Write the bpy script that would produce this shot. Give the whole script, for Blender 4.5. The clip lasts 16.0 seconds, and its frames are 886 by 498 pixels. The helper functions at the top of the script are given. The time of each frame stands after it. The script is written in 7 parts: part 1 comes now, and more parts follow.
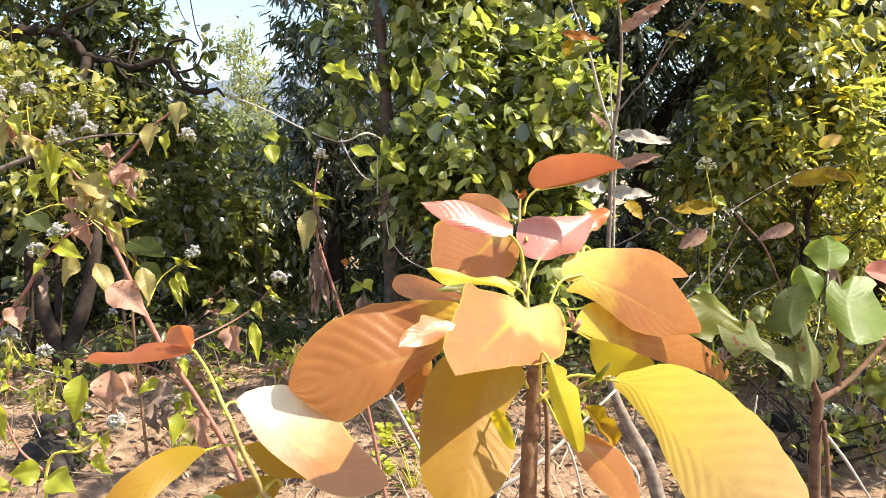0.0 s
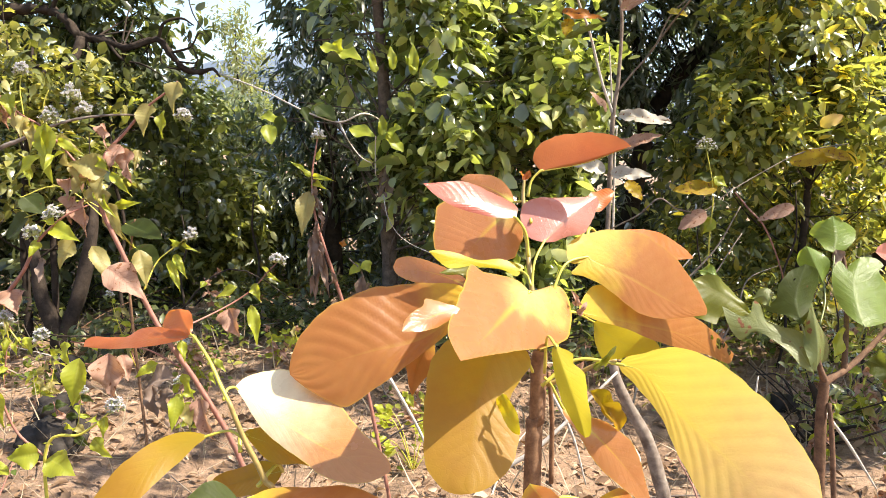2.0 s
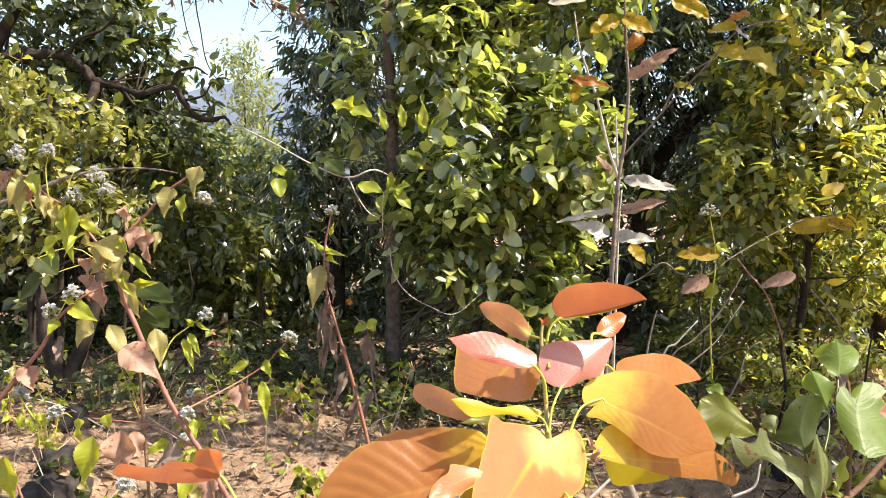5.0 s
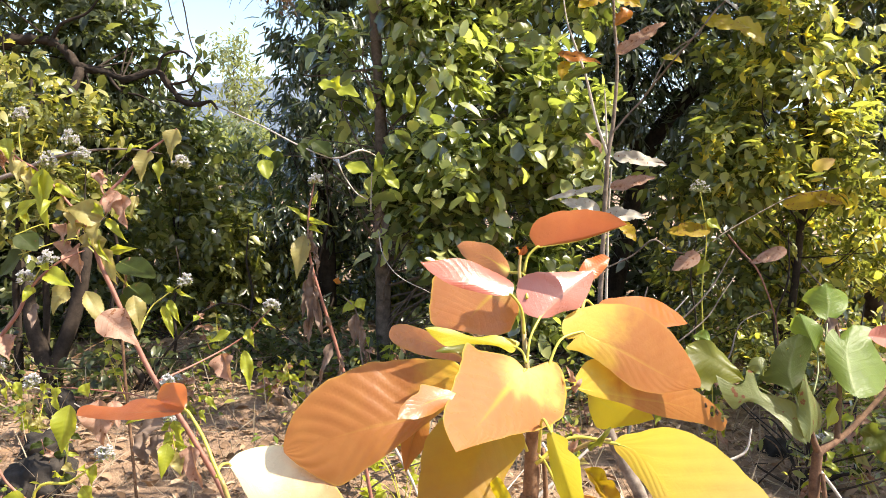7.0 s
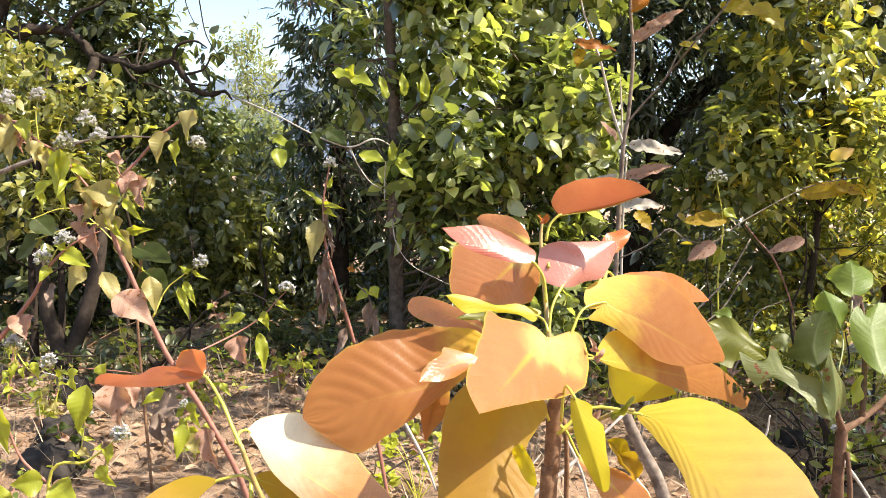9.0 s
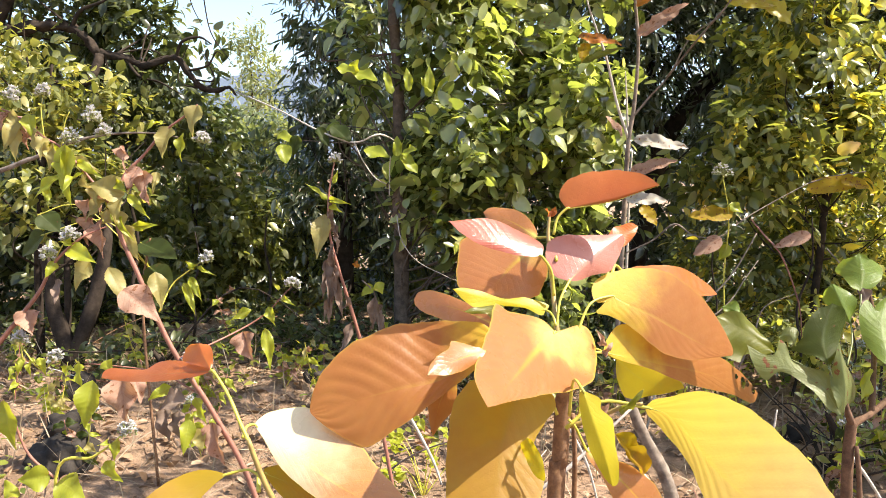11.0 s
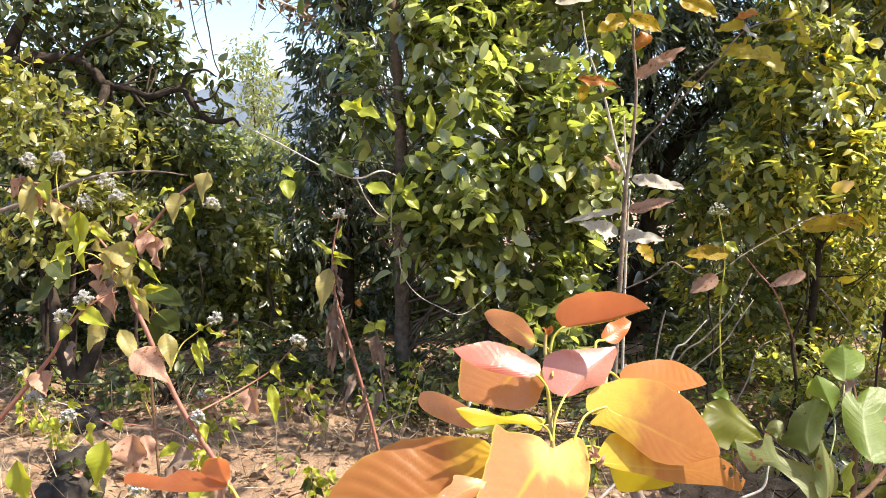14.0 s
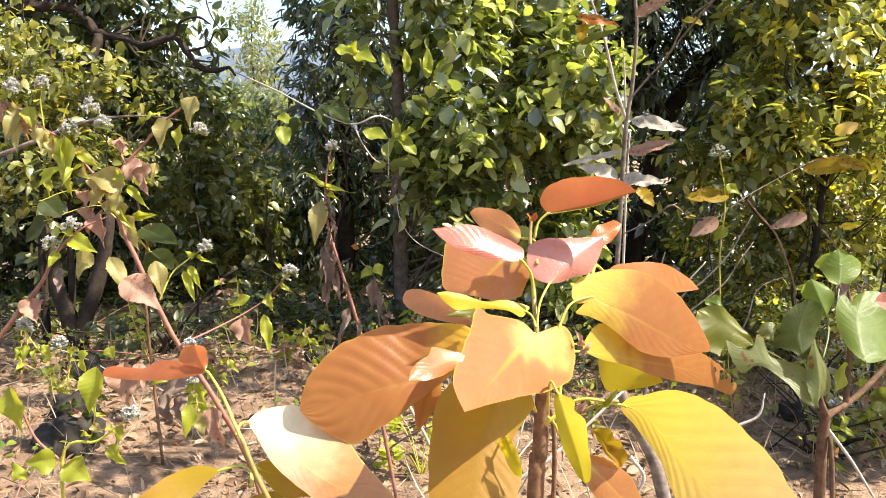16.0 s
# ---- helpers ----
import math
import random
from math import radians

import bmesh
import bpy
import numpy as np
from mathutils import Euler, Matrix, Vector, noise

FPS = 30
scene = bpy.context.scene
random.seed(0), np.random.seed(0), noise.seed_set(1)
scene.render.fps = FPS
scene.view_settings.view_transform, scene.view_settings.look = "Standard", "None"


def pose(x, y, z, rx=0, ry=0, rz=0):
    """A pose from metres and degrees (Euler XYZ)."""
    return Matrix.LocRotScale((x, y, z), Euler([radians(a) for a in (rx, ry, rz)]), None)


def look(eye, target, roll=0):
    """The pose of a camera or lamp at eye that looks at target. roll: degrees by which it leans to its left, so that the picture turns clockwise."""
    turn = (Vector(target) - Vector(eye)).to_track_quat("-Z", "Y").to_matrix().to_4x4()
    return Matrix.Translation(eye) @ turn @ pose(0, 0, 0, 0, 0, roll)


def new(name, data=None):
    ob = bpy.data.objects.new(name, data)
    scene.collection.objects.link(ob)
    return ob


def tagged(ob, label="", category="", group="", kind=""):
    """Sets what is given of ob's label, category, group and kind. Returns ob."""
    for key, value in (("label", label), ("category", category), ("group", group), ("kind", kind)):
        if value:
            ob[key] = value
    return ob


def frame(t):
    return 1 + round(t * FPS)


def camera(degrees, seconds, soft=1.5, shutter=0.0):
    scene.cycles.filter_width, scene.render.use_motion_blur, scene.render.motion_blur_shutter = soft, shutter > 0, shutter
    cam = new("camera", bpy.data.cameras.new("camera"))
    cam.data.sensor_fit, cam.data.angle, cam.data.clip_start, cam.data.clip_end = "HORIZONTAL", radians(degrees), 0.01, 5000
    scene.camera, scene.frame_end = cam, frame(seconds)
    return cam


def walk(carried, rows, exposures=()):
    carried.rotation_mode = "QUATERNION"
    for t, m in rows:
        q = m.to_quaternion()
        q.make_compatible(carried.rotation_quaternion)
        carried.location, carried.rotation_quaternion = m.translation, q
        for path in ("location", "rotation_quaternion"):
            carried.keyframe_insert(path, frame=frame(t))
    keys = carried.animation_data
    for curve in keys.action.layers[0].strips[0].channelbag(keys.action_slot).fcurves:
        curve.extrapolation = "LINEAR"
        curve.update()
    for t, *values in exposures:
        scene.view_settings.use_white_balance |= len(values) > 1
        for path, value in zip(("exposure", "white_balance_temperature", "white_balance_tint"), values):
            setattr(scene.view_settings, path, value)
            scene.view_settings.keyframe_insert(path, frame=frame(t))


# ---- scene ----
cam = camera(60.9, 16.0, soft=0.3)
PATH = [
    (0, (0.055, 0.078, 1.422), (0.018, 2.066, 1.21), 0.9),
    (0.5, (0.07, 0.085, 1.405), (0.032, 2.072, 1.177), 0.9),
    (1, (0.065, 0.082, 1.409), (0.03, 2.065, 1.157), 0.9),
    (1.5, (0.054, 0.082, 1.409), (0.022, 2.065, 1.15), 0.5),
    (2, (0.046, 0.101, 1.421), (0.017, 2.083, 1.159), 0.8),
    (2.5, (0.03, 0.121, 1.464), (0.002, 2.105, 1.208), 1.1),
    (3, (0.015, 0.109, 1.51), (-0.012, 2.093, 1.263), 1.4),
    (3.5, (0.01, 0.089, 1.565), (-0.023, 2.075, 1.337), 1.9),
    (4, (0.002, 0.07, 1.614), (-0.033, 2.059, 1.402), 2.2),
    (6.5, (0.023, 0.088, 1.552), (0.009, 2.08, 1.374), 2.0),
    (7, (0.04, 0.104, 1.498), (0.026, 2.095, 1.302), 1.7),
    (7.5, (0.054, 0.103, 1.463), (0.041, 2.092, 1.258), 1.8),
    (8, (0.044, 0.091, 1.462), (0.028, 2.079, 1.245), 1.7),
    (8.5, (0.014, 0.111, 1.464), (-0.011, 2.1, 1.252), 1.8),
    (9, (0.027, 0.114, 1.453), (-0.017, 2.102, 1.246), 1.8),
    (9.5, (0.023, 0.119, 1.445), (-0.029, 2.107, 1.24), 1.7),
    (10, (0.023, 0.12, 1.444), (-0.036, 2.109, 1.24), 1.6),
    (12.5, (0.02, 0.104, 1.515), (-0.025, 2.089, 1.272), 1.6),
    (13, (0.013, 0.064, 1.571), (-0.033, 2.05, 1.338), 1.5),
    (13.5, (0.011, 0.06, 1.595), (-0.037, 2.048, 1.378), 1.6),
    (14, (0.013, 0.063, 1.633), (-0.042, 2.052, 1.434), 1.9),
    (14.5, (0.026, 0.063, 1.637), (-0.039, 2.054, 1.452), 2.2),
    (15, (0.049, 0.087, 1.515), (-0.02, 2.073, 1.291), 2.1),
    (15.5, (0.058, 0.089, 1.496), (-0.008, 2.07, 1.224), 1.7),
    (16, (0.052, 0.082, 1.502), (-0.01, 2.061, 1.214), 1.5),
]

walk(cam, [(t, look(eye, target, roll)) for t, eye, target, roll in PATH])

# ---- world, sun, exposure ----
SUN_UP, SUN_TURN = 54.0, 100.0  # degrees above the horizon, and to the right of straight ahead
world = bpy.data.worlds.new("world")
scene.world = world
world.use_nodes = True
wn = world.node_tree.nodes
sky = wn.new("ShaderNodeTexSky")
sky.sky_type, sky.sun_disc = "NISHITA", False
sky.sun_elevation, sky.sun_rotation = radians(SUN_UP), radians(SUN_TURN)
sky.air_density, sky.dust_density, sky.ozone_density = 1.0, 1.6, 1.0
wn["Background"].inputs["Strength"].default_value = 0.125
world.node_tree.links.new(sky.outputs[0], wn["Background"].inputs["Color"])
sun = new("sun", bpy.data.lights.new("sun", "SUN"))
sun.data.energy, sun.data.angle, sun.data.color = 5.0, radians(0.55), (1.0, 0.91, 0.77)
sun_way = Vector((math.sin(radians(SUN_TURN)) * math.cos(radians(SUN_UP)), math.cos(radians(SUN_TURN)) * math.cos(radians(SUN_UP)), math.sin(radians(SUN_UP))))
sun.matrix_world = look(sun_way * 30, (0, 0, 0))
scene.view_settings.exposure = 1.54


# ---- materials ----
def nodes_of(name):
    m = bpy.data.materials.new(name)
    m.use_nodes = True
    nt = m.node_tree
    return m, nt, nt.nodes, nt.links, nt.nodes["Principled BSDF"], nt.nodes["Material Output"]


def ramp(nodes, stops):
    r = nodes.new("ShaderNodeValToRGB")
    while len(r.color_ramp.elements) < len(stops):
        r.color_ramp.elements.new(0.5)
    for e, (at, colour) in zip(r.color_ramp.elements, stops):
        e.position, e.color = at, (*colour, 1)
    return r


def mixed(nodes, links, factor, a, b, how="MIX"):
    m = nodes.new("ShaderNodeMix")
    m.data_type, m.blend_type = "RGBA", how
    for socket, value in ((m.inputs[0], factor), (m.inputs[6], a), (m.inputs[7], b)):
        if hasattr(value, "is_linked"):
            links.new(value, socket)
        else:
            socket.default_value = value if isinstance(value, (int, float)) else (*value, 1)
    return m.outputs[2]


def calc(nodes, links, op, a, b=0.0, c=0.0):
    m = nodes.new("ShaderNodeMath")
    m.operation = op
    for socket, value in zip(m.inputs, (a, b, c)):
        if hasattr(value, "is_linked"):
            links.new(value, socket)
        else:
            socket.default_value = value
    return m.outputs[0]


def noise_of(nodes, links, scale, detail=4.0, coords="Object", rough=0.55):
    tc = nodes.new("ShaderNodeTexCoord")
    n = nodes.new("ShaderNodeTexNoise")
    n.inputs["Scale"].default_value, n.inputs["Detail"].default_value, n.inputs["Roughness"].default_value = scale, detail, rough
    links.new(tc.outputs[coords], n.inputs["Vector"])
    return n.outputs["Fac"]


def blade_material(name, face, edge, glow, rib, rough=0.42, gloss=0.5, thin=0.5, veins=11.0, blotch=(0.20, 0.08, 0.03), blotches=0.0, tint=None, reach=0.5, spread=0.0, relief=0.0012, ribs=0.06):
    """A large leaf: midrib and side veins along its own length, light that passes through, and fine relief."""
    m, nt, nodes, links, bsdf, out = nodes_of(name)
    face, edge, glow, rib = ([c * 0.62 for c in tone] for tone in (face, edge, glow, rib))
    tint = [c * 0.62 for c in tint] if tint else None
    uv = nodes.new("ShaderNodeUVMap")
    sep = nodes.new("ShaderNodeSeparateXYZ")
    links.new(uv.outputs[0], sep.inputs[0])
    u = sep.outputs[0]
    v = calc(nodes, links, "ABSOLUTE", calc(nodes, links, "SUBTRACT", sep.outputs[1], 0.5))
    v = calc(nodes, links, "MULTIPLY", v, 2.0)
    # side veins rise towards the tip
    drift = calc(nodes, links, "MULTIPLY", calc(nodes, links, "SUBTRACT", noise_of(nodes, links, 14.0, 2.0), 0.5), 0.09)
    line = calc(nodes, links, "MULTIPLY", calc(nodes, links, "ADD", drift, calc(nodes, links, "SUBTRACT", u, calc(nodes, links, "MULTIPLY", v, 0.26))), veins)
    saw = calc(nodes, links, "ABSOLUTE", calc(nodes, links, "SUBTRACT", calc(nodes, links, "FRACT", line), 0.5))
    side = calc(nodes, links, "SMOOTH_MIN", calc(nodes, links, "MULTIPLY", saw, 9.0), 1.0, 0.5)
    side_mask = calc(nodes, links, "SUBTRACT", 1.0, side)
    mid = nodes.new("ShaderNodeMapRange")
    mid.inputs[1].default_value, mid.inputs[2].default_value, mid.inputs[3].default_value, mid.inputs[4].default_value = 0.0, 0.13, 1.0, 0.0
    links.new(calc(nodes, links, "ADD", v, calc(nodes, links, "MULTIPLY", u, 0.15)), mid.inputs[0])
    n1 = noise_of(nodes, links, 26.0, 5.0)
    n2 = noise_of(nodes, links, 190.0, 3.0)
    base = mixed(nodes, links, ramp_fac(nodes, links, n1, 0.35, 0.68), face, edge)
    base = mixed(nodes, links, calc(nodes, links, "MULTIPLY", side_mask, ribs), base, rib)
    base = mixed(nodes, links, calc(nodes, links, "MULTIPLY", mid.outputs[0], 0.75), base, rib)
    base = mixed(nodes, links, calc(nodes, links, "MULTIPLY", n2, 0.30), base, [c * 0.72 for c in face])
    through_colour = mixed(nodes, links, ramp_fac(nodes, links, n1, 0.3, 0.7), glow, [g * k for g, k in zip(glow, (0.9, 0.8, 0.8))])
    through_colour = mixed(nodes, links, calc(nodes, links, "MULTIPLY", mid.outputs[0], 0.6), through_colour, [min(1, c * 1.5) for c in rib])
    if tint:
        near = nodes.new("ShaderNodeMapRange")
        near.interpolation_type = "SMOOTHSTEP"
        near.inputs[1].default_value, near.inputs[2].default_value, near.inputs[3].default_value, near.inputs[4].default_value = 0.02, reach, 0.85, 0.0
        links.new(calc(nodes, links, "ADD", calc(nodes, links, "ADD", u, calc(nodes, links, "MULTIPLY", v, spread)), calc(nodes, links, "MULTIPLY", calc(nodes, links, "SUBTRACT", n1, 0.5), 0.35)), near.inputs[0])
        base = mixed(nodes, links, near.outputs[0], base, tint)
        through_colour = mixed(nodes, links, near.outputs[0], through_colour, [min(1.0, c * 1.35) for c in tint])
    margin = ramp_fac(nodes, links, v, 0.955, 0.99)
    base = mixed(nodes, links, calc(nodes, links, "MULTIPLY", margin, 0.45), base, rib)
    if blotches:
        spots = ramp_fac(nodes, links, noise_of(nodes, links, 48.0, 6.0), 0.70 - blotches * 0.2, 0.74 - blotches * 0.2)
        base = mixed(nodes, links, spots, base, blotch)
        through_colour = mixed(nodes, links, spots, through_colour, blotch)
    links.new(base, bsdf.inputs["Base Color"])
    links.new(calc(nodes, links, "ADD", calc(nodes, links, "MULTIPLY", n1, 0.25), rough - 0.12), bsdf.inputs["Roughness"])
    bsdf.inputs["Specular IOR Level"].default_value = gloss
    bump = nodes.new("ShaderNodeBump")
    bump.inputs["Strength"].default_value, bump.inputs["Distance"].default_value = 0.30, relief
    net = nodes.new("ShaderNodeTexVoronoi")
    net.feature = "DISTANCE_TO_EDGE"
    net.inputs["Scale"].default_value = 150.0
    tc = nodes.new("ShaderNodeTexCoord")
    links.new(tc.outputs["Object"], net.inputs["Vector"])
    cells = calc(nodes, links, "MULTIPLY", calc(nodes, links, "MINIMUM", net.outputs["Distance"], 0.12), 1.6)
    links.new(calc(nodes, links, "ADD", calc(nodes, links, "MULTIPLY", side_mask, -0.28), calc(nodes, links, "ADD", calc(nodes, links, "ADD", cells, calc(nodes, links, "MULTIPLY", n1, 2.2)), calc(nodes, links, "MULTIPLY", n2, 0.6))), bump.inputs["Height"])
    links.new(bump.outputs[0], bsdf.inputs["Normal"])
    tr = nodes.new("ShaderNodeBsdfTranslucent")
    links.new(through_colour, tr.inputs["Color"])
    mix = nodes.new("ShaderNodeMixShader")
    mix.inputs[0].default_value = thin
    links.new(bsdf.outputs[0], mix.inputs[1])
    links.new(tr.outputs[0], mix.inputs[2])
    links.new(mix.outputs[0], out.inputs["Surface"])
    return m


def ramp_fac(nodes, links, value, low, high):
    r = nodes.new("ShaderNodeMapRange")
    r.inputs[1].default_value, r.inputs[2].default_value = low, high
    links.new(value, r.inputs[0])
    return r.outputs[0]


def foliage_material(name, stops, glow, rough=0.30, thin=0.42, gloss=1.0):
    """Small leaves, each of its own shade."""
    m, nt, nodes, links, bsdf, out = nodes_of(name)
    geo = nodes.new("ShaderNodeNewGeometry")
    r = ramp(nodes, stops)
    links.new(geo.outputs["Random Per Island"], r.inputs[0])
    n = noise_of(nodes, links, 40.0, 3.0)
    base = mixed(nodes, links, calc(nodes, links, "MULTIPLY", n, 0.55), r.outputs[0], [c * 0.45 for c in stops[0][1]])
    links.new(base, bsdf.inputs["Base Color"])
    links.new(calc(nodes, links, "ADD", calc(nodes, links, "MULTIPLY", geo.outputs["Random Per Island"], 0.22), rough - 0.1), bsdf.inputs["Roughness"])
    bsdf.inputs["Specular IOR Level"].default_value = gloss
    bsdf.inputs["Coat Weight"].default_value, bsdf.inputs["Coat Roughness"].default_value = 0.6 * max(0.0, gloss - 0.3), 0.16
    tr = nodes.new("ShaderNodeBsdfTranslucent")
    links.new(mixed(nodes, links, 1.0, r.outputs[0], glow, "MULTIPLY"), tr.inputs["Color"])
    mix = nodes.new("ShaderNodeMixShader")
    mix.inputs[0].default_value = thin
    links.new(bsdf.outputs[0], mix.inputs[1])
    links.new(tr.outputs[0], mix.inputs[2])
    links.new(mix.outputs[0], out.inputs["Surface"])
    return m


def bark_material(name, dark, light, scale=30.0, rough=0.85, relief=0.004):
    m, nt, nodes, links, bsdf, out = nodes_of(name)
    n1, n2 = noise_of(nodes, links, scale, 6.0, rough=0.65), noise_of(nodes, links, scale * 5, 4.0)
    base = mixed(nodes, links, ramp_fac(nodes, links, n1, 0.35, 0.65), dark, light)
    base = mixed(nodes, links, calc(nodes, links, "MULTIPLY", n2, 0.5), base, [c * 0.4 for c in dark])
    links.new(base, bsdf.inputs["Base Color"])
    bsdf.inputs["Roughness"].default_value = rough
    bsdf.inputs["Specular IOR Level"].default_value = 0.15
    bump = nodes.new("ShaderNodeBump")
    bump.inputs["Strength"].default_value, bump.inputs["Distance"].default_value = 0.7, relief
    links.new(calc(nodes, links, "ADD", n1, calc(nodes, links, "MULTIPLY", n2, 0.4)), bump.inputs["Height"])
    links.new(bump.outputs[0], bsdf.inputs["Normal"])
    return m


def plain_material(name, colour, rough=0.6, vary=0.3, scale=60.0, thin=0.0):
    m, nt, nodes, links, bsdf, out = nodes_of(name)
    n = noise_of(nodes, links, scale, 4.0)
    base = mixed(nodes, links, ramp_fac(nodes, links, n, 0.3, 0.7), colour, [c * (1 - vary) for c in colour])
    links.new(base, bsdf.inputs["Base Color"])
    bsdf.inputs["Roughness"].default_value = rough
    if thin:
        tr = nodes.new("ShaderNodeBsdfTranslucent")
        links.new(base, tr.inputs["Color"])
        mix = nodes.new("ShaderNodeMixShader")
        mix.inputs[0].default_value = thin
        links.new(bsdf.outputs[0], mix.inputs[1])
        links.new(tr.outputs[0], mix.inputs[2])
        links.new(mix.outputs[0], out.inputs["Surface"])
    return m


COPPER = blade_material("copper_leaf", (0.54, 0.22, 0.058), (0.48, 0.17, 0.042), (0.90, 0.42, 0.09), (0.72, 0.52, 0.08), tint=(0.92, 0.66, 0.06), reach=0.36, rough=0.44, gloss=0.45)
RUST = blade_material("rust_leaf", (0.74, 0.23, 0.06), (0.66, 0.18, 0.045), (1.25, 0.42, 0.07), (0.62, 0.32, 0.08), rough=0.36, gloss=0.6)
PINK = blade_material("pink_leaf", (0.80, 0.35, 0.28), (0.74, 0.26, 0.19), (0.90, 0.34, 0.20), (0.74, 0.40, 0.20), rough=0.26, gloss=0.8, thin=0.4)
REDGLOSS = blade_material("glossy_red_leaf", (0.66, 0.19, 0.12), (0.58, 0.13, 0.07), (0.85, 0.24, 0.10), (0.62, 0.26, 0.12), rough=0.24, gloss=0.9, thin=0.4)
AMBER = blade_material("amber_leaf", (0.54, 0.30, 0.025), (0.48, 0.24, 0.022), (0.78, 0.50, 0.012), (0.52, 0.38, 0.04), tint=(0.52, 0.37, 0.013), reach=0.65)
YELLOW = blade_material("yellow_leaf", (0.92, 0.62, 0.26), (0.84, 0.52, 0.20), (0.90, 0.62, 0.12), (0.86, 0.74, 0.10), tint=(1.10, 0.83, 0.06), reach=0.95, gloss=0.6, rough=0.34)
BRIGHT = blade_material("bright_yellow_leaf", (0.82, 0.70, 0.015), (0.76, 0.62, 0.015), (1.0, 0.86, 0.02), (0.66, 0.60, 0.05))
# tint whitens most of a copper leaf to stand for overexposed sun
GLAREWHITE = blade_material("glare_whitened_leaf", (0.72, 0.34, 0.11), (0.64, 0.28, 0.085), (0.90, 0.46, 0.12), (1.0, 0.9, 0.12), rough=0.24, gloss=0.8, tint=(1.5, 1.42, 0.92), reach=0.74, thin=0.25)
# tint puts white-yellow sun glare over the base's own yellow into the colour
PALE = blade_material("pale_copper_glare_leaf", (0.72, 0.315, 0.125), (0.66, 0.255, 0.09), (0.98, 0.48, 0.14), (1.0, 0.90, 0.05), rough=0.27, gloss=0.8, tint=(1.55, 1.36, 0.36), reach=0.36, spread=0.32)
# green lowered in tone: shade on turned-away leaves is put into the colour
GREEN = blade_material("green_blade", (0.07, 0.10, 0.025), (0.04, 0.058, 0.016), (0.26, 0.32, 0.04), (0.22, 0.27, 0.08), veins=9, gloss=0.18, rough=0.5, blotches=0.15, relief=0.004)
FRESH = blade_material("fresh_green_blade", (0.22, 0.33, 0.06), (0.17, 0.26, 0.045), (0.46, 0.60, 0.06), (0.48, 0.55, 0.16), veins=8, gloss=0.35, rough=0.38, relief=0.004, ribs=0.2)
OLIVE = blade_material("olive_blade", (0.30, 0.35, 0.13), (0.17, 0.21, 0.07), (0.46, 0.50, 0.09), (0.44, 0.46, 0.18), veins=9, gloss=0.4, rough=0.42, blotches=0.4, relief=0.004, ribs=0.2)
OLIVELIME = blade_material("olive_lime_blade", (0.22, 0.24, 0.03), (0.15, 0.17, 0.025), (0.46, 0.50, 0.03), (0.34, 0.34, 0.07), veins=8)
LIME = blade_material("lime_blade", (0.50, 0.55, 0.05), (0.40, 0.47, 0.04), (0.90, 0.95, 0.05), (0.66, 0.66, 0.12), veins=8, ribs=0.25)
WEEDLEAF = blade_material("weed_leaf", (0.56, 0.50, 0.17), (0.46, 0.38, 0.12), (0.80, 0.70, 0.20), (0.40, 0.32, 0.08), veins=6, blotches=0.12, relief=0.003, ribs=0.4)
DRYLEAF = blade_material("dry_leaf", (0.66, 0.42, 0.30), (0.52, 0.27, 0.18), (0.75, 0.38, 0.16), (0.34, 0.15, 0.09), rough=0.7, thin=0.35, veins=7, blotches=0.55, relief=0.004, ribs=0.45)
CRISP = blade_material("withered_leaf", (0.36, 0.26, 0.20), (0.20, 0.13, 0.09), (0.32, 0.20, 0.12), (0.40, 0.29, 0.2), rough=0.8, thin=0.2, veins=6)
GREYLEAF = blade_material("grey_leaf", (0.72, 0.66, 0.54), (0.58, 0.50, 0.40), (0.70, 0.60, 0.42), (0.5, 0.45, 0.33), rough=0.6, thin=0.3, veins=7, blotches=0.35)
SPOTTED = blade_material("spotted_leaf", (0.58, 0.43, 0.02), (0.50, 0.28, 0.02), (0.90, 0.66, 0.015), (0.42, 0.30, 0.03), gloss=0.25, veins=6, blotches=0.55, blotch=(0.22, 0.10, 0.02))
YELLOWLEAF = blade_material("clear_yellow_leaf", (0.62, 0.50, 0.03), (0.52, 0.38, 0.02), (0.95, 0.80, 0.02), (0.50, 0.40, 0.05), veins=6, blotches=0.3, blotch=(0.30, 0.16, 0.02))
ORANGE = blade_material("orange_leaf", (0.60, 0.22, 0.02), (0.55, 0.16, 0.02), (0.95, 0.40, 0.03), (0.6, 0.35, 0.05), veins=6, blotches=0.4)

SHOOT = plain_material("yellow_green_shoot", (0.52, 0.46, 0.06), 0.45, 0.35, 90)
OLIVERIB = plain_material("olive_rib", (0.20, 0.22, 0.07), 0.5, 0.3, 90)
GREENWOOD = plain_material("olive_brown_shoot", (0.34, 0.24, 0.07), 0.5, 0.4, 90)
STEM = bark_material("brown_stem", (0.14, 0.075, 0.042), (0.30, 0.175, 0.10), 60, relief=0.001)
BROWNSTEM = bark_material("dark_brown_stem", (0.085, 0.048, 0.03), (0.20, 0.115, 0.07), 60, relief=0.002)
REDSTEM = plain_material("red_brown_stalk", (0.30, 0.125, 0.085), 0.6, 0.4, 60)
GREYBARK = bark_material("grey_bark", (0.12, 0.09, 0.07), (0.32, 0.26, 0.21), 26, relief=0.003)
TRUNKBARK = bark_material("brown_grey_bark", (0.07, 0.052, 0.04), (0.17, 0.13, 0.10), 22, relief=0.005)
DARKBARK = bark_material("dark_bark", (0.024, 0.017, 0.013), (0.062, 0.045, 0.033), 18, relief=0.008)
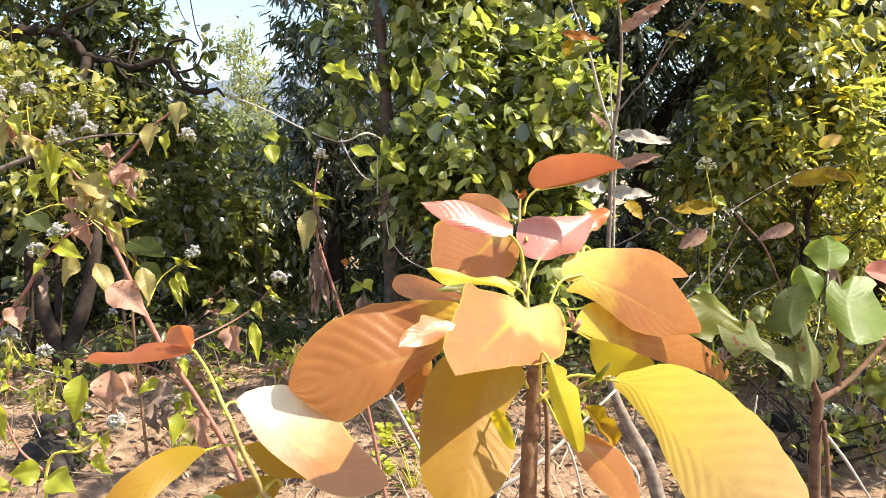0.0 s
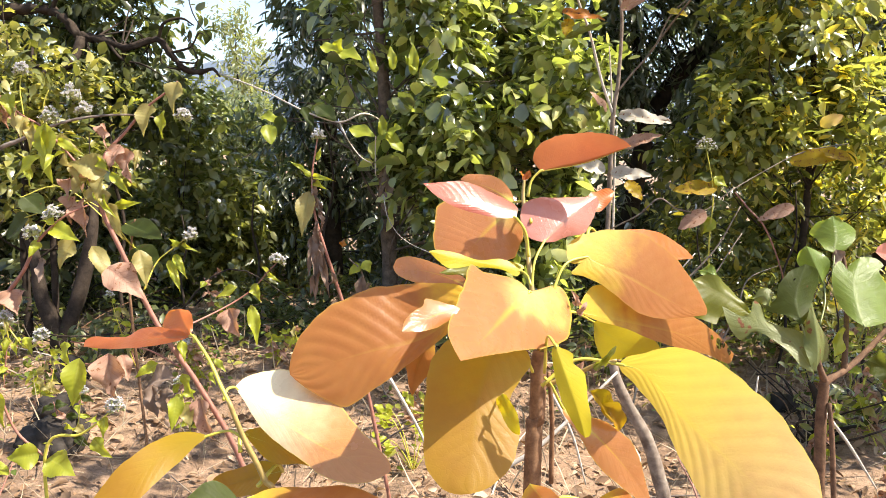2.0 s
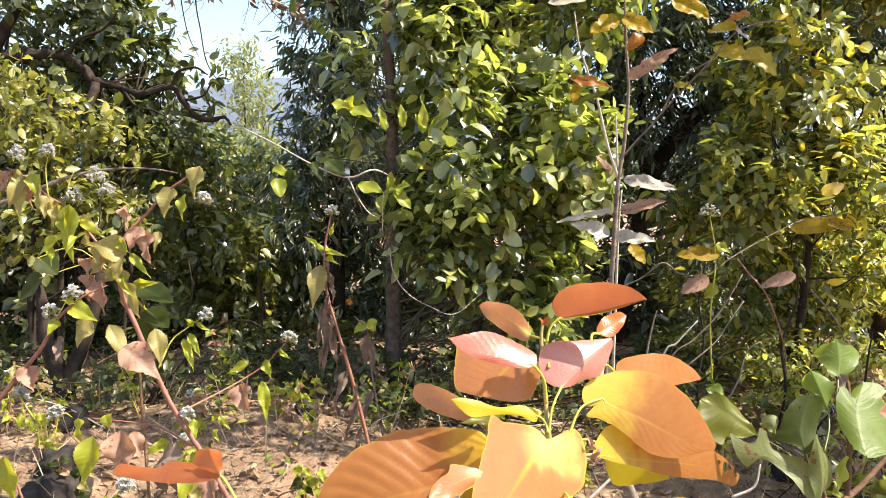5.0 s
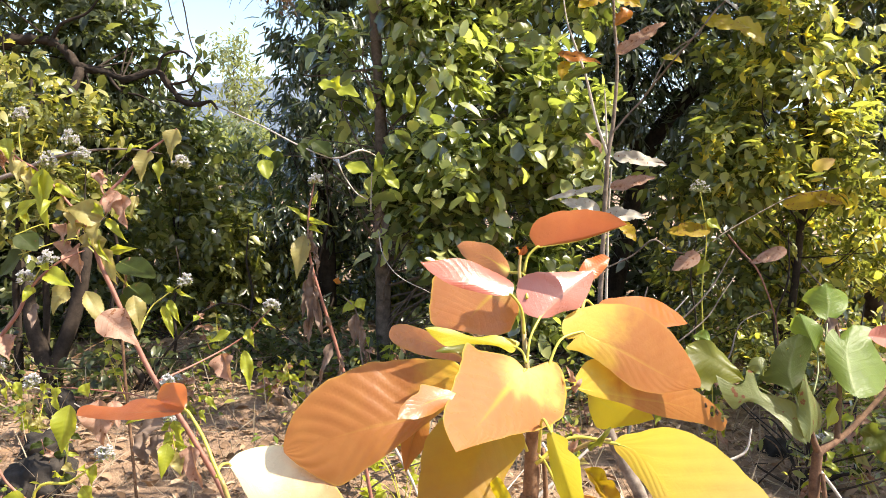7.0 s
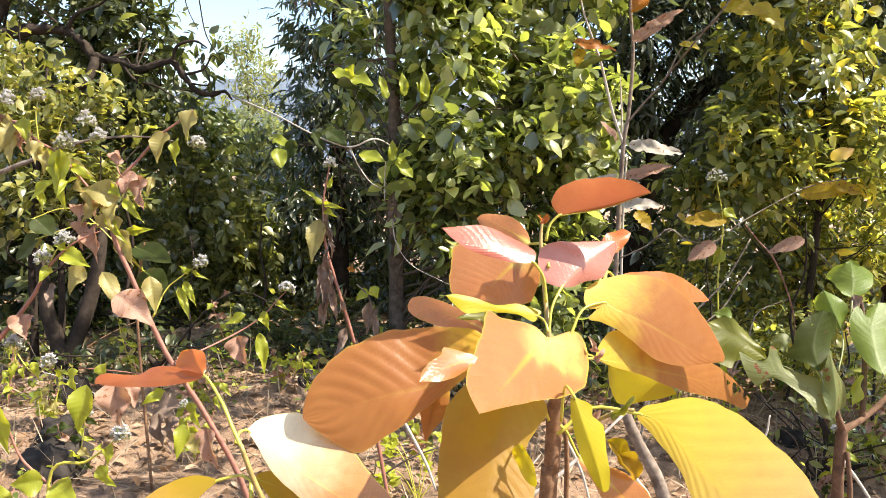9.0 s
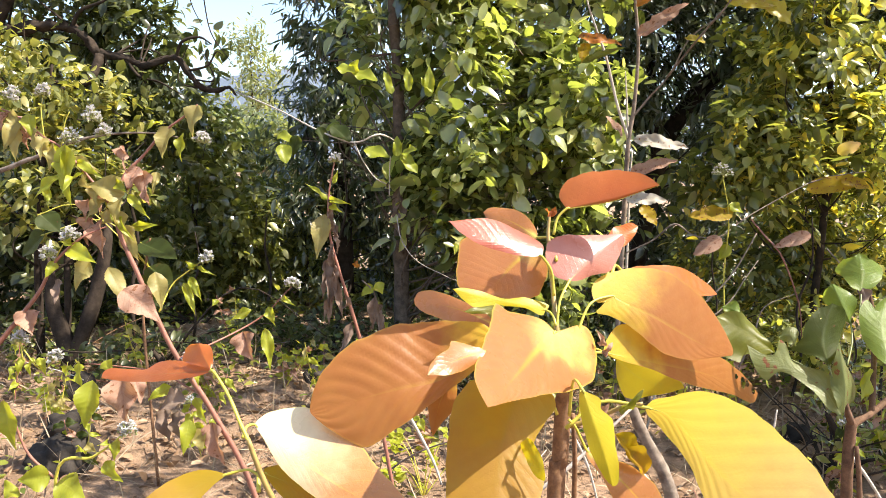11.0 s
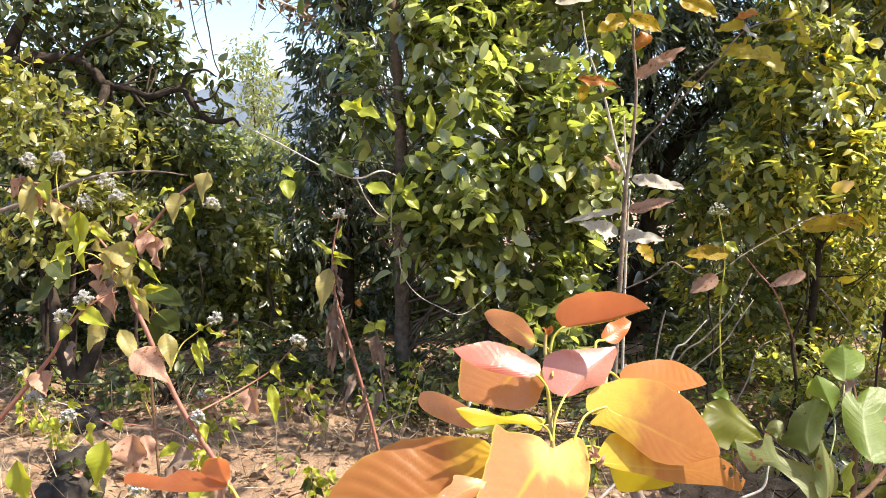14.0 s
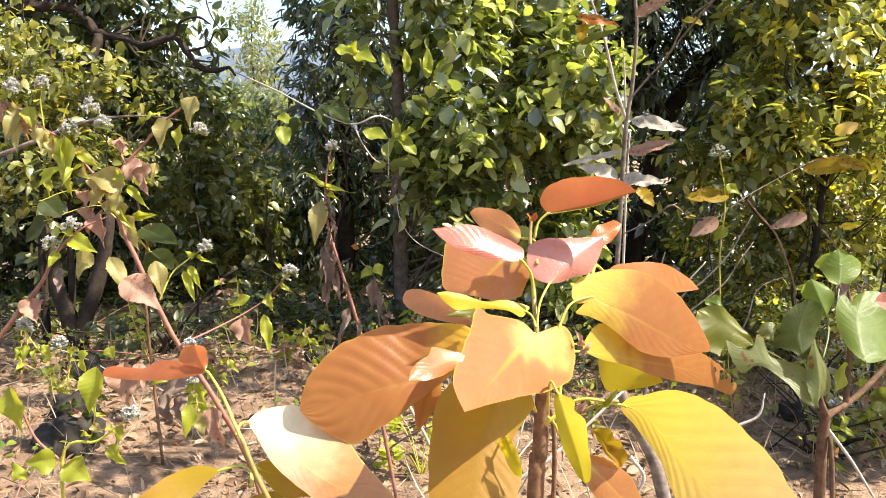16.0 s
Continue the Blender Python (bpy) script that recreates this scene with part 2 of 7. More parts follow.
PALETWIG = bark_material("pale_dry_twig", (0.40, 0.34, 0.28), (0.62, 0.57, 0.50), 50, relief=0.001)
PETAL = plain_material("white_petal", (0.62, 0.60, 0.58), 0.7, 0.2, 200, thin=0.3)
CALYX = plain_material("flower_calyx", (0.34, 0.36, 0.14), 0.6, 0.3, 120)
ROCK = bark_material("stone", (0.022, 0.018, 0.015), (0.06, 0.05, 0.042), 9, relief=0.012)

BIGLEAF = foliage_material("broad_green_foliage", [(0.0, (0.068, 0.082, 0.032)), (0.45, (0.145, 0.168, 0.055)), (0.8, (0.34, 0.37, 0.13)), (1.0, (0.58, 0.56, 0.21))], (2.3, 2.4, 0.95), rough=0.27, thin=0.34, gloss=1.0)
FINELEAF = foliage_material("dark_narrow_foliage", [(0.0, (0.05, 0.06, 0.035)), (1.0, (0.10, 0.115, 0.06))], (2.6, 2.8, 1.6), rough=0.28, thin=0.32)
YELLOWGREEN = foliage_material("yellow_green_foliage", [(0.0, (0.09, 0.105, 0.03)), (0.5, (0.18, 0.19, 0.06)), (0.8, (0.29, 0.28, 0.085)), (1.0, (0.40, 0.36, 0.13))], (2.3, 2.2, 0.9), rough=0.26, thin=0.34, gloss=0.65)
MIXEDLEAF = foliage_material("olive_foliage", [(0.0, (0.075, 0.088, 0.034)), (0.5, (0.175, 0.20, 0.07)), (0.86, (0.42, 0.42, 0.14)), (1.0, (0.66, 0.53, 0.08))], (2.5, 2.4, 0.9), rough=0.25, thin=0.36, gloss=0.65)
# shade of the undergrowth is put into these two duller leaf colours
SHADELEAF = foliage_material("shade_green_foliage", [(0.0, (0.08, 0.09, 0.038)), (0.7, (0.16, 0.17, 0.06)), (1.0, (0.30, 0.29, 0.10))], (3.0, 3.0, 1.2), rough=0.28, thin=0.42)
DIMLEAF = foliage_material("shade_toned_broad_foliage", [(0.0, (0.045, 0.055, 0.028)), (0.75, (0.085, 0.10, 0.042)), (1.0, (0.17, 0.18, 0.07))], (2.6, 2.6, 1.2), rough=0.34, thin=0.36, gloss=0.45)
# lighter, greyer green: haze of distance put into the leaf colour
HAZYLEAF = foliage_material("haze_green_foliage", [(0.0, (0.11, 0.14, 0.072)), (1.0, (0.21, 0.235, 0.115))], (2.6, 2.4, 1.2), gloss=0.6)
LITTER = foliage_material("leaf_litter", [(0.0, (0.13, 0.085, 0.055)), (0.5, (0.31, 0.19, 0.11)), (0.85, (0.47, 0.32, 0.20)), (1.0, (0.62, 0.47, 0.34))], (1.0, 0.9, 0.7), rough=0.75, thin=0.15, gloss=0.15)
HERB = foliage_material("ground_weed_foliage", [(0.0, (0.09, 0.14, 0.03)), (0.6, (0.18, 0.23, 0.04)), (1.0, (0.34, 0.32, 0.06))], (2.2, 2.0, 1.0), gloss=0.6)
STRAW = foliage_material("dry_straw", [(0.0, (0.26, 0.19, 0.12)), (1.0, (0.55, 0.46, 0.33))], (1.0, 0.9, 0.7), rough=0.7, thin=0.2, gloss=0.15)


def ground_material():
    m, nt, nodes, links, bsdf, out = nodes_of("dry_earth")
    n1, n2, n3 = noise_of(nodes, links, 1.1, 5.0), noise_of(nodes, links, 9.0, 6.0), noise_of(nodes, links, 70.0, 5.0, rough=0.7)
    base = mixed(nodes, links, ramp_fac(nodes, links, n1, 0.4, 0.62), (0.27, 0.165, 0.098), (0.145, 0.088, 0.052))
    base = mixed(nodes, links, ramp_fac(nodes, links, n2, 0.42, 0.66), base, (0.37, 0.24, 0.15))
    base = mixed(nodes, links, ramp_fac(nodes, links, n3, 0.5, 0.72), base, (0.12, 0.08, 0.05))
    links.new(base, bsdf.inputs["Base Color"])
    bsdf.inputs["Roughness"].default_value = 0.95
    bump = nodes.new("ShaderNodeBump")
    bump.inputs["Strength"].default_value, bump.inputs["Distance"].default_value = 0.9, 0.02
    links.new(calc(nodes, links, "ADD", n2, n3), bump.inputs["Height"])
    links.new(bump.outputs[0], bsdf.inputs["Normal"])
    return m


# ---- shapes ----
def mesh_of(name, verts, faces, material, uvs=None, smooth=True):
    me = bpy.data.meshes.new(name)
    me.from_pydata([tuple(v) for v in verts], [], faces)
    me.materials.append(material)
    if uvs is not None:
        layer = me.uv_layers.new(name="UVMap")
        loops = np.empty(len(me.loops), dtype=np.int32)
        me.loops.foreach_get("vertex_index", loops)
        layer.data.foreach_set("uv", np.asarray(uvs, dtype=np.float32)[loops].ravel())
    me.shade_smooth() if smooth else me.shade_flat()
    return me


def put(name, me, parent=None, label=""):
    ob = new(name, me)
    if parent is not None:
        ob.parent = parent
    return tagged(ob, label)


def thing(name, at, label, category, group="", kind=""):
    ob = new(name)
    ob.location = at
    ob.empty_display_size = 0.05
    return tagged(ob, label, category, group, kind)


def local(parent, points):
    """Points of the world in the frame of a thing, which is never turned."""
    o = np.zeros(3)
    p = parent
    while p is not None:
        o = o + np.array(p.location)
        p = p.parent
    return np.asarray(points, float) - o


def smooth_line(points, per=6):
    """A Catmull-Rom line through points with radii (x, y, z, r)."""
    p = np.asarray(points, float)
    if len(p) < 2:
        return p
    p = np.vstack([2 * p[0] - p[1], p, 2 * p[-1] - p[-2]])
    out = []
    for i in range(1, len(p) - 2):
        for s in np.linspace(0, 1, per, endpoint=False):
            a, b, c, d = p[i - 1], p[i], p[i + 1], p[i + 2]
            out.append(0.5 * (2 * b + (c - a) * s + (2 * a - 5 * b + 4 * c - d) * s * s + (3 * b - a - 3 * c + d) * s**3))
    out.append(p[-2])
    return np.array(out)


def tube_data(points, sides=8, per=6, rough=0.0, seed=0):
    """Vertices and faces of a round, tapering limb through points (x, y, z, r)."""
    line = smooth_line(points, per)
    rng = np.random.default_rng(seed)
    verts, faces = [], []
    side = None
    for i, (x, y, z, r) in enumerate(line):
        a, b = line[max(i - 1, 0), :3], line[min(i + 1, len(line) - 1), :3]
        d = (b - a) / (np.linalg.norm(b - a) + 1e-9)
        if side is None:
            side = np.cross(d, (0.31, 0.8, 0.5))
        side = side - d * (side @ d)
        side /= np.linalg.norm(side)
        other = np.cross(d, side)
        for k in range(sides):
            w = 2 * math.pi * k / sides
            rr = max(r, 1e-4) * (1 + rough * rng.uniform(-1, 1))
            verts.append(np.array((x, y, z)) + rr * (math.cos(w) * side + math.sin(w) * other))
    n = len(line)
    for i in range(n - 1):
        for k in range(sides):
            k2 = (k + 1) % sides
            faces.append((i * sides + k, i * sides + k2, (i + 1) * sides + k2, (i + 1) * sides + k))
    faces.append(tuple(range(sides))[::-1])
    faces.append(tuple((n - 1) * sides + k for k in range(sides)))
    return verts, faces


def joined(parts):
    verts, faces = [], []
    for v, f in parts:
        n = len(verts)
        verts.extend(v)
        faces.extend(tuple(i + n for i in face) for face in f)
    return verts, faces


def limb(name, points, material, parent, label="", sides=8, rough=0.04, per=6, seed=0):
    pts = np.asarray(points, float)
    pts[:, :3] = local(parent, pts[:, :3])
    v, f = tube_data(pts, sides, per, rough, seed)
    return put(name, mesh_of(name, v, f, material), parent, label)


def blade(parent, base, tip, left, right, material, label="", root=None, bow=0.0, curl=0.0, lobe=0.0, wave=0.25, fat=0.5, ripple=1.0,
          rim=0.0, cup=0.0, rib=SHOOT, seed=1, n=60, m=9, stalk=0.0022, name="leaf", bites=0, point=1.12, far_point=None, crumple=0.0, widths=None, sway=0.0, grain=22.0, teeth=0):
    """A leaf from its base to its tip whose halves reach out to the points left and right. bow: metres by which the middle rises,
    curl: by which the tip sinks, lobe: how far the base reaches back, rim: up-turned margin, root: where its stalk leaves the stem, widths: the (place, width) stations of either half,
    sway: how far the midrib bends towards the right half, crumple and grain: height and fineness of its creases,
    teeth: how many its margin has."""
    rng = np.random.default_rng(seed)
    base, tip, left, right = (np.asarray(p, float) for p in (base, tip, left, right))
    ax = tip - base
    length = np.linalg.norm(ax)
    ax /= length
    halves = []
    for s in (left, right):
        d = s - base
        at = float(np.clip(d @ ax / length, 0.18, 0.66))
        across = d - ax * (d @ ax)
        w = np.linalg.norm(across)
        halves.append((at, w, across / w))
    up = np.cross(ax, halves[1][2] - halves[0][2])
    up /= np.linalg.norm(up)
    if up @ np.array((0.0, -0.55, 0.83)) < 0:
        up = -up
    ph = rng.uniform(0, 6.28, 6)
    grid = np.linspace(0, 1, 201)
    if widths:
        shapes = []
        for (at, w, across), stations in zip(halves, widths):
            line = np.interp(grid, [q[0] for q in stations], [q[1] for q in stations])
            soft = np.convolve(np.pad(line, 8, mode="reflect", reflect_type="odd"), np.hanning(19)[1:-1] / np.hanning(19).sum(), "valid")
            shapes.append(soft / np.interp(at, grid, soft))
    nv = rng.integers(9, 12)
    verts, uvs = [], []
    bite = [(rng.uniform(0.25, 0.9), rng.choice((-1, 1)), rng.uniform(0.02, 0.06)) for _ in range(bites)]
    for i in range(n + 1):
        u = i / n
        u = u + 0.06 * math.sin(2 * math.pi * u) * -0.5
        c = base + ax * length * u + up * (bow * 4 * u * (1 - u) - curl * max(0, u - 0.45) ** 2 * 3.3) + halves[1][2] * sway * length * 4 * u * (1 - u)
        for j in range(-m, m + 1):
            v = j / m
            at, w, across = halves[0] if v < 0 else halves[1]
            uu = min(max(u, 0.0), 1.0)
            q = fat * (1 - at) / at
            f = (uu / at) ** fat * ((1 - uu) / (1 - at)) ** (q * (far_point if far_point and v < 0 else point)) if 0 < uu < 1 else 0.0
            if widths:
                f = float(np.interp(uu, grid, shapes[0 if v < 0 else 1]))
            f *= 1 + 0.010 * math.sin(17 * u + ph[0] + (2 if v < 0 else 0)) + 0.008 * math.sin(41 * u + ph[1])
            if teeth:
                f *= 1.03 - 0.11 * (u * teeth % 1.0)
            for bu, bs, br in bite:
                if bs * v > 0 and abs(u - bu) < br:
                    f *= 1 - 0.28 * math.sqrt(1 - ((u - bu) / br) ** 2)
            a = abs(v)
            vein = 1.3 - 2 * abs(math.sin(math.pi * nv * (u - 0.30 * a * (1 - u)) + ph[2])) ** 1.5
            lift = ripple * 0.00065 * min(1.2, length / 0.2) * vein * (0.6 + 0.8 * abs(math.sin(5.3 * u + ph[4] + v))) * math.sin(math.pi * min(1, a * 1.02)) ** 0.8 * (f if f < 1 else 1)
            lift += wave * 0.02 * a * a * math.sin(9 * u + ph[3] + (1.7 if v < 0 else 0)) * f
            lift += rim * a**3 * f - cup * a * (1 - a) * 4 * f * w
            back = -lobe * length * (1 - u) ** 5 * math.sin(math.pi * min(1.0, a)) ** 1.0 if lobe else 0.0
            reach = a
            p = c + across * w * f * reach + up * lift + ax * back
            if crumple:
                q3 = Vector(p - base) * grain + Vector((seed, 0, 0))
                p = p + up * crumple * noise.noise(q3) + across * crumple * 0.6 * noise.noise(q3 * 1.7 + Vector((5, 0, 0)))
            if lobe and u < 0.35:
                p = p + across * (w * 0.20 * lobe * 10 * a * (1 - u / 0.35) ** 2 * min(1, u * 12 + 0.35) * 0.25)
            verts.append(p)
            uvs.append((u, 0.5 + 0.5 * v))
    wide = 2 * m + 1
    faces = [(i * wide + j, (i + 1) * wide + j, (i + 1) * wide + j + 1, i * wide + j + 1) for i in range(n) for j in range(wide - 1)]
    origin = np.asarray(base)
    ob = put(name, mesh_of(name, np.array(verts) - origin, faces, material, uvs), parent, label)
    ob.location = local(parent, origin)
    # midrib, proud of the blade on its lower side, and the stalk
    ribs = []
    for i in range(0, n + 1, max(2, n // 10)):
        p = verts[i * wide + m]
        ribs.append((*(p - origin - up * 0.0011), max(stalk * (0.62 - 0.58 * i / n), 0.0003)))
    v, f = tube_data(ribs, 6, 2)
    put("midrib", mesh_of("midrib", v, f, rib), ob)
    if root is not None:
        root = np.asarray(root, float)
        inner = base + ax * length * 0.03
        gap = np.linalg.norm(base - root)
        middle = (root + base) / 2 + np.array((0, 0, 0.22 * gap)) - ax * gap * 0.12
        pts = [(*(root - origin), stalk * 1.25), (*(middle - origin), stalk), (*(base - origin), stalk * 1.02), (*(inner - origin), stalk * 0.8)]
        v, f = tube_data(pts, 8, 5)
        put("petiole", mesh_of("petiole", v, f, rib), ob)
    return ob


def leaf(parent, material, label, rib, left_way, right_way, left, right, root=None, seed=1, ripple=1.0, n=60, m=10, veins=11.0, wave=0.12,
         crumple=0.0, holes=(), stalk=0.0020, nerve=SHOOT, name="leaf"):
    """A large leaf on a bent midrib. left and right: the margin of each half as (place along the midrib, width), both in lengths of the midrib,
    left_way and right_way: how each half spreads. holes: (place, share of the left half's width, radius) of eaten spots."""
    rng = np.random.default_rng(seed)
    line = smooth_line([(*p, 0) for p in rib], 12)[:, :3]
    run = np.r_[0, np.cumsum(np.linalg.norm(np.diff(line, axis=0), axis=1))]
    length = run[-1]
    run = run / length

    def mid(s):
        if s < 0:
            return line[0] + (line[1] - line[0]) / run[1] * s
        if s > 1:
            return line[-1] + (line[-1] - line[-2]) / (run[-1] - run[-2]) * (s - 1)
        return np.array([np.interp(s, run, line[:, k]) for k in range(3)])

    ph = rng.uniform(0, 6.28, 6)
    axis = (line[-1] - line[0]) / np.linalg.norm(line[-1] - line[0])
    halves = []
    for stations, way in ((left, left_way), (right, right_way)):
        curve = smooth_line([(0, 0, 0, 0)] + [(*q, 0, 0) for q in stations] + [(1, 0, 0, 0)], 8)[:, :2]
        arc = np.r_[0, np.cumsum(np.linalg.norm(np.diff(curve, axis=0), axis=1))]
        at = np.linspace(0, arc[-1], n + 1)
        edge = np.c_[np.interp(at, arc, curve[:, 0]), np.interp(at, arc, curve[:, 1])]
        way = np.asarray(way, float) / np.linalg.norm(way)
        up = np.cross(axis, way)
        up /= np.linalg.norm(up)
        halves.append((edge, way, up if up @ np.array((0.0, -0.55, 0.83)) > 0 else -up))
    verts, uvs = [], []
    for i in range(n + 1):
        t = i / n
        for j in range(-m, m + 1):
            a = abs(j) / m
            edge, way, up = halves[0 if j < 0 else 1]
            s, w = edge[i]
            w *= 1 + 0.012 * math.sin(31 * t + ph[0]) + 0.008 * math.sin(67 * t + ph[1])
            u = t + (s - t) * a
            share = min(1.0, w / 0.12)
            bulge = abs(math.cos(math.pi * veins * (u - 0.26 * a) + 0.5 * math.sin(7 * u + ph[2]))) ** 0.8
            lift = ripple * 0.0006 * min(1.3, length / 0.18) * bulge * math.sin(math.pi * min(1.0, a * 0.93)) ** 0.7 * share
            lift += wave * 0.02 * a * a * math.sin(9 * t + ph[3] + (1.7 if j < 0 else 0)) * share
            lift -= 0.05 * length * a * a * w
            p = mid(u) + way * w * length * a + up * lift
            if crumple:
                q3 = Vector(p) * 26 + Vector((seed, 0, 0))
                p = p + up * crumple * noise.noise(q3) * a
            verts.append(p)
            uvs.append((min(max(u, 0.0), 1.0), 0.5 + 0.5 * j / m))
    wide = 2 * m + 1
    faces = []
    for i in range(n):
        for j in range(wide - 1):
            k = i * wide + j
            c = (np.array(verts[k]) + verts[k + wide + 1]) / 2
            if any(np.linalg.norm(c - (mid(hu) + halves[0][1] * halves[0][0][int(hu * n)][1] * length * hv)) < hr * length for hu, hv, hr in holes):
                continue
            faces.append((k, k + wide, k + wide + 1, k + 1))
    origin = np.array(line[0])
    ob = put(name, mesh_of(name, np.array(verts) - origin, faces, material, uvs), parent, label)
    ob.location = local(parent, origin)
    under = (halves[0][2] + halves[1][2]) / 2
    nerves = [(*(mid(s) - origin - under * 0.0012), max(stalk * (0.62 - 0.56 * s), 0.0003)) for s in np.linspace(0, 1, 12)]
    v, f = tube_data(nerves, 6, 2)
    put("midrib", mesh_of("midrib", v, f, nerve), ob)
    if root is not None:
        root = np.asarray(root, float)
        gap = np.linalg.norm(line[0] - root)
        middle = (root + line[0]) / 2 + np.array((0, 0, 0.14 * gap)) - axis * gap * 0.10
        pts = [(*(root - origin), stalk * 1.25), (*(middle - origin), stalk), (0, 0, 0, stalk * 1.02), (*(mid(0.03) - origin - under * 0.001), stalk * 0.8)]
        v, f = tube_data(pts, 8, 5)
        put("petiole", mesh_of("petiole", v, f, nerve), ob)
    return ob




def flat_blade(parent, base, tip, width, material, label="", face=(0, -0.7, 0.7), fold=0.25, **more):
    """A leaf that turns its face a given way; fold: how far its halves rise."""
    base, tip, face = np.asarray(base, float), np.asarray(tip, float), np.asarray(face, float)
    ax = (tip - base) / np.linalg.norm(tip - base)
    across = np.cross(ax, face)
    across /= np.linalg.norm(across)
    up = np.cross(across, ax)
    up = up if up @ face > 0 else -up
    middle = base + (tip - base) * 0.40
    return blade(parent, base, tip, middle - across * width / 2 + up * fold * width / 2, middle + across * width / 2 + up * fold * width / 2, material, label, **more)


def leaf_cloud(name, places, ways, faces_up, sizes, widths, material, parent=None, label="", bend=0.12, blunt=0.0, fold=0.32):
    """Many small folded leaves in one mesh. blunt: how full they are towards the tip, fold: how far their halves rise."""
    k = len(places)
    ways = ways / (np.linalg.norm(ways, axis=1, keepdims=True) + 1e-9)
    across = np.cross(ways, faces_up)
    across /= np.linalg.norm(across, axis=1, keepdims=True) + 1e-9
    up = np.cross(across, ways)
    # midrib stations and half widths
    us, ws = np.array([0.0, 0.22, 0.54, 0.8 + 0.06 * blunt, 1.0]), np.array([0.0, 0.42 - 0.08 * blunt, 0.5 + 0.03 * blunt, 0.28 + 0.13 * blunt, 0.0])
    s, w = sizes[:, None], (sizes * widths)[:, None]
    cols = []
    for u in us:
        cols.append(places + ways * s * u - up * s * bend * u * u)
    for side in (-1, 1):
        for u, h in zip(us[1:4], ws[1:4]):
            cols.append(places + ways * s * u - up * s * bend * u * u + across * w * h * side + up * w * h * fold)
    verts = np.stack(cols, 1).reshape(-1, 3)
    quads = np.array([(1, 2, 6, 5), (2, 3, 7, 6), (2, 1, 8, 9), (3, 2, 9, 10)])
    tris = np.array([(0, 1, 5), (3, 4, 7), (1, 0, 8), (4, 3, 10)])
    off = (np.arange(k) * 11)[:, None, None]
    loops = np.concatenate([(quads[None] + off).reshape(k, -1), (tris[None] + off).reshape(k, -1)], 1)
    starts_one = np.r_[np.arange(4) * 4, 16 + np.arange(4) * 3]
    starts = (np.arange(k)[:, None] * 28 + starts_one[None]).ravel()
    me = bpy.data.meshes.new(name)
    me.vertices.add(len(verts))
    me.vertices.foreach_set("co", verts.astype(np.float32).ravel())
    me.loops.add(k * 28)
    me.loops.foreach_set("vertex_index", loops.astype(np.int32).ravel())
    me.polygons.add(k * 8)
    me.polygons.foreach_set("loop_start", starts.astype(np.int32))
    me.update(calc_edges=True)
    me.materials.append(material)
    me.shade_smooth()
    return put(name, me, parent, label)


def clumps_to_leaves(rng, clumps, twigs, per, size, spread=0.16, lean=0.35, up_bias=0.9, shell=0.45, crowd=7):
    """Leaves in sprays along short twigs that fill ellipsoids (x, y, z, rx, ry, rz)."""
    clumps = np.asarray(clumps, float)
    vol = np.cbrt(clumps[:, 3] * clumps[:, 4] * clumps[:, 5]) ** 2
    subs = max(3, twigs // crowd)
    pick = rng.choice(len(clumps), subs, p=vol / vol.sum())
    d = rng.normal(size=(subs, 3))
    d /= np.linalg.norm(d, axis=1, keepdims=True)
    r = (shell + (1 - shell) * rng.random(subs) ** 0.6)[:, None] * (0.75 + 0.4 * rng.random((subs, 1)))
    r = np.where(rng.random((subs, 1)) < 0.25, r * rng.uniform(1.0, 1.5, (subs, 1)), r)
    c = clumps[pick]
    middle = c[:, :3] + d * r * c[:, 3:]
    facing = d * 0.55 + rng.normal(size=(subs, 3)) * 0.38 + np.array((0, 0, up_bias))
    which = rng.integers(0, subs, twigs)
    d = d[which]
    start = middle[which] + rng.normal(size=(twigs, 3)) * spread * 0.5
    twig_way = d * np.array((1, 1, 0.6)) + rng.normal(size=(twigs, 3)) * 0.5 + np.array((0, 0, 0.15))
    twig_way /= np.linalg.norm(twig_way, axis=1, keepdims=True)
    places, ways, ups, sizes = [], [], [], []
    for i in range(per):
        s = (i + 0.5) / per
        at = start + twig_way * spread * (s - 0.3)
        ring = rng.normal(size=(twigs, 3))
        ring -= twig_way * (ring * twig_way).sum(1, keepdims=True)
        ring /= np.linalg.norm(ring, axis=1, keepdims=True)
        way = ring * 0.9 + twig_way * (0.4 + 0.5 * s) + np.array((0, 0, -lean))
        upward = rng.normal(size=(twigs, 3)) * 0.50 + facing[which]
        places.append(at), ways.append(way), ups.append(upward), sizes.append(size * (0.36 + 0.98 * rng.random(twigs)))
    return np.vstack(places), np.vstack(ways), np.vstack(ups), np.concatenate(sizes)


def height(x, y):
    """The ground's height: a gentle hollow that rises towards the trees."""
    return 0.05 * math.sin(x * 1.3 + 0.4) * math.sin(y * 0.9) + 0.03 * math.sin(x * 3.1 + y * 2.3) + 0.018 * math.sin(x * 7.7 - y * 5.9)


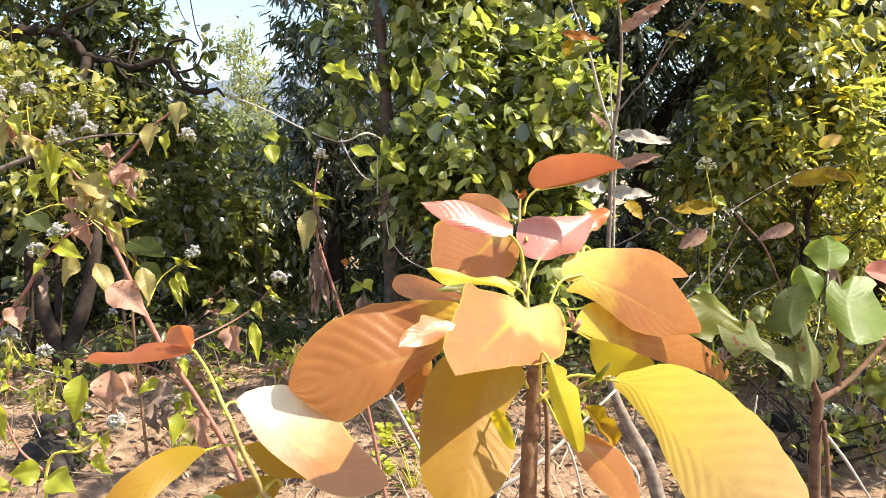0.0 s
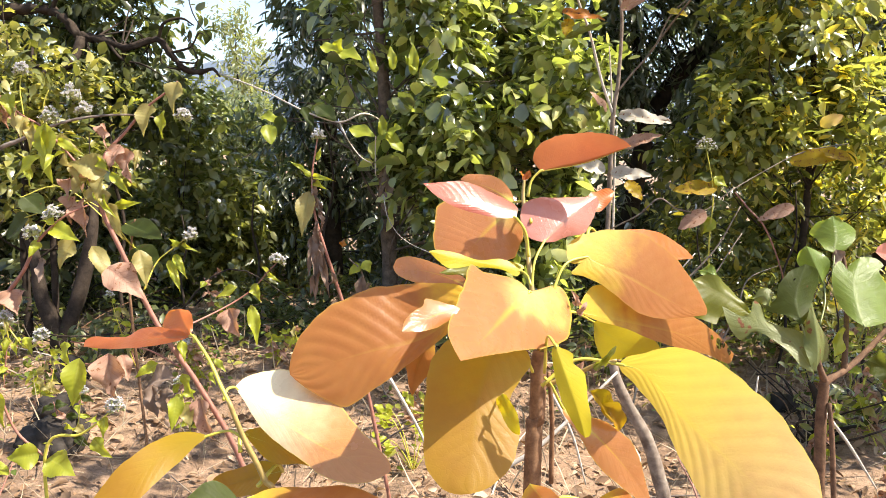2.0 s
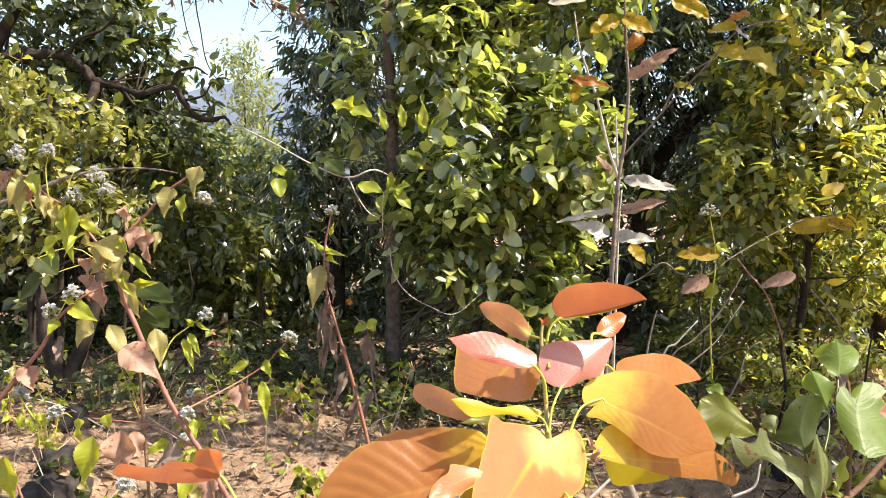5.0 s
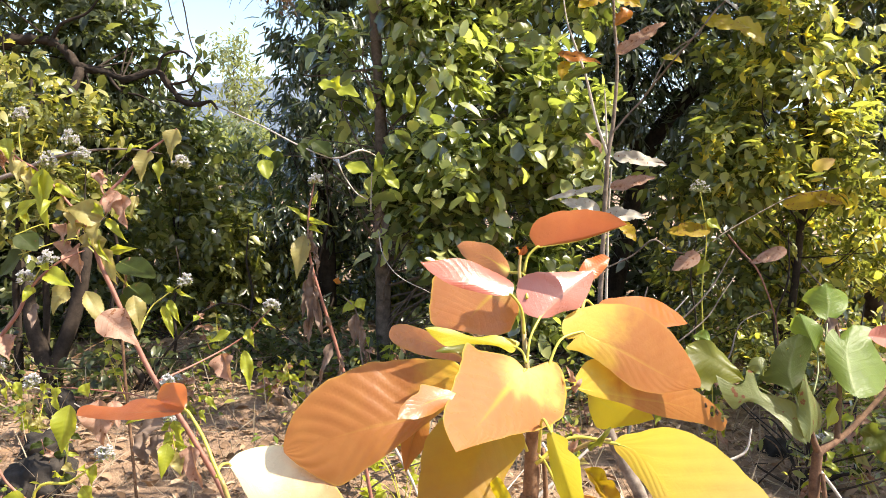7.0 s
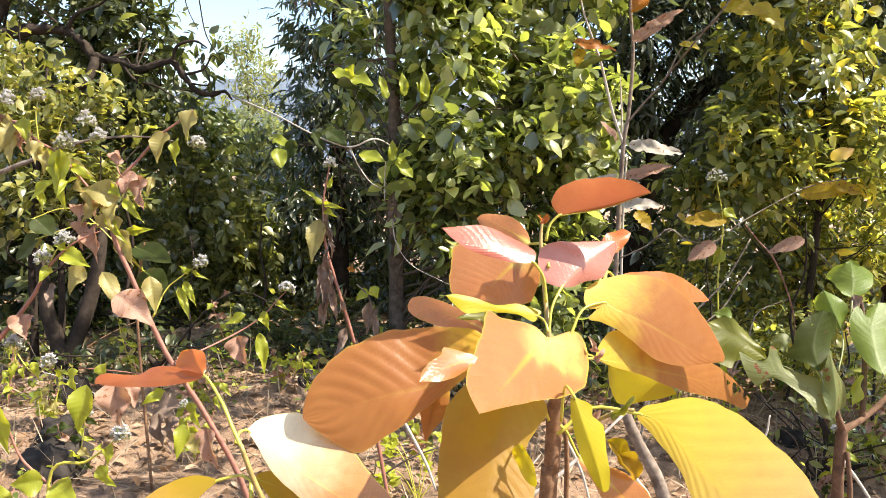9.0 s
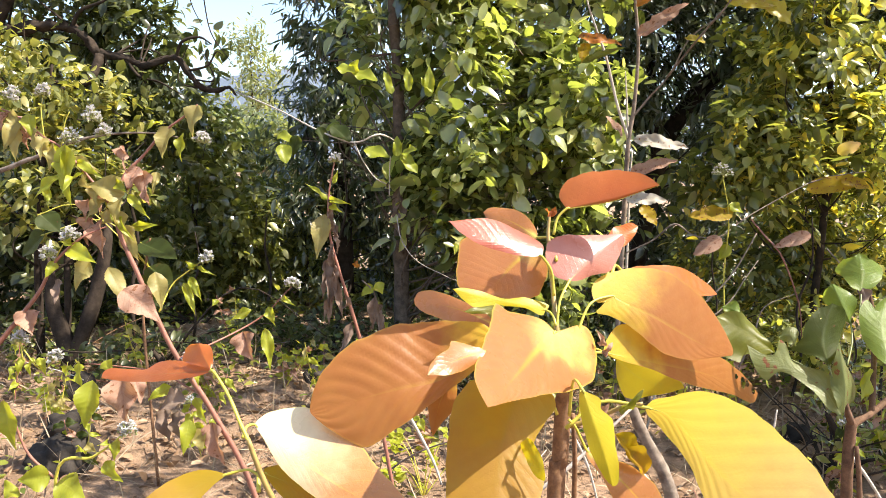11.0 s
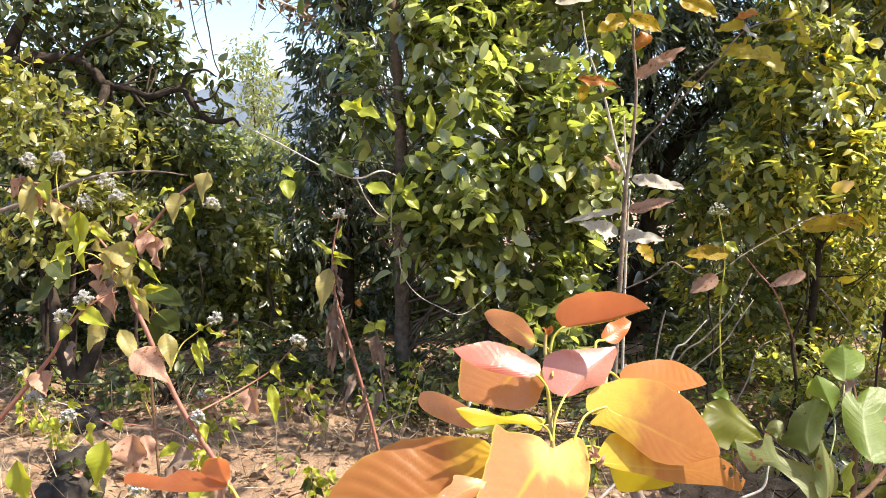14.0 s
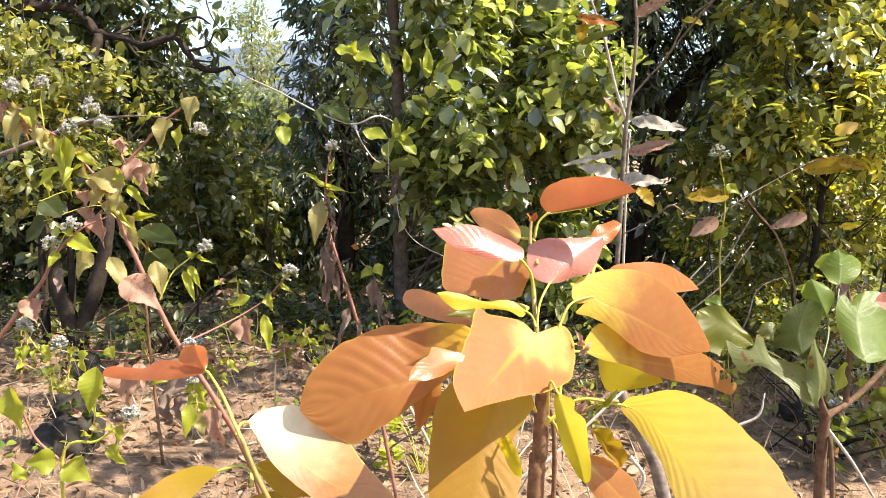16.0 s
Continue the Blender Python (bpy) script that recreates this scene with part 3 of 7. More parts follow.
# ---- ground, hills ----
def build_ground():
    xs = np.concatenate([-np.geomspace(9, 900, 16)[::-1], np.linspace(-8, 8, 110), np.geomspace(9, 900, 16)])
    ys = np.concatenate([-np.geomspace(4, 900, 14)[::-1], np.linspace(-3, 10, 100), np.geomspace(11, 900, 18)])
    verts = []
    for y in ys:
        for x in xs:
            near = 1 / (1 + (max(0, abs(x) - 8) + max(0, y - 10) + max(0, -3 - y)) * 0.2)
            fall = -0.07 * max(0, y - 11) if y < 60 else -3.43
            z = height(x, y) * near + fall + 0.015 * noise.noise((x * 4, y * 4, 0)) * near
            verts.append((x, y, z))
    w = len(xs)
    faces = [(j * w + i, j * w + i + 1, (j + 1) * w + i + 1, (j + 1) * w + i) for j in range(len(ys) - 1) for i in range(w - 1)]
    ob = put("ground", mesh_of("ground", verts, faces, ground_material()))
    return tagged(ob, "dry sunlit earth strewn with leaf litter", "ground", kind="structure")


build_ground()


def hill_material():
    m, nt, nodes, links, bsdf, out = nodes_of("haze_tinted_hill")
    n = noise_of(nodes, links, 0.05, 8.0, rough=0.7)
    # blue of distance haze is put into the base colour
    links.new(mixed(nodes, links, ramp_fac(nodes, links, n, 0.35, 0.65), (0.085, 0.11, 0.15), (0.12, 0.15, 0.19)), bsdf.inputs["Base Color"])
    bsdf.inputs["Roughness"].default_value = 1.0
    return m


def build_hills():
    verts, faces = [], []
    k, rows = 120, 8
    for i in range(k + 1):
        x = -800 + 1600 * i / k
        top = 96 + 14 * math.sin(x * 0.009 + 1.9) + 9 * math.sin(x * 0.023 + 0.4) + 3 * noise.noise((x * 0.03, 0, 0))
        for j in range(rows + 1):
            s = j / rows
            verts.append((x, 700 + 160 * s + 12 * noise.noise((x * 0.02, s * 3, 5)), -4 + (top + 4) * math.sin(s * math.pi / 2) + 2.5 * noise.noise((x * 0.08, s * 8, 2))))
    for i in range(k):
        for j in range(rows):
            a = i * (rows + 1) + j
            faces.append((a, a + rows + 1, a + rows + 2, a + 1))
    tagged(put("backdrop", mesh_of("backdrop", verts, faces, hill_material())), "wooded hills far away, tinted blue for haze", "hills", kind="structure")


build_hills()


# ---- trees and shrubs behind ----
def tree(name, label, category, trunk, limbs, clumps, material, twigs, per, size, ratio, seed, bark=DARKBARK, spread=0.16, lean=0.35, up_bias=1.2, shell=0.45, group="", knot=0.08, crowd=8, blunt=0.0):
    """trunk and limbs: lines of (x, y, z, r); clumps: ellipsoids of leaves."""
    rng = np.random.default_rng(seed)
    foot = np.array(trunk[0][:3])
    ob = thing(name, foot, label, category, group)
    limb("trunk", trunk, bark, ob, sides=12, rough=knot, seed=seed)
    for i, line in enumerate(limbs):
        limb("branch", line, bark, ob, sides=8, rough=0.08, seed=seed + i)
    # boughs from the trunk to each clump
    boughs = []
    line = smooth_line(trunk, 8)
    for c in clumps:
        c = np.asarray(c, float)
        for _ in range(3):
            q = line[np.argmin(np.linalg.norm(line[:, :3] - (c[:3] - (0, 0, rng.uniform(0.1, 0.9))), axis=1))]
            end = c[:3] + rng.normal(size=3) * c[3:] * 0.45
            mid = (q[:3] + end) / 2 + rng.normal(size=3) * 0.16
            boughs.append(tube_data([(*(q[:3] - foot), min(q[3] * 0.5, 0.009)), (*(mid - foot), 0.005), (*(end - foot), 0.003)], 6, 5, 0.1))
    v, f = joined(boughs)
    tagged(put("bough", mesh_of("bough", v, f, bark), ob), kind="stuff")
    places, ways, ups, sizes = clumps_to_leaves(rng, clumps, twigs, per, size, spread, lean, up_bias, shell, crowd)
    leaf_cloud("crown", places - foot, ways, ups, sizes, ratio * rng.uniform(0.62, 1.22, len(sizes)), material, ob, bend=rng.uniform(-0.1, 0.55, (len(sizes), 1)), blunt=blunt)
    return ob


# broad-leaved tree in the middle; highest clumps are added above view for shade
tree("broadleaf_tree", "broad-leaved green tree with a slender dark trunk", "tree",
     [(*(-0.378, 5.450, -0.066), 0.06), (*(-0.416, 5.450, 0.601), 0.055), (*(-0.438, 5.450, 1.291), 0.05), (*(-0.468, 5.450, 2.002), 0.04), (*(-0.519, 5.450, 2.580), 0.036), (*(-0.547, 5.450, 3.330), 0.03), (-0.1, 5.5, 4.2, 0.018)],
     [[(*(0.047, 5.600, 2.066), 0.016), (*(0.024, 5.600, 2.462), 0.02), (*(0.006, 5.600, 3.006), 0.02)], [(*(0.071, 5.500, 2.501), 0.011), (*(0.269, 5.450, 2.360), 0.008), (*(0.387, 5.400, 2.219), 0.005)]],
     ([(-0.13, 5.45, 1.99, 0.30, 0.35, 0.32), (0.15, 5.50, 2.25, 0.45, 0.40, 0.33), (0.56, 5.50, 2.02, 0.37, 0.40, 0.33), (0.20, 5.20, 1.72, 0.43, 0.40, 0.23), (0.60, 5.40, 1.66, 0.32, 0.35, 0.24), (-0.04, 5.20, 1.64, 0.25, 0.30, 0.19), (0.05, 5.20, 1.30, 0.35, 0.35, 0.19), (0.41, 5.40, 1.11, 0.32, 0.35, 0.24), (-0.02, 5.30, 1.03, 0.24, 0.30, 0.24), (0.30, 5.40, 0.82, 0.28, 0.30, 0.20), (0.02, 5.60, 2.67, 0.48, 0.40, 0.29), (0.59, 5.60, 2.66, 0.42, 0.45, 0.34), (-0.85, 5.20, 1.65, 0.18, 0.20, 0.12)]
     + [(-0.68, 5.55, 1.97, 0.14, 0.25, 0.14), (-0.76, 5.50, 1.41, 0.21, 0.25, 0.14), (-0.70, 5.55, 2.34, 0.12, 0.22, 0.14), (-1.12, 5.30, 1.75, 0.12, 0.20, 0.12), (0.83, 5.40, 1.82, 0.24, 0.35, 0.32), (0.65, 5.40, 1.31, 0.24, 0.30, 0.24), (-0.33, 5.70, 3.05, 0.49, 0.40, 0.21), (1.09, 5.70, 1.52, 0.26, 0.30, 0.21), (1.02, 5.70, 1.14, 0.26, 0.30, 0.26), (0.21, 5.15, 1.04, 0.31, 0.22, 0.17), (-0.02, 5.30, 1.42, 0.18, 0.20, 0.16), (0.54, 5.30, 0.72, 0.28, 0.25, 0.16), (0.0, 6.1, 3.7, 0.5, 0.4, 0.35), (0.55, 5.9, 3.45, 0.6, 0.5, 0.35), (-0.45, 6.0, 3.7, 0.5, 0.5, 0.3), (1.15, 6.0, 3.2, 0.5, 0.5, 0.4)]),
     BIGLEAF, 2000, 6, 0.118, 0.66, 11, spread=0.22, up_bias=1.2, crowd=20, blunt=0.35, bark=TRUNKBARK)
# dark narrow-leaved tree behind it
tree("narrow_leaved_tree", "dark narrow-leaved tree behind the broad-leaved one", "tree",
     [(*(-1.131, 7.600, -0.615), 0.10), (*(-1.189, 7.600, 0.834), 0.09), (*(-1.217, 7.600, 2.227), 0.07), (*(-1.244, 7.600, 4.089), 0.05)], [],
     [(-1.26, 7.40, 2.31, 0.42, 0.60, 0.50), (-1.16, 7.40, 2.79, 0.39, 0.60, 0.44), (-0.89, 7.40, 3.41, 0.61, 0.70, 0.55), (-1.39, 7.20, 2.03, 0.27, 0.50, 0.32), (-1.02, 7.60, 1.62, 0.51, 0.60, 0.51), (-1.34, 7.50, 1.17, 0.51, 0.60, 0.51), (-1.02, 7.60, 0.55, 0.63, 0.60, 0.51), (-0.23, 7.60, 1.41, 0.68, 0.50, 0.85), (0.57, 7.60, 0.75, 0.80, 0.50, 0.63), (-0.9, 7.5, 4.0, 0.9, 0.7, 0.6), (-0.2, 7.6, 4.4, 0.8, 0.7, 0.5)],
     FINELEAF, 2500, 7, 0.13, 0.26, 12, spread=0.22, lean=0.8)
# gnarled tree
gnarled = tree("gnarled_tree", "tree with a gnarled dark bough reaching sideways", "tree",
     [(*(-5.023, 6.200, -0.274), 0.16), (*(-4.802, 6.200, 0.878), 0.14), (*(-4.336, 6.100, 1.888), 0.12), (*(-3.969, 6.000, 2.318), 0.10), (*(-3.460, 5.900, 2.384), 0.048), (*(-3.197, 5.900, 2.430), 0.037), (*(-3.006, 5.900, 2.415), 0.033),
      (*(-2.894, 5.880, 2.346), 0.031), (*(-2.812, 5.900, 2.241), 0.033), (*(-2.714, 5.920, 2.219), 0.027), (*(-2.596, 5.900, 2.201), 0.027), (*(-2.476, 5.900, 2.152), 0.023), (*(-2.380, 5.900, 2.162), 0.023), (*(-2.205, 5.900, 2.215), 0.022), (*(-2.120, 5.900, 2.114), 0.022), (*(-2.014, 5.900, 1.997), 0.020), (*(-1.897, 5.900, 1.977), 0.017), (*(-1.801, 5.900, 2.000), 0.012), (*(-1.745, 5.900, 1.941), 0.006)],
     ([[(*(-2.205, 5.900, 2.215), 0.014), (*(-2.139, 5.850, 2.325), 0.012), (*(-2.010, 5.850, 2.360), 0.009), (*(-1.900, 5.800, 2.304), 0.005)], [(*(-2.120, 5.900, 2.114), 0.012), (*(-1.950, 5.850, 2.152), 0.008), (*(-1.883, 5.850, 2.253), 0.006), (*(-1.816, 5.800, 2.230), 0.003)], [(*(-2.596, 5.900, 2.201), 0.014), (*(-2.469, 5.850, 2.061), 0.010), (*(-2.311, 5.850, 2.021), 0.007), (*(-2.129, 5.800, 1.926), 0.003)], [(*(-3.006, 5.900, 2.415), 0.02), (*(-2.906, 5.850, 2.536), 0.014), (*(-2.710, 5.850, 2.621), 0.010), (*(-2.575, 5.800, 2.755), 0.006)]]
     + [[(*(-2.792, 5.900, 2.211), 0.04), (*(-2.800, 5.850, 2.120), 0.035), (*(-2.835, 5.800, 2.009), 0.03), (*(-3.004, 5.750, 1.939), 0.02), (*(-3.065, 5.700, 1.871), 0.008)], [(*(-3.637, 5.900, 2.349), 0.05), (*(-3.399, 5.900, 2.770), 0.04), (*(-3.167, 5.900, 3.143), 0.03)], [(*(-3.412, 5.800, 2.106), 0.02), (*(-3.158, 5.800, 2.005), 0.018), (*(-2.858, 5.800, 1.988), 0.016)]]),
     [(-2.60, 6.30, 2.07, 0.33, 0.40, 0.24), (-2.93, 6.40, 1.89, 0.38, 0.40, 0.29), (-2.68, 6.40, 2.49, 0.29, 0.40, 0.29), (-3.04, 6.40, 2.71, 0.53, 0.50, 0.29), (-3.45, 6.30, 3.00, 0.71, 0.50, 0.38), (-2.07, 6.00, 2.28, 0.11, 0.15, 0.08), (-2.60, 6.50, 1.76, 0.34, 0.40, 0.29), (-3.41, 6.60, 2.23, 0.54, 0.40, 0.35)],
     DIMLEAF, 1000, 6, 0.105, 0.5, 13, spread=0.2, knot=0.42)
limb("hanging_twig", [(*(-2.781, 5.900, 3.146), 0.010), (*(-2.103, 5.800, 3.083), 0.007), (*(-1.976, 5.800, 2.721), 0.005), (*(-1.906, 5.800, 2.394), 0.0045), (*(-1.761, 5.800, 2.190), 0.002)], DARKBARK, gnarled)
limb("hanging_twig", [(*(-2.145, 5.800, 3.090), 0.005), (*(-2.062, 5.800, 2.638), 0.004), (*(-1.969, 5.800, 2.435), 0.002)], DARKBARK, gnarled)
limb("hanging_twig", [(*(-2.103, 5.800, 3.083), 0.006), (*(-1.600, 5.800, 3.108), 0.005), (*(-1.469, 5.800, 2.848), 0.0035), (*(-1.332, 5.800, 2.707), 0.002)], DARKBARK, gnarled)
# dry branch hanging across the gap
dry = thing("dry_branch", (-1.343, 6.600, 2.972), "thin dry branch with withered leaves hanging across the sky gap", "branch")
span = [(*(-1.286, 6.700, 2.851), 0.012), (*(-1.441, 6.500, 2.957), 0.010), (*(-1.680, 6.400, 3.029), 0.008), (*(-1.932, 6.300, 3.053), 0.007), (*(-2.175, 6.200, 2.995), 0.006), (*(-2.359, 6.200, 2.937), 0.004)]
limb("stem", span, PALETWIG, dry)
rng = np.random.default_rng(77)
along = smooth_line(span, 10)
for k in range(14):
    o = along[int(rng.integers(4, len(along) - 2)), :3]
    mid = o + np.array((rng.normal() * 0.08, rng.normal() * 0.05, -rng.uniform(0.05, 0.12)))
    limb("hanging_twig", [(*o, 0.003), (*mid, 0.0025), (*(mid + (rng.normal() * 0.10, 0, -rng.uniform(0.02, 0.16))), 0.0015)], (PALETWIG, DARKBARK)[k % 2], dry, sides=5)
at = along[rng.integers(2, len(along) - 1, 150), :3] + rng.normal(size=(150, 3)) * (0.05, 0.05, 0.035)
crown = leaf_cloud("withered_leaves", at - np.array((-1.343, 6.600, 2.972)), rng.normal(size=(150, 3)) * (0.8, 0.6, 0.5) + (0, 0, -0.5), rng.normal(size=(150, 3)), rng.uniform(0.04, 0.09, 150), rng.uniform(0.3, 0.5, 150), LITTER, dry, bend=0.35)
tagged(crown, kind="stuff")
# yellow-green shrub
tree("yellow_green_shrub", "sunlit yellow-green shrub with rounded leaves", "shrub",
     [(*(-2.911, 5.200, -0.174), 0.03), (*(-2.910, 5.200, 0.789), 0.025), (*(-2.837, 5.200, 1.565), 0.015), (*(-2.778, 5.200, 2.056), 0.008)], [],
     [(-2.89, 5.20, 2.09, 0.23, 0.35, 0.19), (-2.58, 5.10, 1.75, 0.31, 0.35, 0.17), (-2.80, 5.00, 1.63, 0.26, 0.35, 0.22), (-2.45, 5.20, 1.57, 0.19, 0.30, 0.16), (-3.21, 5.20, 1.90, 0.27, 0.40, 0.39), (-2.73, 5.20, 1.38, 0.31, 0.40, 0.23), (-2.86, 5.00, 1.08, 0.30, 0.35, 0.22), (-2.60, 5.40, 1.22, 0.24, 0.30, 0.20), (-2.40, 5.60, 1.46, 0.21, 0.30, 0.25), (-2.37, 5.30, 1.81, 0.12, 0.20, 0.12)],
     YELLOWGREEN, 520, 6, 0.078, 0.6, 14, spread=0.16, crowd=10, blunt=0.2)
# dense dark shrubs behind
def shrub(label, foot, clumps, material, twigs, per, size, ratio, seed, category="shrub", name="shrub", **more):
    foot = (foot[0], foot[1], height(foot[0], foot[1]) - 0.02)
    top = max(c[2] for c in clumps)
    trunk = [(*foot, 0.03), (foot[0] + 0.05, foot[1], top * 0.4, 0.025), (foot[0] - 0.03, foot[1], top * 0.9, 0.012)]
    return tree(name, label, category, trunk, [], clumps, material, twigs, per, size, ratio, seed, **more)


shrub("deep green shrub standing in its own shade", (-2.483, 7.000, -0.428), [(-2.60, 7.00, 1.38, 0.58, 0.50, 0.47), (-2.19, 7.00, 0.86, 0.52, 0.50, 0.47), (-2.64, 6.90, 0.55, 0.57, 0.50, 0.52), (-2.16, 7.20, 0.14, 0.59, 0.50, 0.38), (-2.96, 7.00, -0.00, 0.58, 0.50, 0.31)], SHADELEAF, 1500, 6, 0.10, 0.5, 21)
shrub("shade-toned green shrub below the gnarled bough", (-3.348, 6.400, -0.291), [(-3.54, 6.40, 0.98, 0.53, 0.50, 0.38), (-3.05, 6.40, 1.23, 0.43, 0.50, 0.34), (-3.32, 6.40, 0.55, 0.53, 0.50, 0.38), (-4.14, 6.40, 0.73, 0.53, 0.50, 0.62), (-3.85, 6.60, 0.06, 0.64, 0.40, 0.30)], DIMLEAF, 1000, 6, 0.11, 0.5, 22)
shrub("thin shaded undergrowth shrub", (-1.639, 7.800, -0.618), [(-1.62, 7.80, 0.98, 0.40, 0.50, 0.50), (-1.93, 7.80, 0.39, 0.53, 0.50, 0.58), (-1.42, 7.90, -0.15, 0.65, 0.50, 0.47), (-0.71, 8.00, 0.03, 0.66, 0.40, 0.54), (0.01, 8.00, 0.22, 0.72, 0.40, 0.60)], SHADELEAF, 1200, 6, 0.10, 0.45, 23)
# light bushes seen through the gap
shrub("light green bush in the gap between the trees", (-2.953, 10.500, -1.020), [(-2.92, 10.50, 1.87, 0.47, 0.80, 0.31), (-3.47, 10.50, 1.71, 0.47, 0.80, 0.35), (-2.48, 10.00, 1.52, 0.45, 0.80, 0.45), (-3.01, 10.00, 1.22, 0.60, 0.80, 0.45)], HAZYLEAF, 900, 6, 0.11, 0.45, 24)
shrub("slender light green tree far behind", (-4.785, 17.000, 0.957), [(-4.81, 17.00, 3.76, 0.23, 0.50, 0.36), (-4.63, 17.00, 3.15, 0.33, 0.50, 0.38), (-4.83, 17.00, 2.65, 0.43, 0.60, 0.33), (-5.03, 17.00, 3.39, 0.13, 0.30, 0.23), (-4.90, 17.00, 4.06, 0.13, 0.30, 0.25)], HAZYLEAF, 300, 6, 0.14, 0.36, 25, category="tree", name="far_tree", spread=0.35)
# bushes on the other side; the top two clumps are unseen, added for shade
shrub("dense olive bush with yellowing leaf tips", (2.641, 5.800, -0.054), [(2.38, 5.60, 2.06, 0.29, 0.40, 0.38), (2.21, 5.80, 2.20, 0.26, 0.40, 0.35), (2.69, 5.60, 1.66, 0.38, 0.45, 0.34), (2.16, 5.60, 1.61, 0.38, 0.45, 0.29), (2.96, 5.90, 2.14, 0.35, 0.45, 0.35), (2.48, 5.80, 2.53, 0.35, 0.40, 0.35), (3.03, 5.60, 1.34, 0.29, 0.40, 0.38), (1.96, 5.80, 1.36, 0.30, 0.35, 0.26), (2.91, 5.90, 2.96, 0.58, 0.50, 0.35), (2.3, 6.0, 3.35, 0.6, 0.5, 0.35), (3.3, 5.9, 3.4, 0.6, 0.5, 0.35)], MIXEDLEAF, 1650, 6, 0.105, 0.50, 31, crowd=18, spread=0.18, up_bias=1.0)
shrub("dense olive bush in half shade", (2.773, 6.300, -0.185), [(2.52, 6.20, 1.00, 0.51, 0.45, 0.37), (3.02, 6.20, 0.92, 0.51, 0.45, 0.37), (2.26, 6.30, 0.62, 0.43, 0.45, 0.38), (2.79, 6.20, 0.41, 0.56, 0.45, 0.37), (3.41, 6.20, 0.56, 0.42, 0.45, 0.46), (2.13, 6.40, 0.07, 0.58, 0.40, 0.29), (3.74, 6.20, 1.02, 0.51, 0.50, 0.74)], MIXEDLEAF, 1150, 6, 0.095, 0.45, 32, crowd=18, spread=0.18, up_bias=1.0)
# the last four crown clumps are unseen, added to shade the back
tree("dark_leaning_tree", "dark narrow-leaved tree with a leaning trunk", "tree",
     [(*(1.685, 7.900, -0.332), 0.10), (*(1.847, 7.900, 0.746), 0.09), (*(2.010, 7.900, 1.678), 0.085), (*(2.271, 7.800, 2.213), 0.085), (*(2.584, 7.700, 2.562), 0.07), (*(2.840, 7.600, 3.189), 0.06)],
     [[(*(1.962, 7.900, 1.447), 0.05), (*(1.845, 7.800, 2.290), 0.045), (*(1.736, 7.700, 2.985), 0.04), (*(1.629, 7.600, 3.700), 0.03)]],
     [(1.35, 7.60, 3.20, 0.40, 0.50, 0.45), (0.95, 7.70, 3.55, 0.45, 0.50, 0.40), (2.43, 7.60, 2.76, 0.40, 0.50, 0.34), (1.75, 7.50, 2.73, 0.34, 0.50, 0.39), (1.77, 7.70, 2.17, 0.29, 0.40, 0.35), (2.80, 7.60, 2.92, 0.46, 0.50, 0.46), (2.04, 7.50, 3.42, 0.62, 0.60, 0.39), (1.46, 7.80, 2.01, 0.35, 0.40, 0.70), (2.74, 7.60, 2.01, 0.46, 0.50, 0.57), (1.6, 7.7, 4.2, 0.7, 0.6, 0.4), (2.7, 7.6, 4.1, 0.7, 0.6, 0.4), (0.8, 7.8, 4.4, 0.6, 0.6, 0.4), (3.4, 7.3, 3.9, 0.6, 0.6, 0.4)],
     FINELEAF, 2900, 7, 0.12, 0.28, 33, spread=0.22, lean=0.7)
tree("bluish_tree", "dark bluish tree with long drooping leaves", "tree",
     [(*(4.010, 7.000, -0.293), 0.10), (*(3.965, 7.000, 0.968), 0.09), (*(3.873, 7.000, 2.477), 0.06), (*(3.804, 7.000, 3.682), 0.04)], [],
     [(3.73, 7.00, 2.67, 0.37, 0.50, 0.37), (3.68, 6.90, 2.07, 0.31, 0.45, 0.31), (4.06, 7.00, 1.68, 0.37, 0.50, 0.42), (3.94, 7.00, 3.16, 0.58, 0.60, 0.42), (3.40, 7.10, 3.13, 0.32, 0.50, 0.32)],
     FINELEAF, 1000, 7, 0.14, 0.24, 34, spread=0.22, lean=0.9)
shrub("dark thicket closing the view", (1.403, 9.200, -0.634), ([(1.32, 9.20, 1.77, 1.24, 0.70, 1.17), (2.43, 9.30, 0.21, 1.05, 0.70, 0.84), (-0.04, 9.40, 2.64, 1.55, 0.70, 1.20), (-1.27, 9.40, 0.56, 1.13, 0.70, 1.13), (1.03, 9.20, 0.20, 1.24, 0.70, 0.83), (4.10, 9.20, 1.28, 1.24, 0.70, 1.31), (5.15, 9.20, 0.69, 1.38, 0.70, 1.38), (2.28, 8.60, -0.35, 1.29, 0.60, 0.39), (0.66, 8.60, -0.31, 1.29, 0.60, 0.39), (-0.96, 8.60, -0.35, 1.29, 0.60, 0.39), (2.46, 8.80, 0.94, 0.73, 0.50, 0.79), (2.31, 8.20, 0.60, 0.61, 0.40, 0.43), (1.82, 8.10, 0.24, 0.61, 0.40, 0.36)]
     + [(2.78, 8.10, 0.26, 0.55, 0.40, 0.36), (2.46, 8.70, 1.77, 0.72, 0.50, 0.59), (4.19, 8.60, -0.24, 1.29, 0.60, 0.45)]), FINELEAF, 4200, 6, 0.16, 0.36, 35, spread=0.3)
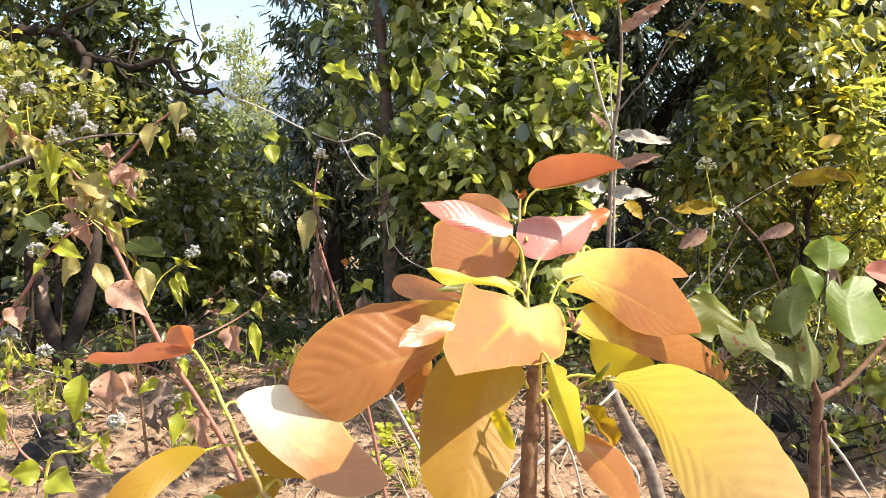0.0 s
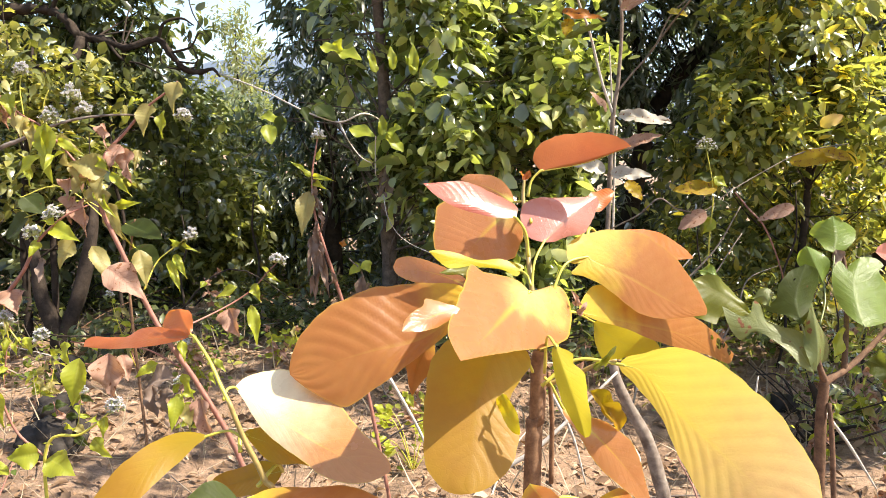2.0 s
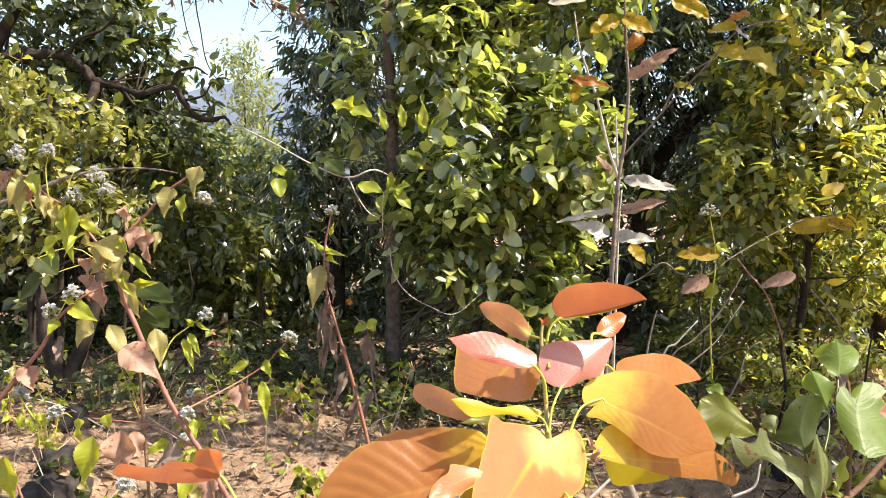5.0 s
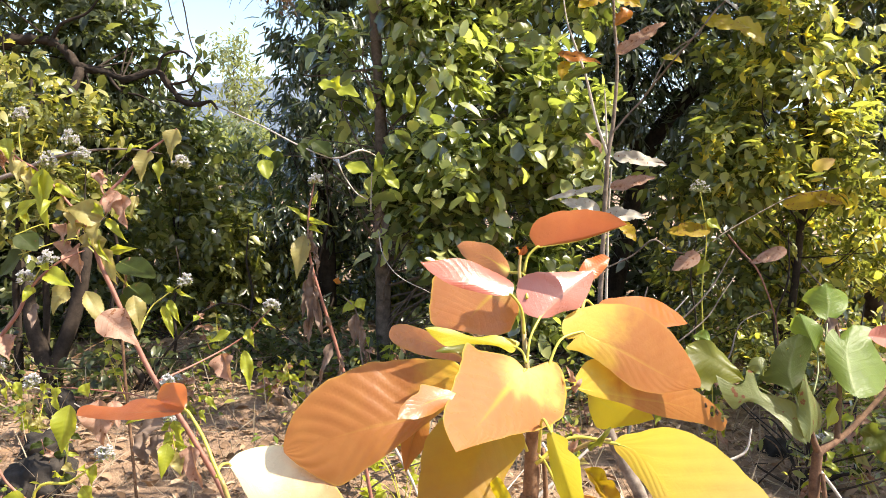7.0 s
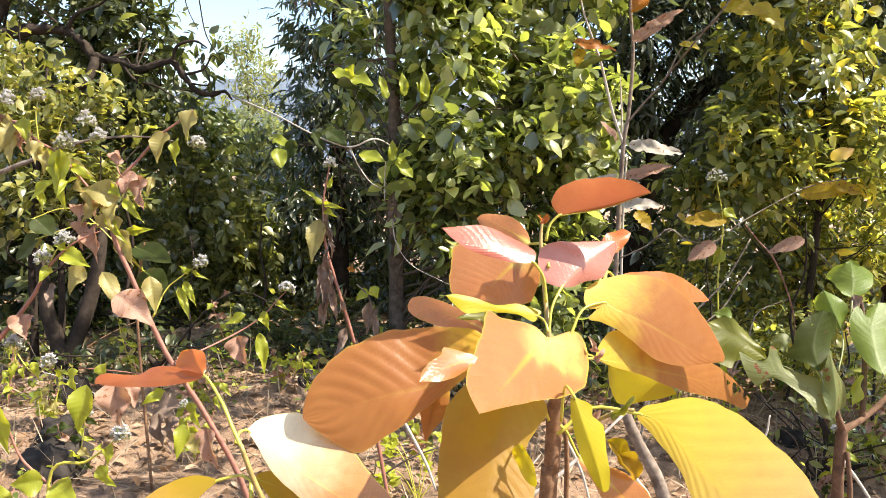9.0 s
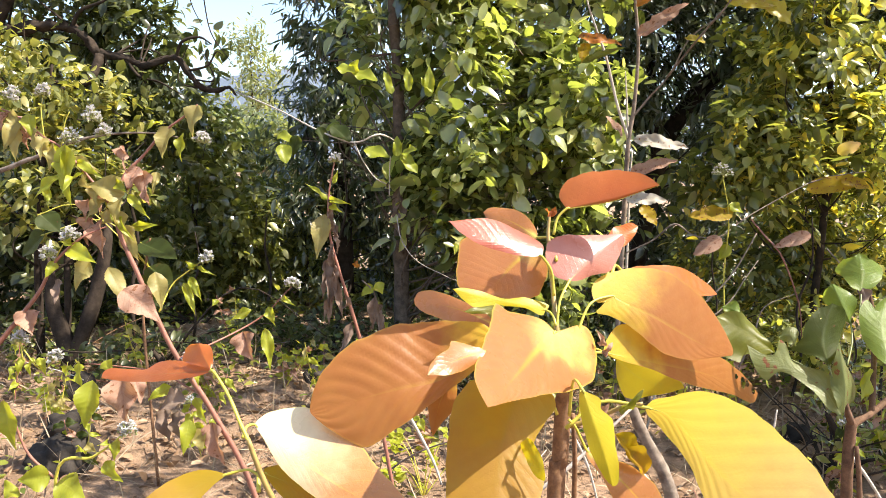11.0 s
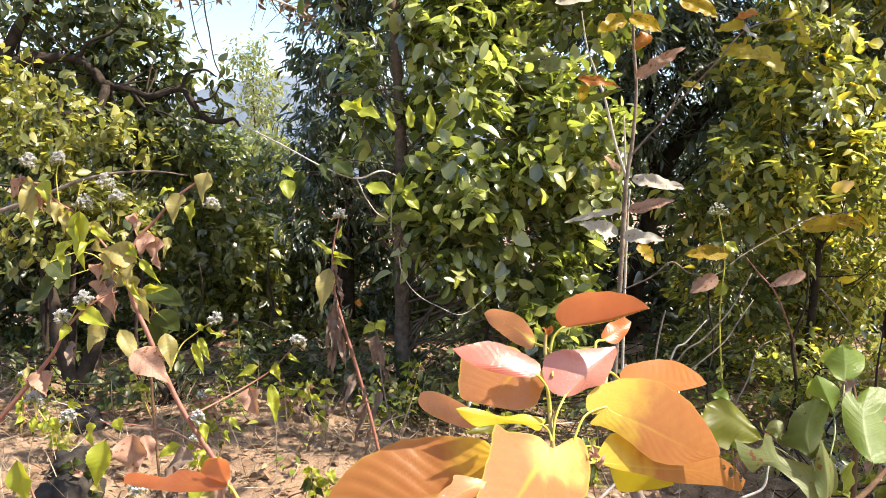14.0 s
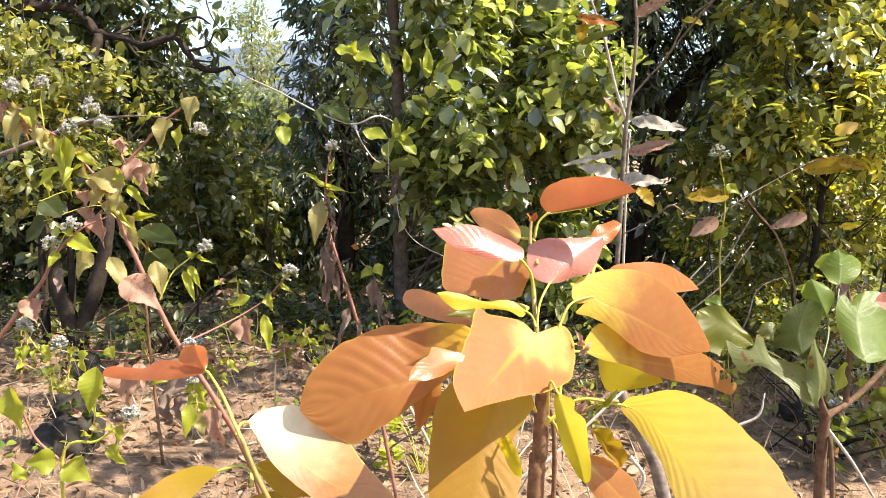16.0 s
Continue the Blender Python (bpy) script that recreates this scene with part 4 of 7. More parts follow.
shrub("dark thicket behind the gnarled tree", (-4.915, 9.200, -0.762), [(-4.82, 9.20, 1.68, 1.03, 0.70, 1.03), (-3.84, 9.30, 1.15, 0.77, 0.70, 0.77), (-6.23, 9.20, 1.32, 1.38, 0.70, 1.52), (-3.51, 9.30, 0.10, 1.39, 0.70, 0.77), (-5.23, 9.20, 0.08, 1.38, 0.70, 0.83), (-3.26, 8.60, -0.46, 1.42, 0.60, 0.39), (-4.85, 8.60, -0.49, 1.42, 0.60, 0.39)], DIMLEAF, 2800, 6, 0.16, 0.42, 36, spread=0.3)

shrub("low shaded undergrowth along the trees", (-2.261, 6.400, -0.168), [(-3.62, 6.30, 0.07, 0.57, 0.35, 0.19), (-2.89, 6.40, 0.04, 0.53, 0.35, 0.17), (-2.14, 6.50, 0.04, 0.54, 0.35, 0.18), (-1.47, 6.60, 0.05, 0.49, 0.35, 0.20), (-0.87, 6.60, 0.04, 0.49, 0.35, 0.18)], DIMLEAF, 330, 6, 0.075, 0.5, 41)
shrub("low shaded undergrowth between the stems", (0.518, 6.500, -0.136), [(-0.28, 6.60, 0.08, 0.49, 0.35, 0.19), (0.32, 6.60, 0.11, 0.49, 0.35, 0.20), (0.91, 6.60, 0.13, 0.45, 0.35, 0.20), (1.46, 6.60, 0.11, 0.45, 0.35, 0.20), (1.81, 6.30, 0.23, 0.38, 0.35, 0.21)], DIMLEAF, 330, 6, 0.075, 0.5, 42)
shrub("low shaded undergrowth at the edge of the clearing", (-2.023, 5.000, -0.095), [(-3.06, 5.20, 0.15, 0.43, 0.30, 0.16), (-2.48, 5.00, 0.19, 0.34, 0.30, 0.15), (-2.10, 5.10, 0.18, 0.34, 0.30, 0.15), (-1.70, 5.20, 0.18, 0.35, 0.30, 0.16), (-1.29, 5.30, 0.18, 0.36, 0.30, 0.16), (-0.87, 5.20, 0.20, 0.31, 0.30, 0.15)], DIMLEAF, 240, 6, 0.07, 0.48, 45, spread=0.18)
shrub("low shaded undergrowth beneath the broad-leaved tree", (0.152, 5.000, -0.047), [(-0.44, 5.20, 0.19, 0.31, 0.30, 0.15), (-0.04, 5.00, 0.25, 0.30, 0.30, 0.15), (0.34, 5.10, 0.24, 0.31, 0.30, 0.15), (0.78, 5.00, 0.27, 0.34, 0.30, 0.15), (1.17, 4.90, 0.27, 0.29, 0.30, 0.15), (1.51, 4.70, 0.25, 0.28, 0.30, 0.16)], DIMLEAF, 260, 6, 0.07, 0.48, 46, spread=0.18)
shrub("low olive undergrowth below the bush", (2.460, 5.400, 0.049), [(2.03, 5.70, 0.31, 0.38, 0.35, 0.24), (2.33, 5.40, 0.25, 0.40, 0.35, 0.20), (2.63, 5.20, 0.30, 0.39, 0.35, 0.23), (3.01, 5.20, 0.31, 0.35, 0.40, 0.31)], MIXEDLEAF, 260, 6, 0.07, 0.45, 43)
shrub("low dark undergrowth below the green sapling", (1.829, 3.700, 0.063), [(1.68, 4.20, 0.22, 0.22, 0.30, 0.11), (1.89, 4.00, 0.32, 0.24, 0.30, 0.13), (2.13, 3.90, 0.35, 0.23, 0.30, 0.18), (1.59, 3.60, 0.21, 0.16, 0.25, 0.08), (1.83, 3.50, 0.22, 0.21, 0.28, 0.10), (2.02, 3.40, 0.34, 0.18, 0.30, 0.18)], SHADELEAF, 70, 6, 0.055, 0.45, 44, spread=0.16)
# added out of view; its branches only cast dappled shade on the clearing
tree("unseen_shade_tree", "unseen leafy tree added beside the clearing to shade its edge", "tree",
     [(4.3, 3.6, -0.05, 0.12), (4.35, 3.6, 1.2, 0.10), (4.25, 3.6, 2.2, 0.07), (4.3, 3.6, 3.0, 0.04)], [[(4.3, 3.6, 2.6, 0.05), (2.8, 3.7, 3.25, 0.04), (1.2, 3.9, 3.45, 0.03), (-0.4, 4.1, 3.6, 0.015)], [(2.8, 3.7, 3.25, 0.03), (1.6, 3.1, 3.4, 0.02), (0.4, 2.9, 3.5, 0.01)]],
     [(4.2, 3.9, 2.9, 0.8, 0.7, 0.4), (3.3, 4.0, 2.1, 0.5, 0.6, 0.35), (4.6, 3.2, 3.0, 0.7, 0.7, 0.4), (4.0, 3.0, 1.7, 0.5, 0.6, 0.5), (4.8, 4.1, 2.2, 0.6, 0.6, 0.5), (3.9, 4.4, 2.3, 0.6, 0.5, 0.5), (2.0, 3.8, 3.4, 0.5, 0.4, 0.12), (0.9, 4.1, 3.5, 0.4, 0.35, 0.12), (-0.2, 4.2, 3.6, 0.4, 0.35, 0.12), (1.3, 3.0, 3.45, 0.4, 0.3, 0.12), (0.3, 3.6, 3.5, 0.3, 0.25, 0.1)],
     MIXEDLEAF, 1500, 6, 0.13, 0.45, 37, spread=0.3)

# dead stems and vines among the trees
def stick(label, points, material, name="twig", category="twig", sides=7):
    ob = thing(name, points[0][:3], label, category)
    limb("stem", points, material, ob, sides=sides, rough=0.06)
    return ob


fork = stick("brown forked trunk in the shade of the bushes", [(*(-2.594, 5.000, -0.107), 0.07), (*(-2.563, 5.000, 0.089), 0.058), (*(-2.502, 5.000, 0.285), 0.048), (*(-2.443, 5.050, 0.508), 0.05), (*(-2.395, 5.100, 0.810), 0.04), (*(-2.407, 5.200, 1.072), 0.025)], DARKBARK, "forked_trunk", "trunk", 12)
limb("branch", [(*(-2.564, 5.000, 0.070), 0.065), (*(-2.642, 5.000, 0.243), 0.055), (*(-2.703, 5.000, 0.435), 0.045), (*(-2.766, 5.050, 0.694), 0.035), (*(-2.882, 5.100, 0.993), 0.02)], DARKBARK, fork, sides=10, rough=0.1)
for x, y, tall, r, lean in ((-2.75, 5.2, 1.5, 0.035, 0.06), (-2.35, 5.5, 1.7, 0.022, -0.08), (-1.95, 5.4, 0.9, 0.014, 0.10), (-1.45, 5.8, 1.0, 0.016, -0.05), (-0.95, 5.6, 1.5, 0.016, 0.12), (0.25, 5.4, 1.5, 0.02, -0.1), (0.75, 5.7, 1.7, 0.026, 0.08), (1.75, 5.1, 1.2, 0.010, -0.1), (2.2, 5.0, 1.2, 0.013, 0.07), (1.95, 3.95, 0.7, 0.010, 0.1), (2.3, 4.1, 0.9, 0.012, -0.05)):
    z = height(x, y)
    tagged(stick("slender brown stem in the shade of the trees", [(x, y, z - 0.02, r * 0.8), (x + lean * 0.6, y, z + tall * 0.25, r * 0.7), (x + lean * 0.2, y + 0.05, z + tall * 0.5, r * 0.6), (x + lean * 0.9, y, z + tall * 0.75, r * 0.5), (x + lean * 0.6, y, z + tall, r * 0.3)], DARKBARK, "slender_stem", "stem"), group="slender stems among the trees")
twig = stick("pale forked dry twig with a few round leaves", [(*(-1.691, 5.700, 1.952), 0.005), (*(-1.225, 5.100, 1.789), 0.0052), (*(-0.915, 4.950, 1.649), 0.0052), (*(-0.689, 4.900, 1.583), 0.0055), (*(-0.527, 4.900, 1.638), 0.006), (*(-0.419, 5.300, 1.582), 0.003)], PALETWIG)
limb("side_twig", [(*(-0.689, 4.900, 1.583), 0.0045), (*(-0.627, 4.900, 1.462), 0.004), (*(-0.554, 4.900, 1.367), 0.004), (*(-0.482, 4.900, 1.328), 0.003)], PALETWIG, twig)
limb("side_twig", [(*(-0.465, 4.950, 1.248), 0.004), (*(-0.466, 4.950, 1.411), 0.004), (*(-0.463, 4.950, 1.501), 0.004)], PALETWIG, twig)
for base, tip, w, mat in ((((-1.159, 4.950, 1.563), (-1.119, 4.900, 1.437), 0.10, LIME), ((-1.060, 4.950, 1.618), (-1.091, 4.950, 1.492), 0.08, GREEN), ((-1.201, 5.000, 1.619), (-1.079, 4.950, 1.589), 0.08, LIME), ((-0.624, 4.880, 1.544), (-0.456, 4.850, 1.496), 0.10, LIME), ((-0.389, 4.900, 1.512), (-0.280, 4.850, 1.400), 0.09, LIME), ((-0.382, 4.900, 1.527), (-0.289, 4.850, 1.548), 0.08, LIME), ((-0.418, 4.900, 1.501), (-0.419, 4.900, 1.633), 0.06, LIME), ((-0.842, 4.950, 1.686), (-0.707, 4.900, 1.586), 0.11, GREEN), ((-0.933, 4.950, 1.674), (-0.851, 4.900, 1.555), 0.07, GREEN), ((-0.814, 5.000, 2.063), (-0.697, 4.950, 2.022), 0.10, LIME), ((-0.705, 5.000, 2.029), (-0.553, 4.950, 1.975), 0.10, LIME))
     + (((-0.723, 5.000, 2.021), (-0.679, 4.950, 2.104), 0.07, LIME), ((-0.467, 5.000, 1.900), (-0.523, 5.000, 2.042), 0.06, LIME), ((-0.358, 5.000, 1.919), (-0.378, 5.000, 2.068), 0.06, LIME), ((-0.230, 5.000, 1.885), (-0.233, 5.000, 2.081), 0.07, LIME), ((-0.183, 5.000, 1.893), (-0.098, 5.000, 2.029), 0.06, LIME), ((-0.213, 5.000, 1.921), (-0.286, 5.000, 2.009), 0.06, LIME), ((-0.085, 5.000, 1.905), (0.060, 4.950, 1.884), 0.09, GREEN), ((-0.028, 5.000, 1.726), (0.118, 4.950, 1.672), 0.11, GREEN), ((-0.058, 4.950, 1.399), (0.151, 4.900, 1.421), 0.09, GREEN), ((-0.165, 4.950, 1.234), (-0.192, 4.900, 1.301), 0.08, LIME))):
    flat_blade(twig, base, tip, w, mat, face=(0.2, -0.75, 0.6), seed=int(abs(base[0] * 97 + base[2] * 31)), n=12, m=4, stalk=0.002, wave=0.8)
stick("thin dry vine hanging in a curve", [(*(-0.418, 5.000, 1.117), 0.0030), (*(-0.382, 4.950, 0.974), 0.0030), (*(-0.285, 4.900, 0.852), 0.0029), (*(-0.136, 4.850, 0.781), 0.0027), (*(0.026, 4.900, 0.729), 0.0024), (*(0.209, 5.000, 0.868), 0.0018)], PALETWIG, "vine", "vine")
stick("bent grey twig with a pale elbow", [(*(1.006, 4.750, 0.946), 0.0042), (*(1.153, 4.650, 1.045), 0.0048), (*(1.261, 4.600, 1.149), 0.0054), (*(1.375, 4.600, 1.087), 0.0048), (*(1.543, 4.650, 1.076), 0.0042), (*(1.707, 4.700, 1.188), 0.0042), (*(1.891, 4.750, 1.293), 0.0036), (*(2.112, 4.800, 1.410), 0.0030)], GREYBARK)
stick("drooping red-brown vine in the bush", [(*(1.704, 4.600, 1.194), 0.0048), (*(1.775, 4.550, 1.098), 0.0054), (*(1.860, 4.500, 0.987), 0.0054), (*(1.976, 4.500, 0.722), 0.0042), (*(2.011, 4.500, 0.520), 0.0030)], REDSTEM, "vine", "vine")
stick("grey dead stick leaning in the bush", [(*(1.037, 4.400, 0.049), 0.0060), (*(1.276, 4.400, 0.593), 0.0054), (*(1.416, 4.400, 0.728), 0.0054), (*(1.552, 4.400, 0.895), 0.0048), (*(1.668, 4.400, 1.124), 0.0036)], GREYBARK)
stick("upright bleached dead stick", [(*(1.098, 4.300, 0.016), 0.0066), (*(1.121, 4.300, 0.609), 0.0060), (*(1.149, 4.300, 0.836), 0.0048), (*(1.165, 4.300, 0.907), 0.0030)], GREYBARK)
stick("pale curved dead stem in the bush", [(*(1.078, 4.200, 0.418), 0.0054), (*(1.167, 4.200, 0.490), 0.0048), (*(1.344, 4.200, 0.639), 0.0045), (*(1.491, 4.250, 0.755), 0.0042), (*(1.579, 4.300, 0.868), 0.0036), (*(1.668, 4.350, 0.976), 0.0024)], GREYBARK, "dry_twig", "twig", 7)
stick("pale dead twig leaning from the ground", [(*(1.062, 4.200, 0.0), 0.0065), (*(1.182, 4.200, 0.648), 0.006), (*(1.259, 4.200, 0.747), 0.005), (*(1.364, 4.200, 0.878), 0.003)], PALETWIG, "dry_twig", "twig", 7)
stick("thin leaning dry twig", [(*(1.473, 4.000, 0.452), 0.005), (*(1.536, 4.000, 0.608), 0.0045), (*(1.621, 4.100, 0.755), 0.003), (*(1.823, 4.200, 0.819), 0.002)], GREYBARK, "dry_twig", "twig", 7)
stick("thin brown vine in the bush", [(*(2.065, 4.400, 1.049), 0.004), (*(2.187, 4.400, 0.923), 0.004), (*(2.252, 4.400, 0.828), 0.0035), (*(2.303, 4.400, 0.691), 0.003)], GREYBARK, "dry_twig", "twig", 7)

# thin grey sapling with yellow and orange leaves
sap = thing("thin_sapling", (0.999, 4.750, 0.229), "thin grey forked sapling with yellow, orange and bleached leaves", "sapling")
limb("stem", [(*(0.993, 4.750, 0.009), 0.017), (*(0.993, 4.750, 0.661), 0.016), (*(0.994, 4.750, 1.086), 0.015), (*(0.994, 4.750, 1.434), 0.015), (*(0.999, 4.750, 1.657), 0.014), (*(1.019, 4.750, 1.844), 0.012), (*(1.026, 4.750, 2.180), 0.010), (*(0.995, 4.750, 2.445), 0.009), (*(0.958, 4.750, 2.868), 0.006)], GREYBARK, sap)
limb("branch", [(*(0.996, 4.750, 1.647), 0.010), (*(0.914, 4.720, 1.840), 0.009), (*(0.833, 4.700, 2.104), 0.008), (*(0.764, 4.680, 2.264), 0.007), (*(0.699, 4.660, 2.422), 0.005), (*(0.659, 4.660, 2.615), 0.003)], PALETWIG, sap)
limb("branch", [(*(1.015, 4.750, 1.777), 0.007), (*(1.095, 4.700, 1.891), 0.006), (*(1.194, 4.650, 2.019), 0.005), (*(1.287, 4.600, 2.224), 0.004), (*(1.444, 4.500, 2.349), 0.003)], GREYBARK, sap)
limb("branch", [(*(0.998, 4.780, 1.676), 0.006), (*(0.977, 4.800, 1.951), 0.005), (*(0.966, 4.800, 2.052), 0.003)], PALETWIG, sap)
limb("stem", [(*(1.075, 4.850, -0.020), 0.010), (*(1.053, 4.850, 0.719), 0.009), (*(1.040, 4.850, 1.329), 0.007), (*(1.044, 4.850, 1.575), 0.005)], PALETWIG, sap)
for base, tip, width, mat, face, what in (
    ((0.494, 4.600, 2.649), (0.713, 4.540, 2.667), 0.088, GREYLEAF, (-0.2, -0.8, 0.5), "pale bleached leaf"),
    ((0.905, 4.600, 2.571), (0.739, 4.540, 2.477), 0.115, SPOTTED, (0.0, -0.8, 0.5), "yellow leaf with an orange tip"),
    ((0.934, 4.600, 2.578), (1.104, 4.540, 2.494), 0.128, SPOTTED, (-0.1, -0.8, 0.5), "yellow leaf eaten at the margin"),
    ((1.045, 4.600, 2.484), (0.962, 4.540, 2.388), 0.088, ORANGE, (0.1, -0.8, 0.5), "small orange leaf"),
    ((0.974, 4.550, 2.222), (1.235, 4.490, 2.401), 0.090, DRYLEAF, (0.1, -0.8, 0.5), "long leaf turning brown"),
    ((1.191, 4.500, 2.672), (1.389, 4.440, 2.565), 0.132, SPOTTED, (-0.3, -0.8, 0.5), "yellow leaf"),
    ((0.486, 4.550, 2.362), (0.276, 4.490, 2.289), 0.087, OLIVELIME, (-0.3, -0.8, 0.5), ""),
    ((0.407, 4.500, 2.269), (0.582, 4.440, 2.253), 0.132, OLIVE, (0.2, -0.8, 0.5), "pale round leaf"),
    ((0.645, 4.600, 2.218), (0.887, 4.540, 2.173), 0.071, ORANGE, (-0.1, -0.8, 0.5), "bright orange leaf"),
    ((0.693, 4.600, 2.180), (0.663, 4.540, 2.075), 0.074, SPOTTED, (-0.2, -0.8, 0.5), "yellow leaf"),
    ((0.666, 4.600, 2.068), (0.907, 4.540, 2.161), 0.044, OLIVELIME, (0.3, -0.8, 0.5), ""),
    ((0.997, 4.600, 1.637), (1.303, 4.540, 1.599), 0.095, GREYLEAF, (-0.0, -0.8, 0.5), "bleached pinkish-white dry leaf"),
    ((0.988, 4.600, 1.451), (1.241, 4.540, 1.530), 0.081, DRYLEAF, (0.2, -0.8, 0.5), "curled brown dry leaf"),
    ((0.941, 4.600, 1.456), (0.601, 4.540, 1.373), 0.047, GREYLEAF, (-0.0, -0.8, 0.5), "bleached grey leaf"),
    ((0.936, 4.600, 1.314), (0.695, 4.540, 1.370), 0.108, GREYLEAF, (0.1, -0.8, 0.5), "bleached grey leaf"),
    ((0.967, 4.600, 1.298), (1.197, 4.540, 1.289), 0.095, GREYLEAF, (-0.2, -0.8, 0.5), "bleached grey leaf"),
    ((1.072, 4.650, 1.247), (1.159, 4.590, 1.140), 0.089, SPOTTED, (0.1, -0.8, 0.5), "yellow spotted leaf"),
    ((0.949, 4.700, 1.658), (0.843, 4.640, 1.776), 0.055, DRYLEAF, (0.2, -0.8, 0.5), ""),
):
    flat_blade(sap, base, tip, width, mat, what, face=face, seed=int(abs(base[0] * 97 + base[2] * 31)), n=28, m=5, stalk=0.0025, bites=5, curl=0.012, crumple=0.012)

# branch with large spotted yellow leaves
yb = sap
limb("branch", [(*(1.178, 4.650, 2.003), 0.006), (*(1.194, 4.200, 2.124), 0.005), (*(1.228, 3.900, 2.223), 0.005), (*(1.383, 3.900, 2.399), 0.004), (*(1.675, 3.950, 2.442), 0.003), (*(1.731, 4.050, 2.246), 0.002)], GREYBARK, yb)
for base, tip, width, mat, face, what in (
    ((1.245, 3.900, 2.293), (1.468, 3.840, 2.242), 0.103, YELLOWLEAF, (0.0, -0.8, 0.5), ""),
    ((1.415, 3.900, 2.304), (1.544, 3.840, 2.163), 0.120, YELLOWLEAF, (0.1, -0.8, 0.5), ""),
    ((1.352, 3.900, 2.416), (1.188, 3.840, 2.362), 0.069, YELLOWLEAF, (0.1, -0.8, 0.5), ""),
    ((1.407, 3.900, 2.478), (1.284, 3.840, 2.419), 0.060, ORANGE, (-0.3, -0.8, 0.5), ""),
    ((1.319, 3.900, 2.415), (1.404, 3.840, 2.326), 0.043, GREYLEAF, (0.2, -0.8, 0.5), ""),
    ((1.665, 3.950, 2.375), (1.585, 3.890, 2.459), 0.081, YELLOWLEAF, (0.1, -0.8, 0.5), ""),
    ((1.630, 3.950, 2.357), (1.689, 3.890, 2.327), 0.044, YELLOWLEAF, (-0.1, -0.8, 0.5), ""),
    ((1.247, 4.200, 2.140), (1.128, 4.140, 2.147), 0.059, YELLOWLEAF, (-0.3, -0.8, 0.5), ""),
):
    flat_blade(yb, base, tip, width, mat, what, face=face, seed=int(abs(base[0] * 97 + base[2] * 31)), n=28, m=5, stalk=0.002, bites=7, crumple=0.015)
yc = thing("yellow_leaf_spray", (2.112, 4.800, 1.410), "olive-yellow leaves at the end of a bent twig", "branch")
limb("stem", [(*(2.112, 4.800, 1.410), 0.005), (*(2.247, 4.800, 1.454), 0.004), (*(2.452, 4.800, 1.491), 0.003)], GREYBARK, yc)
for base, tip, width, mat in (
    ((2.101, 4.800, 1.372), (2.427, 4.740, 1.437), 0.120, SPOTTED), ((2.278, 4.750, 1.441), (2.422, 4.690, 1.392), 0.091, SPOTTED), ((1.602, 4.600, 1.226), (1.336, 4.600, 1.198), 0.11, SPOTTED),
    ((1.543, 4.600, 1.073), (1.381, 4.600, 0.968), 0.10, DRYLEAF), ((2.016, 4.500, 1.123), (1.808, 4.500, 1.036), 0.08, DRYLEAF), ((2.319, 4.900, 1.596), (2.455, 4.900, 1.668), 0.09, YELLOW)):
    flat_blade(yc, base, tip, width, mat, "", face=(0, -0.8, 0.5), seed=int(abs(base[0] * 97 + base[2] * 31)), n=14, m=4, stalk=0.002, bites=3)

# ---- the copper-leaved sapling in front ----
main = thing("copper_sapling", (0.168, 1.18, height(0.168, 1.18)), "young sapling with large copper, pink and yellow leaves", "sapling")
limb("stem", [(0.172, 1.225, height(0.172, 1.225) - 0.02, 0.016), (*(0.174, 1.225, 0.921), 0.0135), (*(0.178, 1.225, 1.004), 0.0125), (*(0.179, 1.225, 1.092), 0.0125), (*(0.181, 1.225, 1.117), 0.012)], STEM, main, "cut brown woody stem", sides=12)
limb("shoot", [(*(0.186, 1.235, 1.089), 0.0058), (*(0.176, 1.225, 1.144), 0.0048), (*(0.165, 1.215, 1.207), 0.0043), (*(0.161, 1.245, 1.253), 0.004), (*(0.159, 1.295, 1.308), 0.0036), (*(0.156, 1.315, 1.347), 0.0032), (*(0.158, 1.325, 1.376), 0.0022)], GREENWOOD, main, "olive-brown young shoot")
limb("side_stem", [(*(0.208, 1.255, 0.892), 0.004), (*(0.205, 1.250, 1.004), 0.004), (*(0.197, 1.245, 1.078), 0.0035)], STEM, main)
flat_blade(main, (0.158, 1.290, 1.376), (0.146, 1.280, 1.389), 0.010, RUST, "tiny red bud", n=8, m=3, stalk=0.0008)
flat_blade(main, (0.158, 1.290, 1.376), (0.163, 1.290, 1.391), 0.010, RUST, "tiny red bud", n=8, m=3, stalk=0.0008)
limb("side_shoot", [(*(0.186, 1.225, 1.117), 0.0042), (*(0.196, 1.240, 1.160), 0.0036), (*(0.204, 1.250, 1.205), 0.003)], GREENWOOD, main)
limb("side_shoot", [(*(0.192, 1.230, 1.063), 0.0042), (*(0.229, 1.220, 1.080), 0.0036), (*(0.262, 1.210, 1.101), 0.003), (*(0.292, 1.200, 1.112), 0.0026)], GREENWOOD, main)
B = dict(stalk=0.0026)
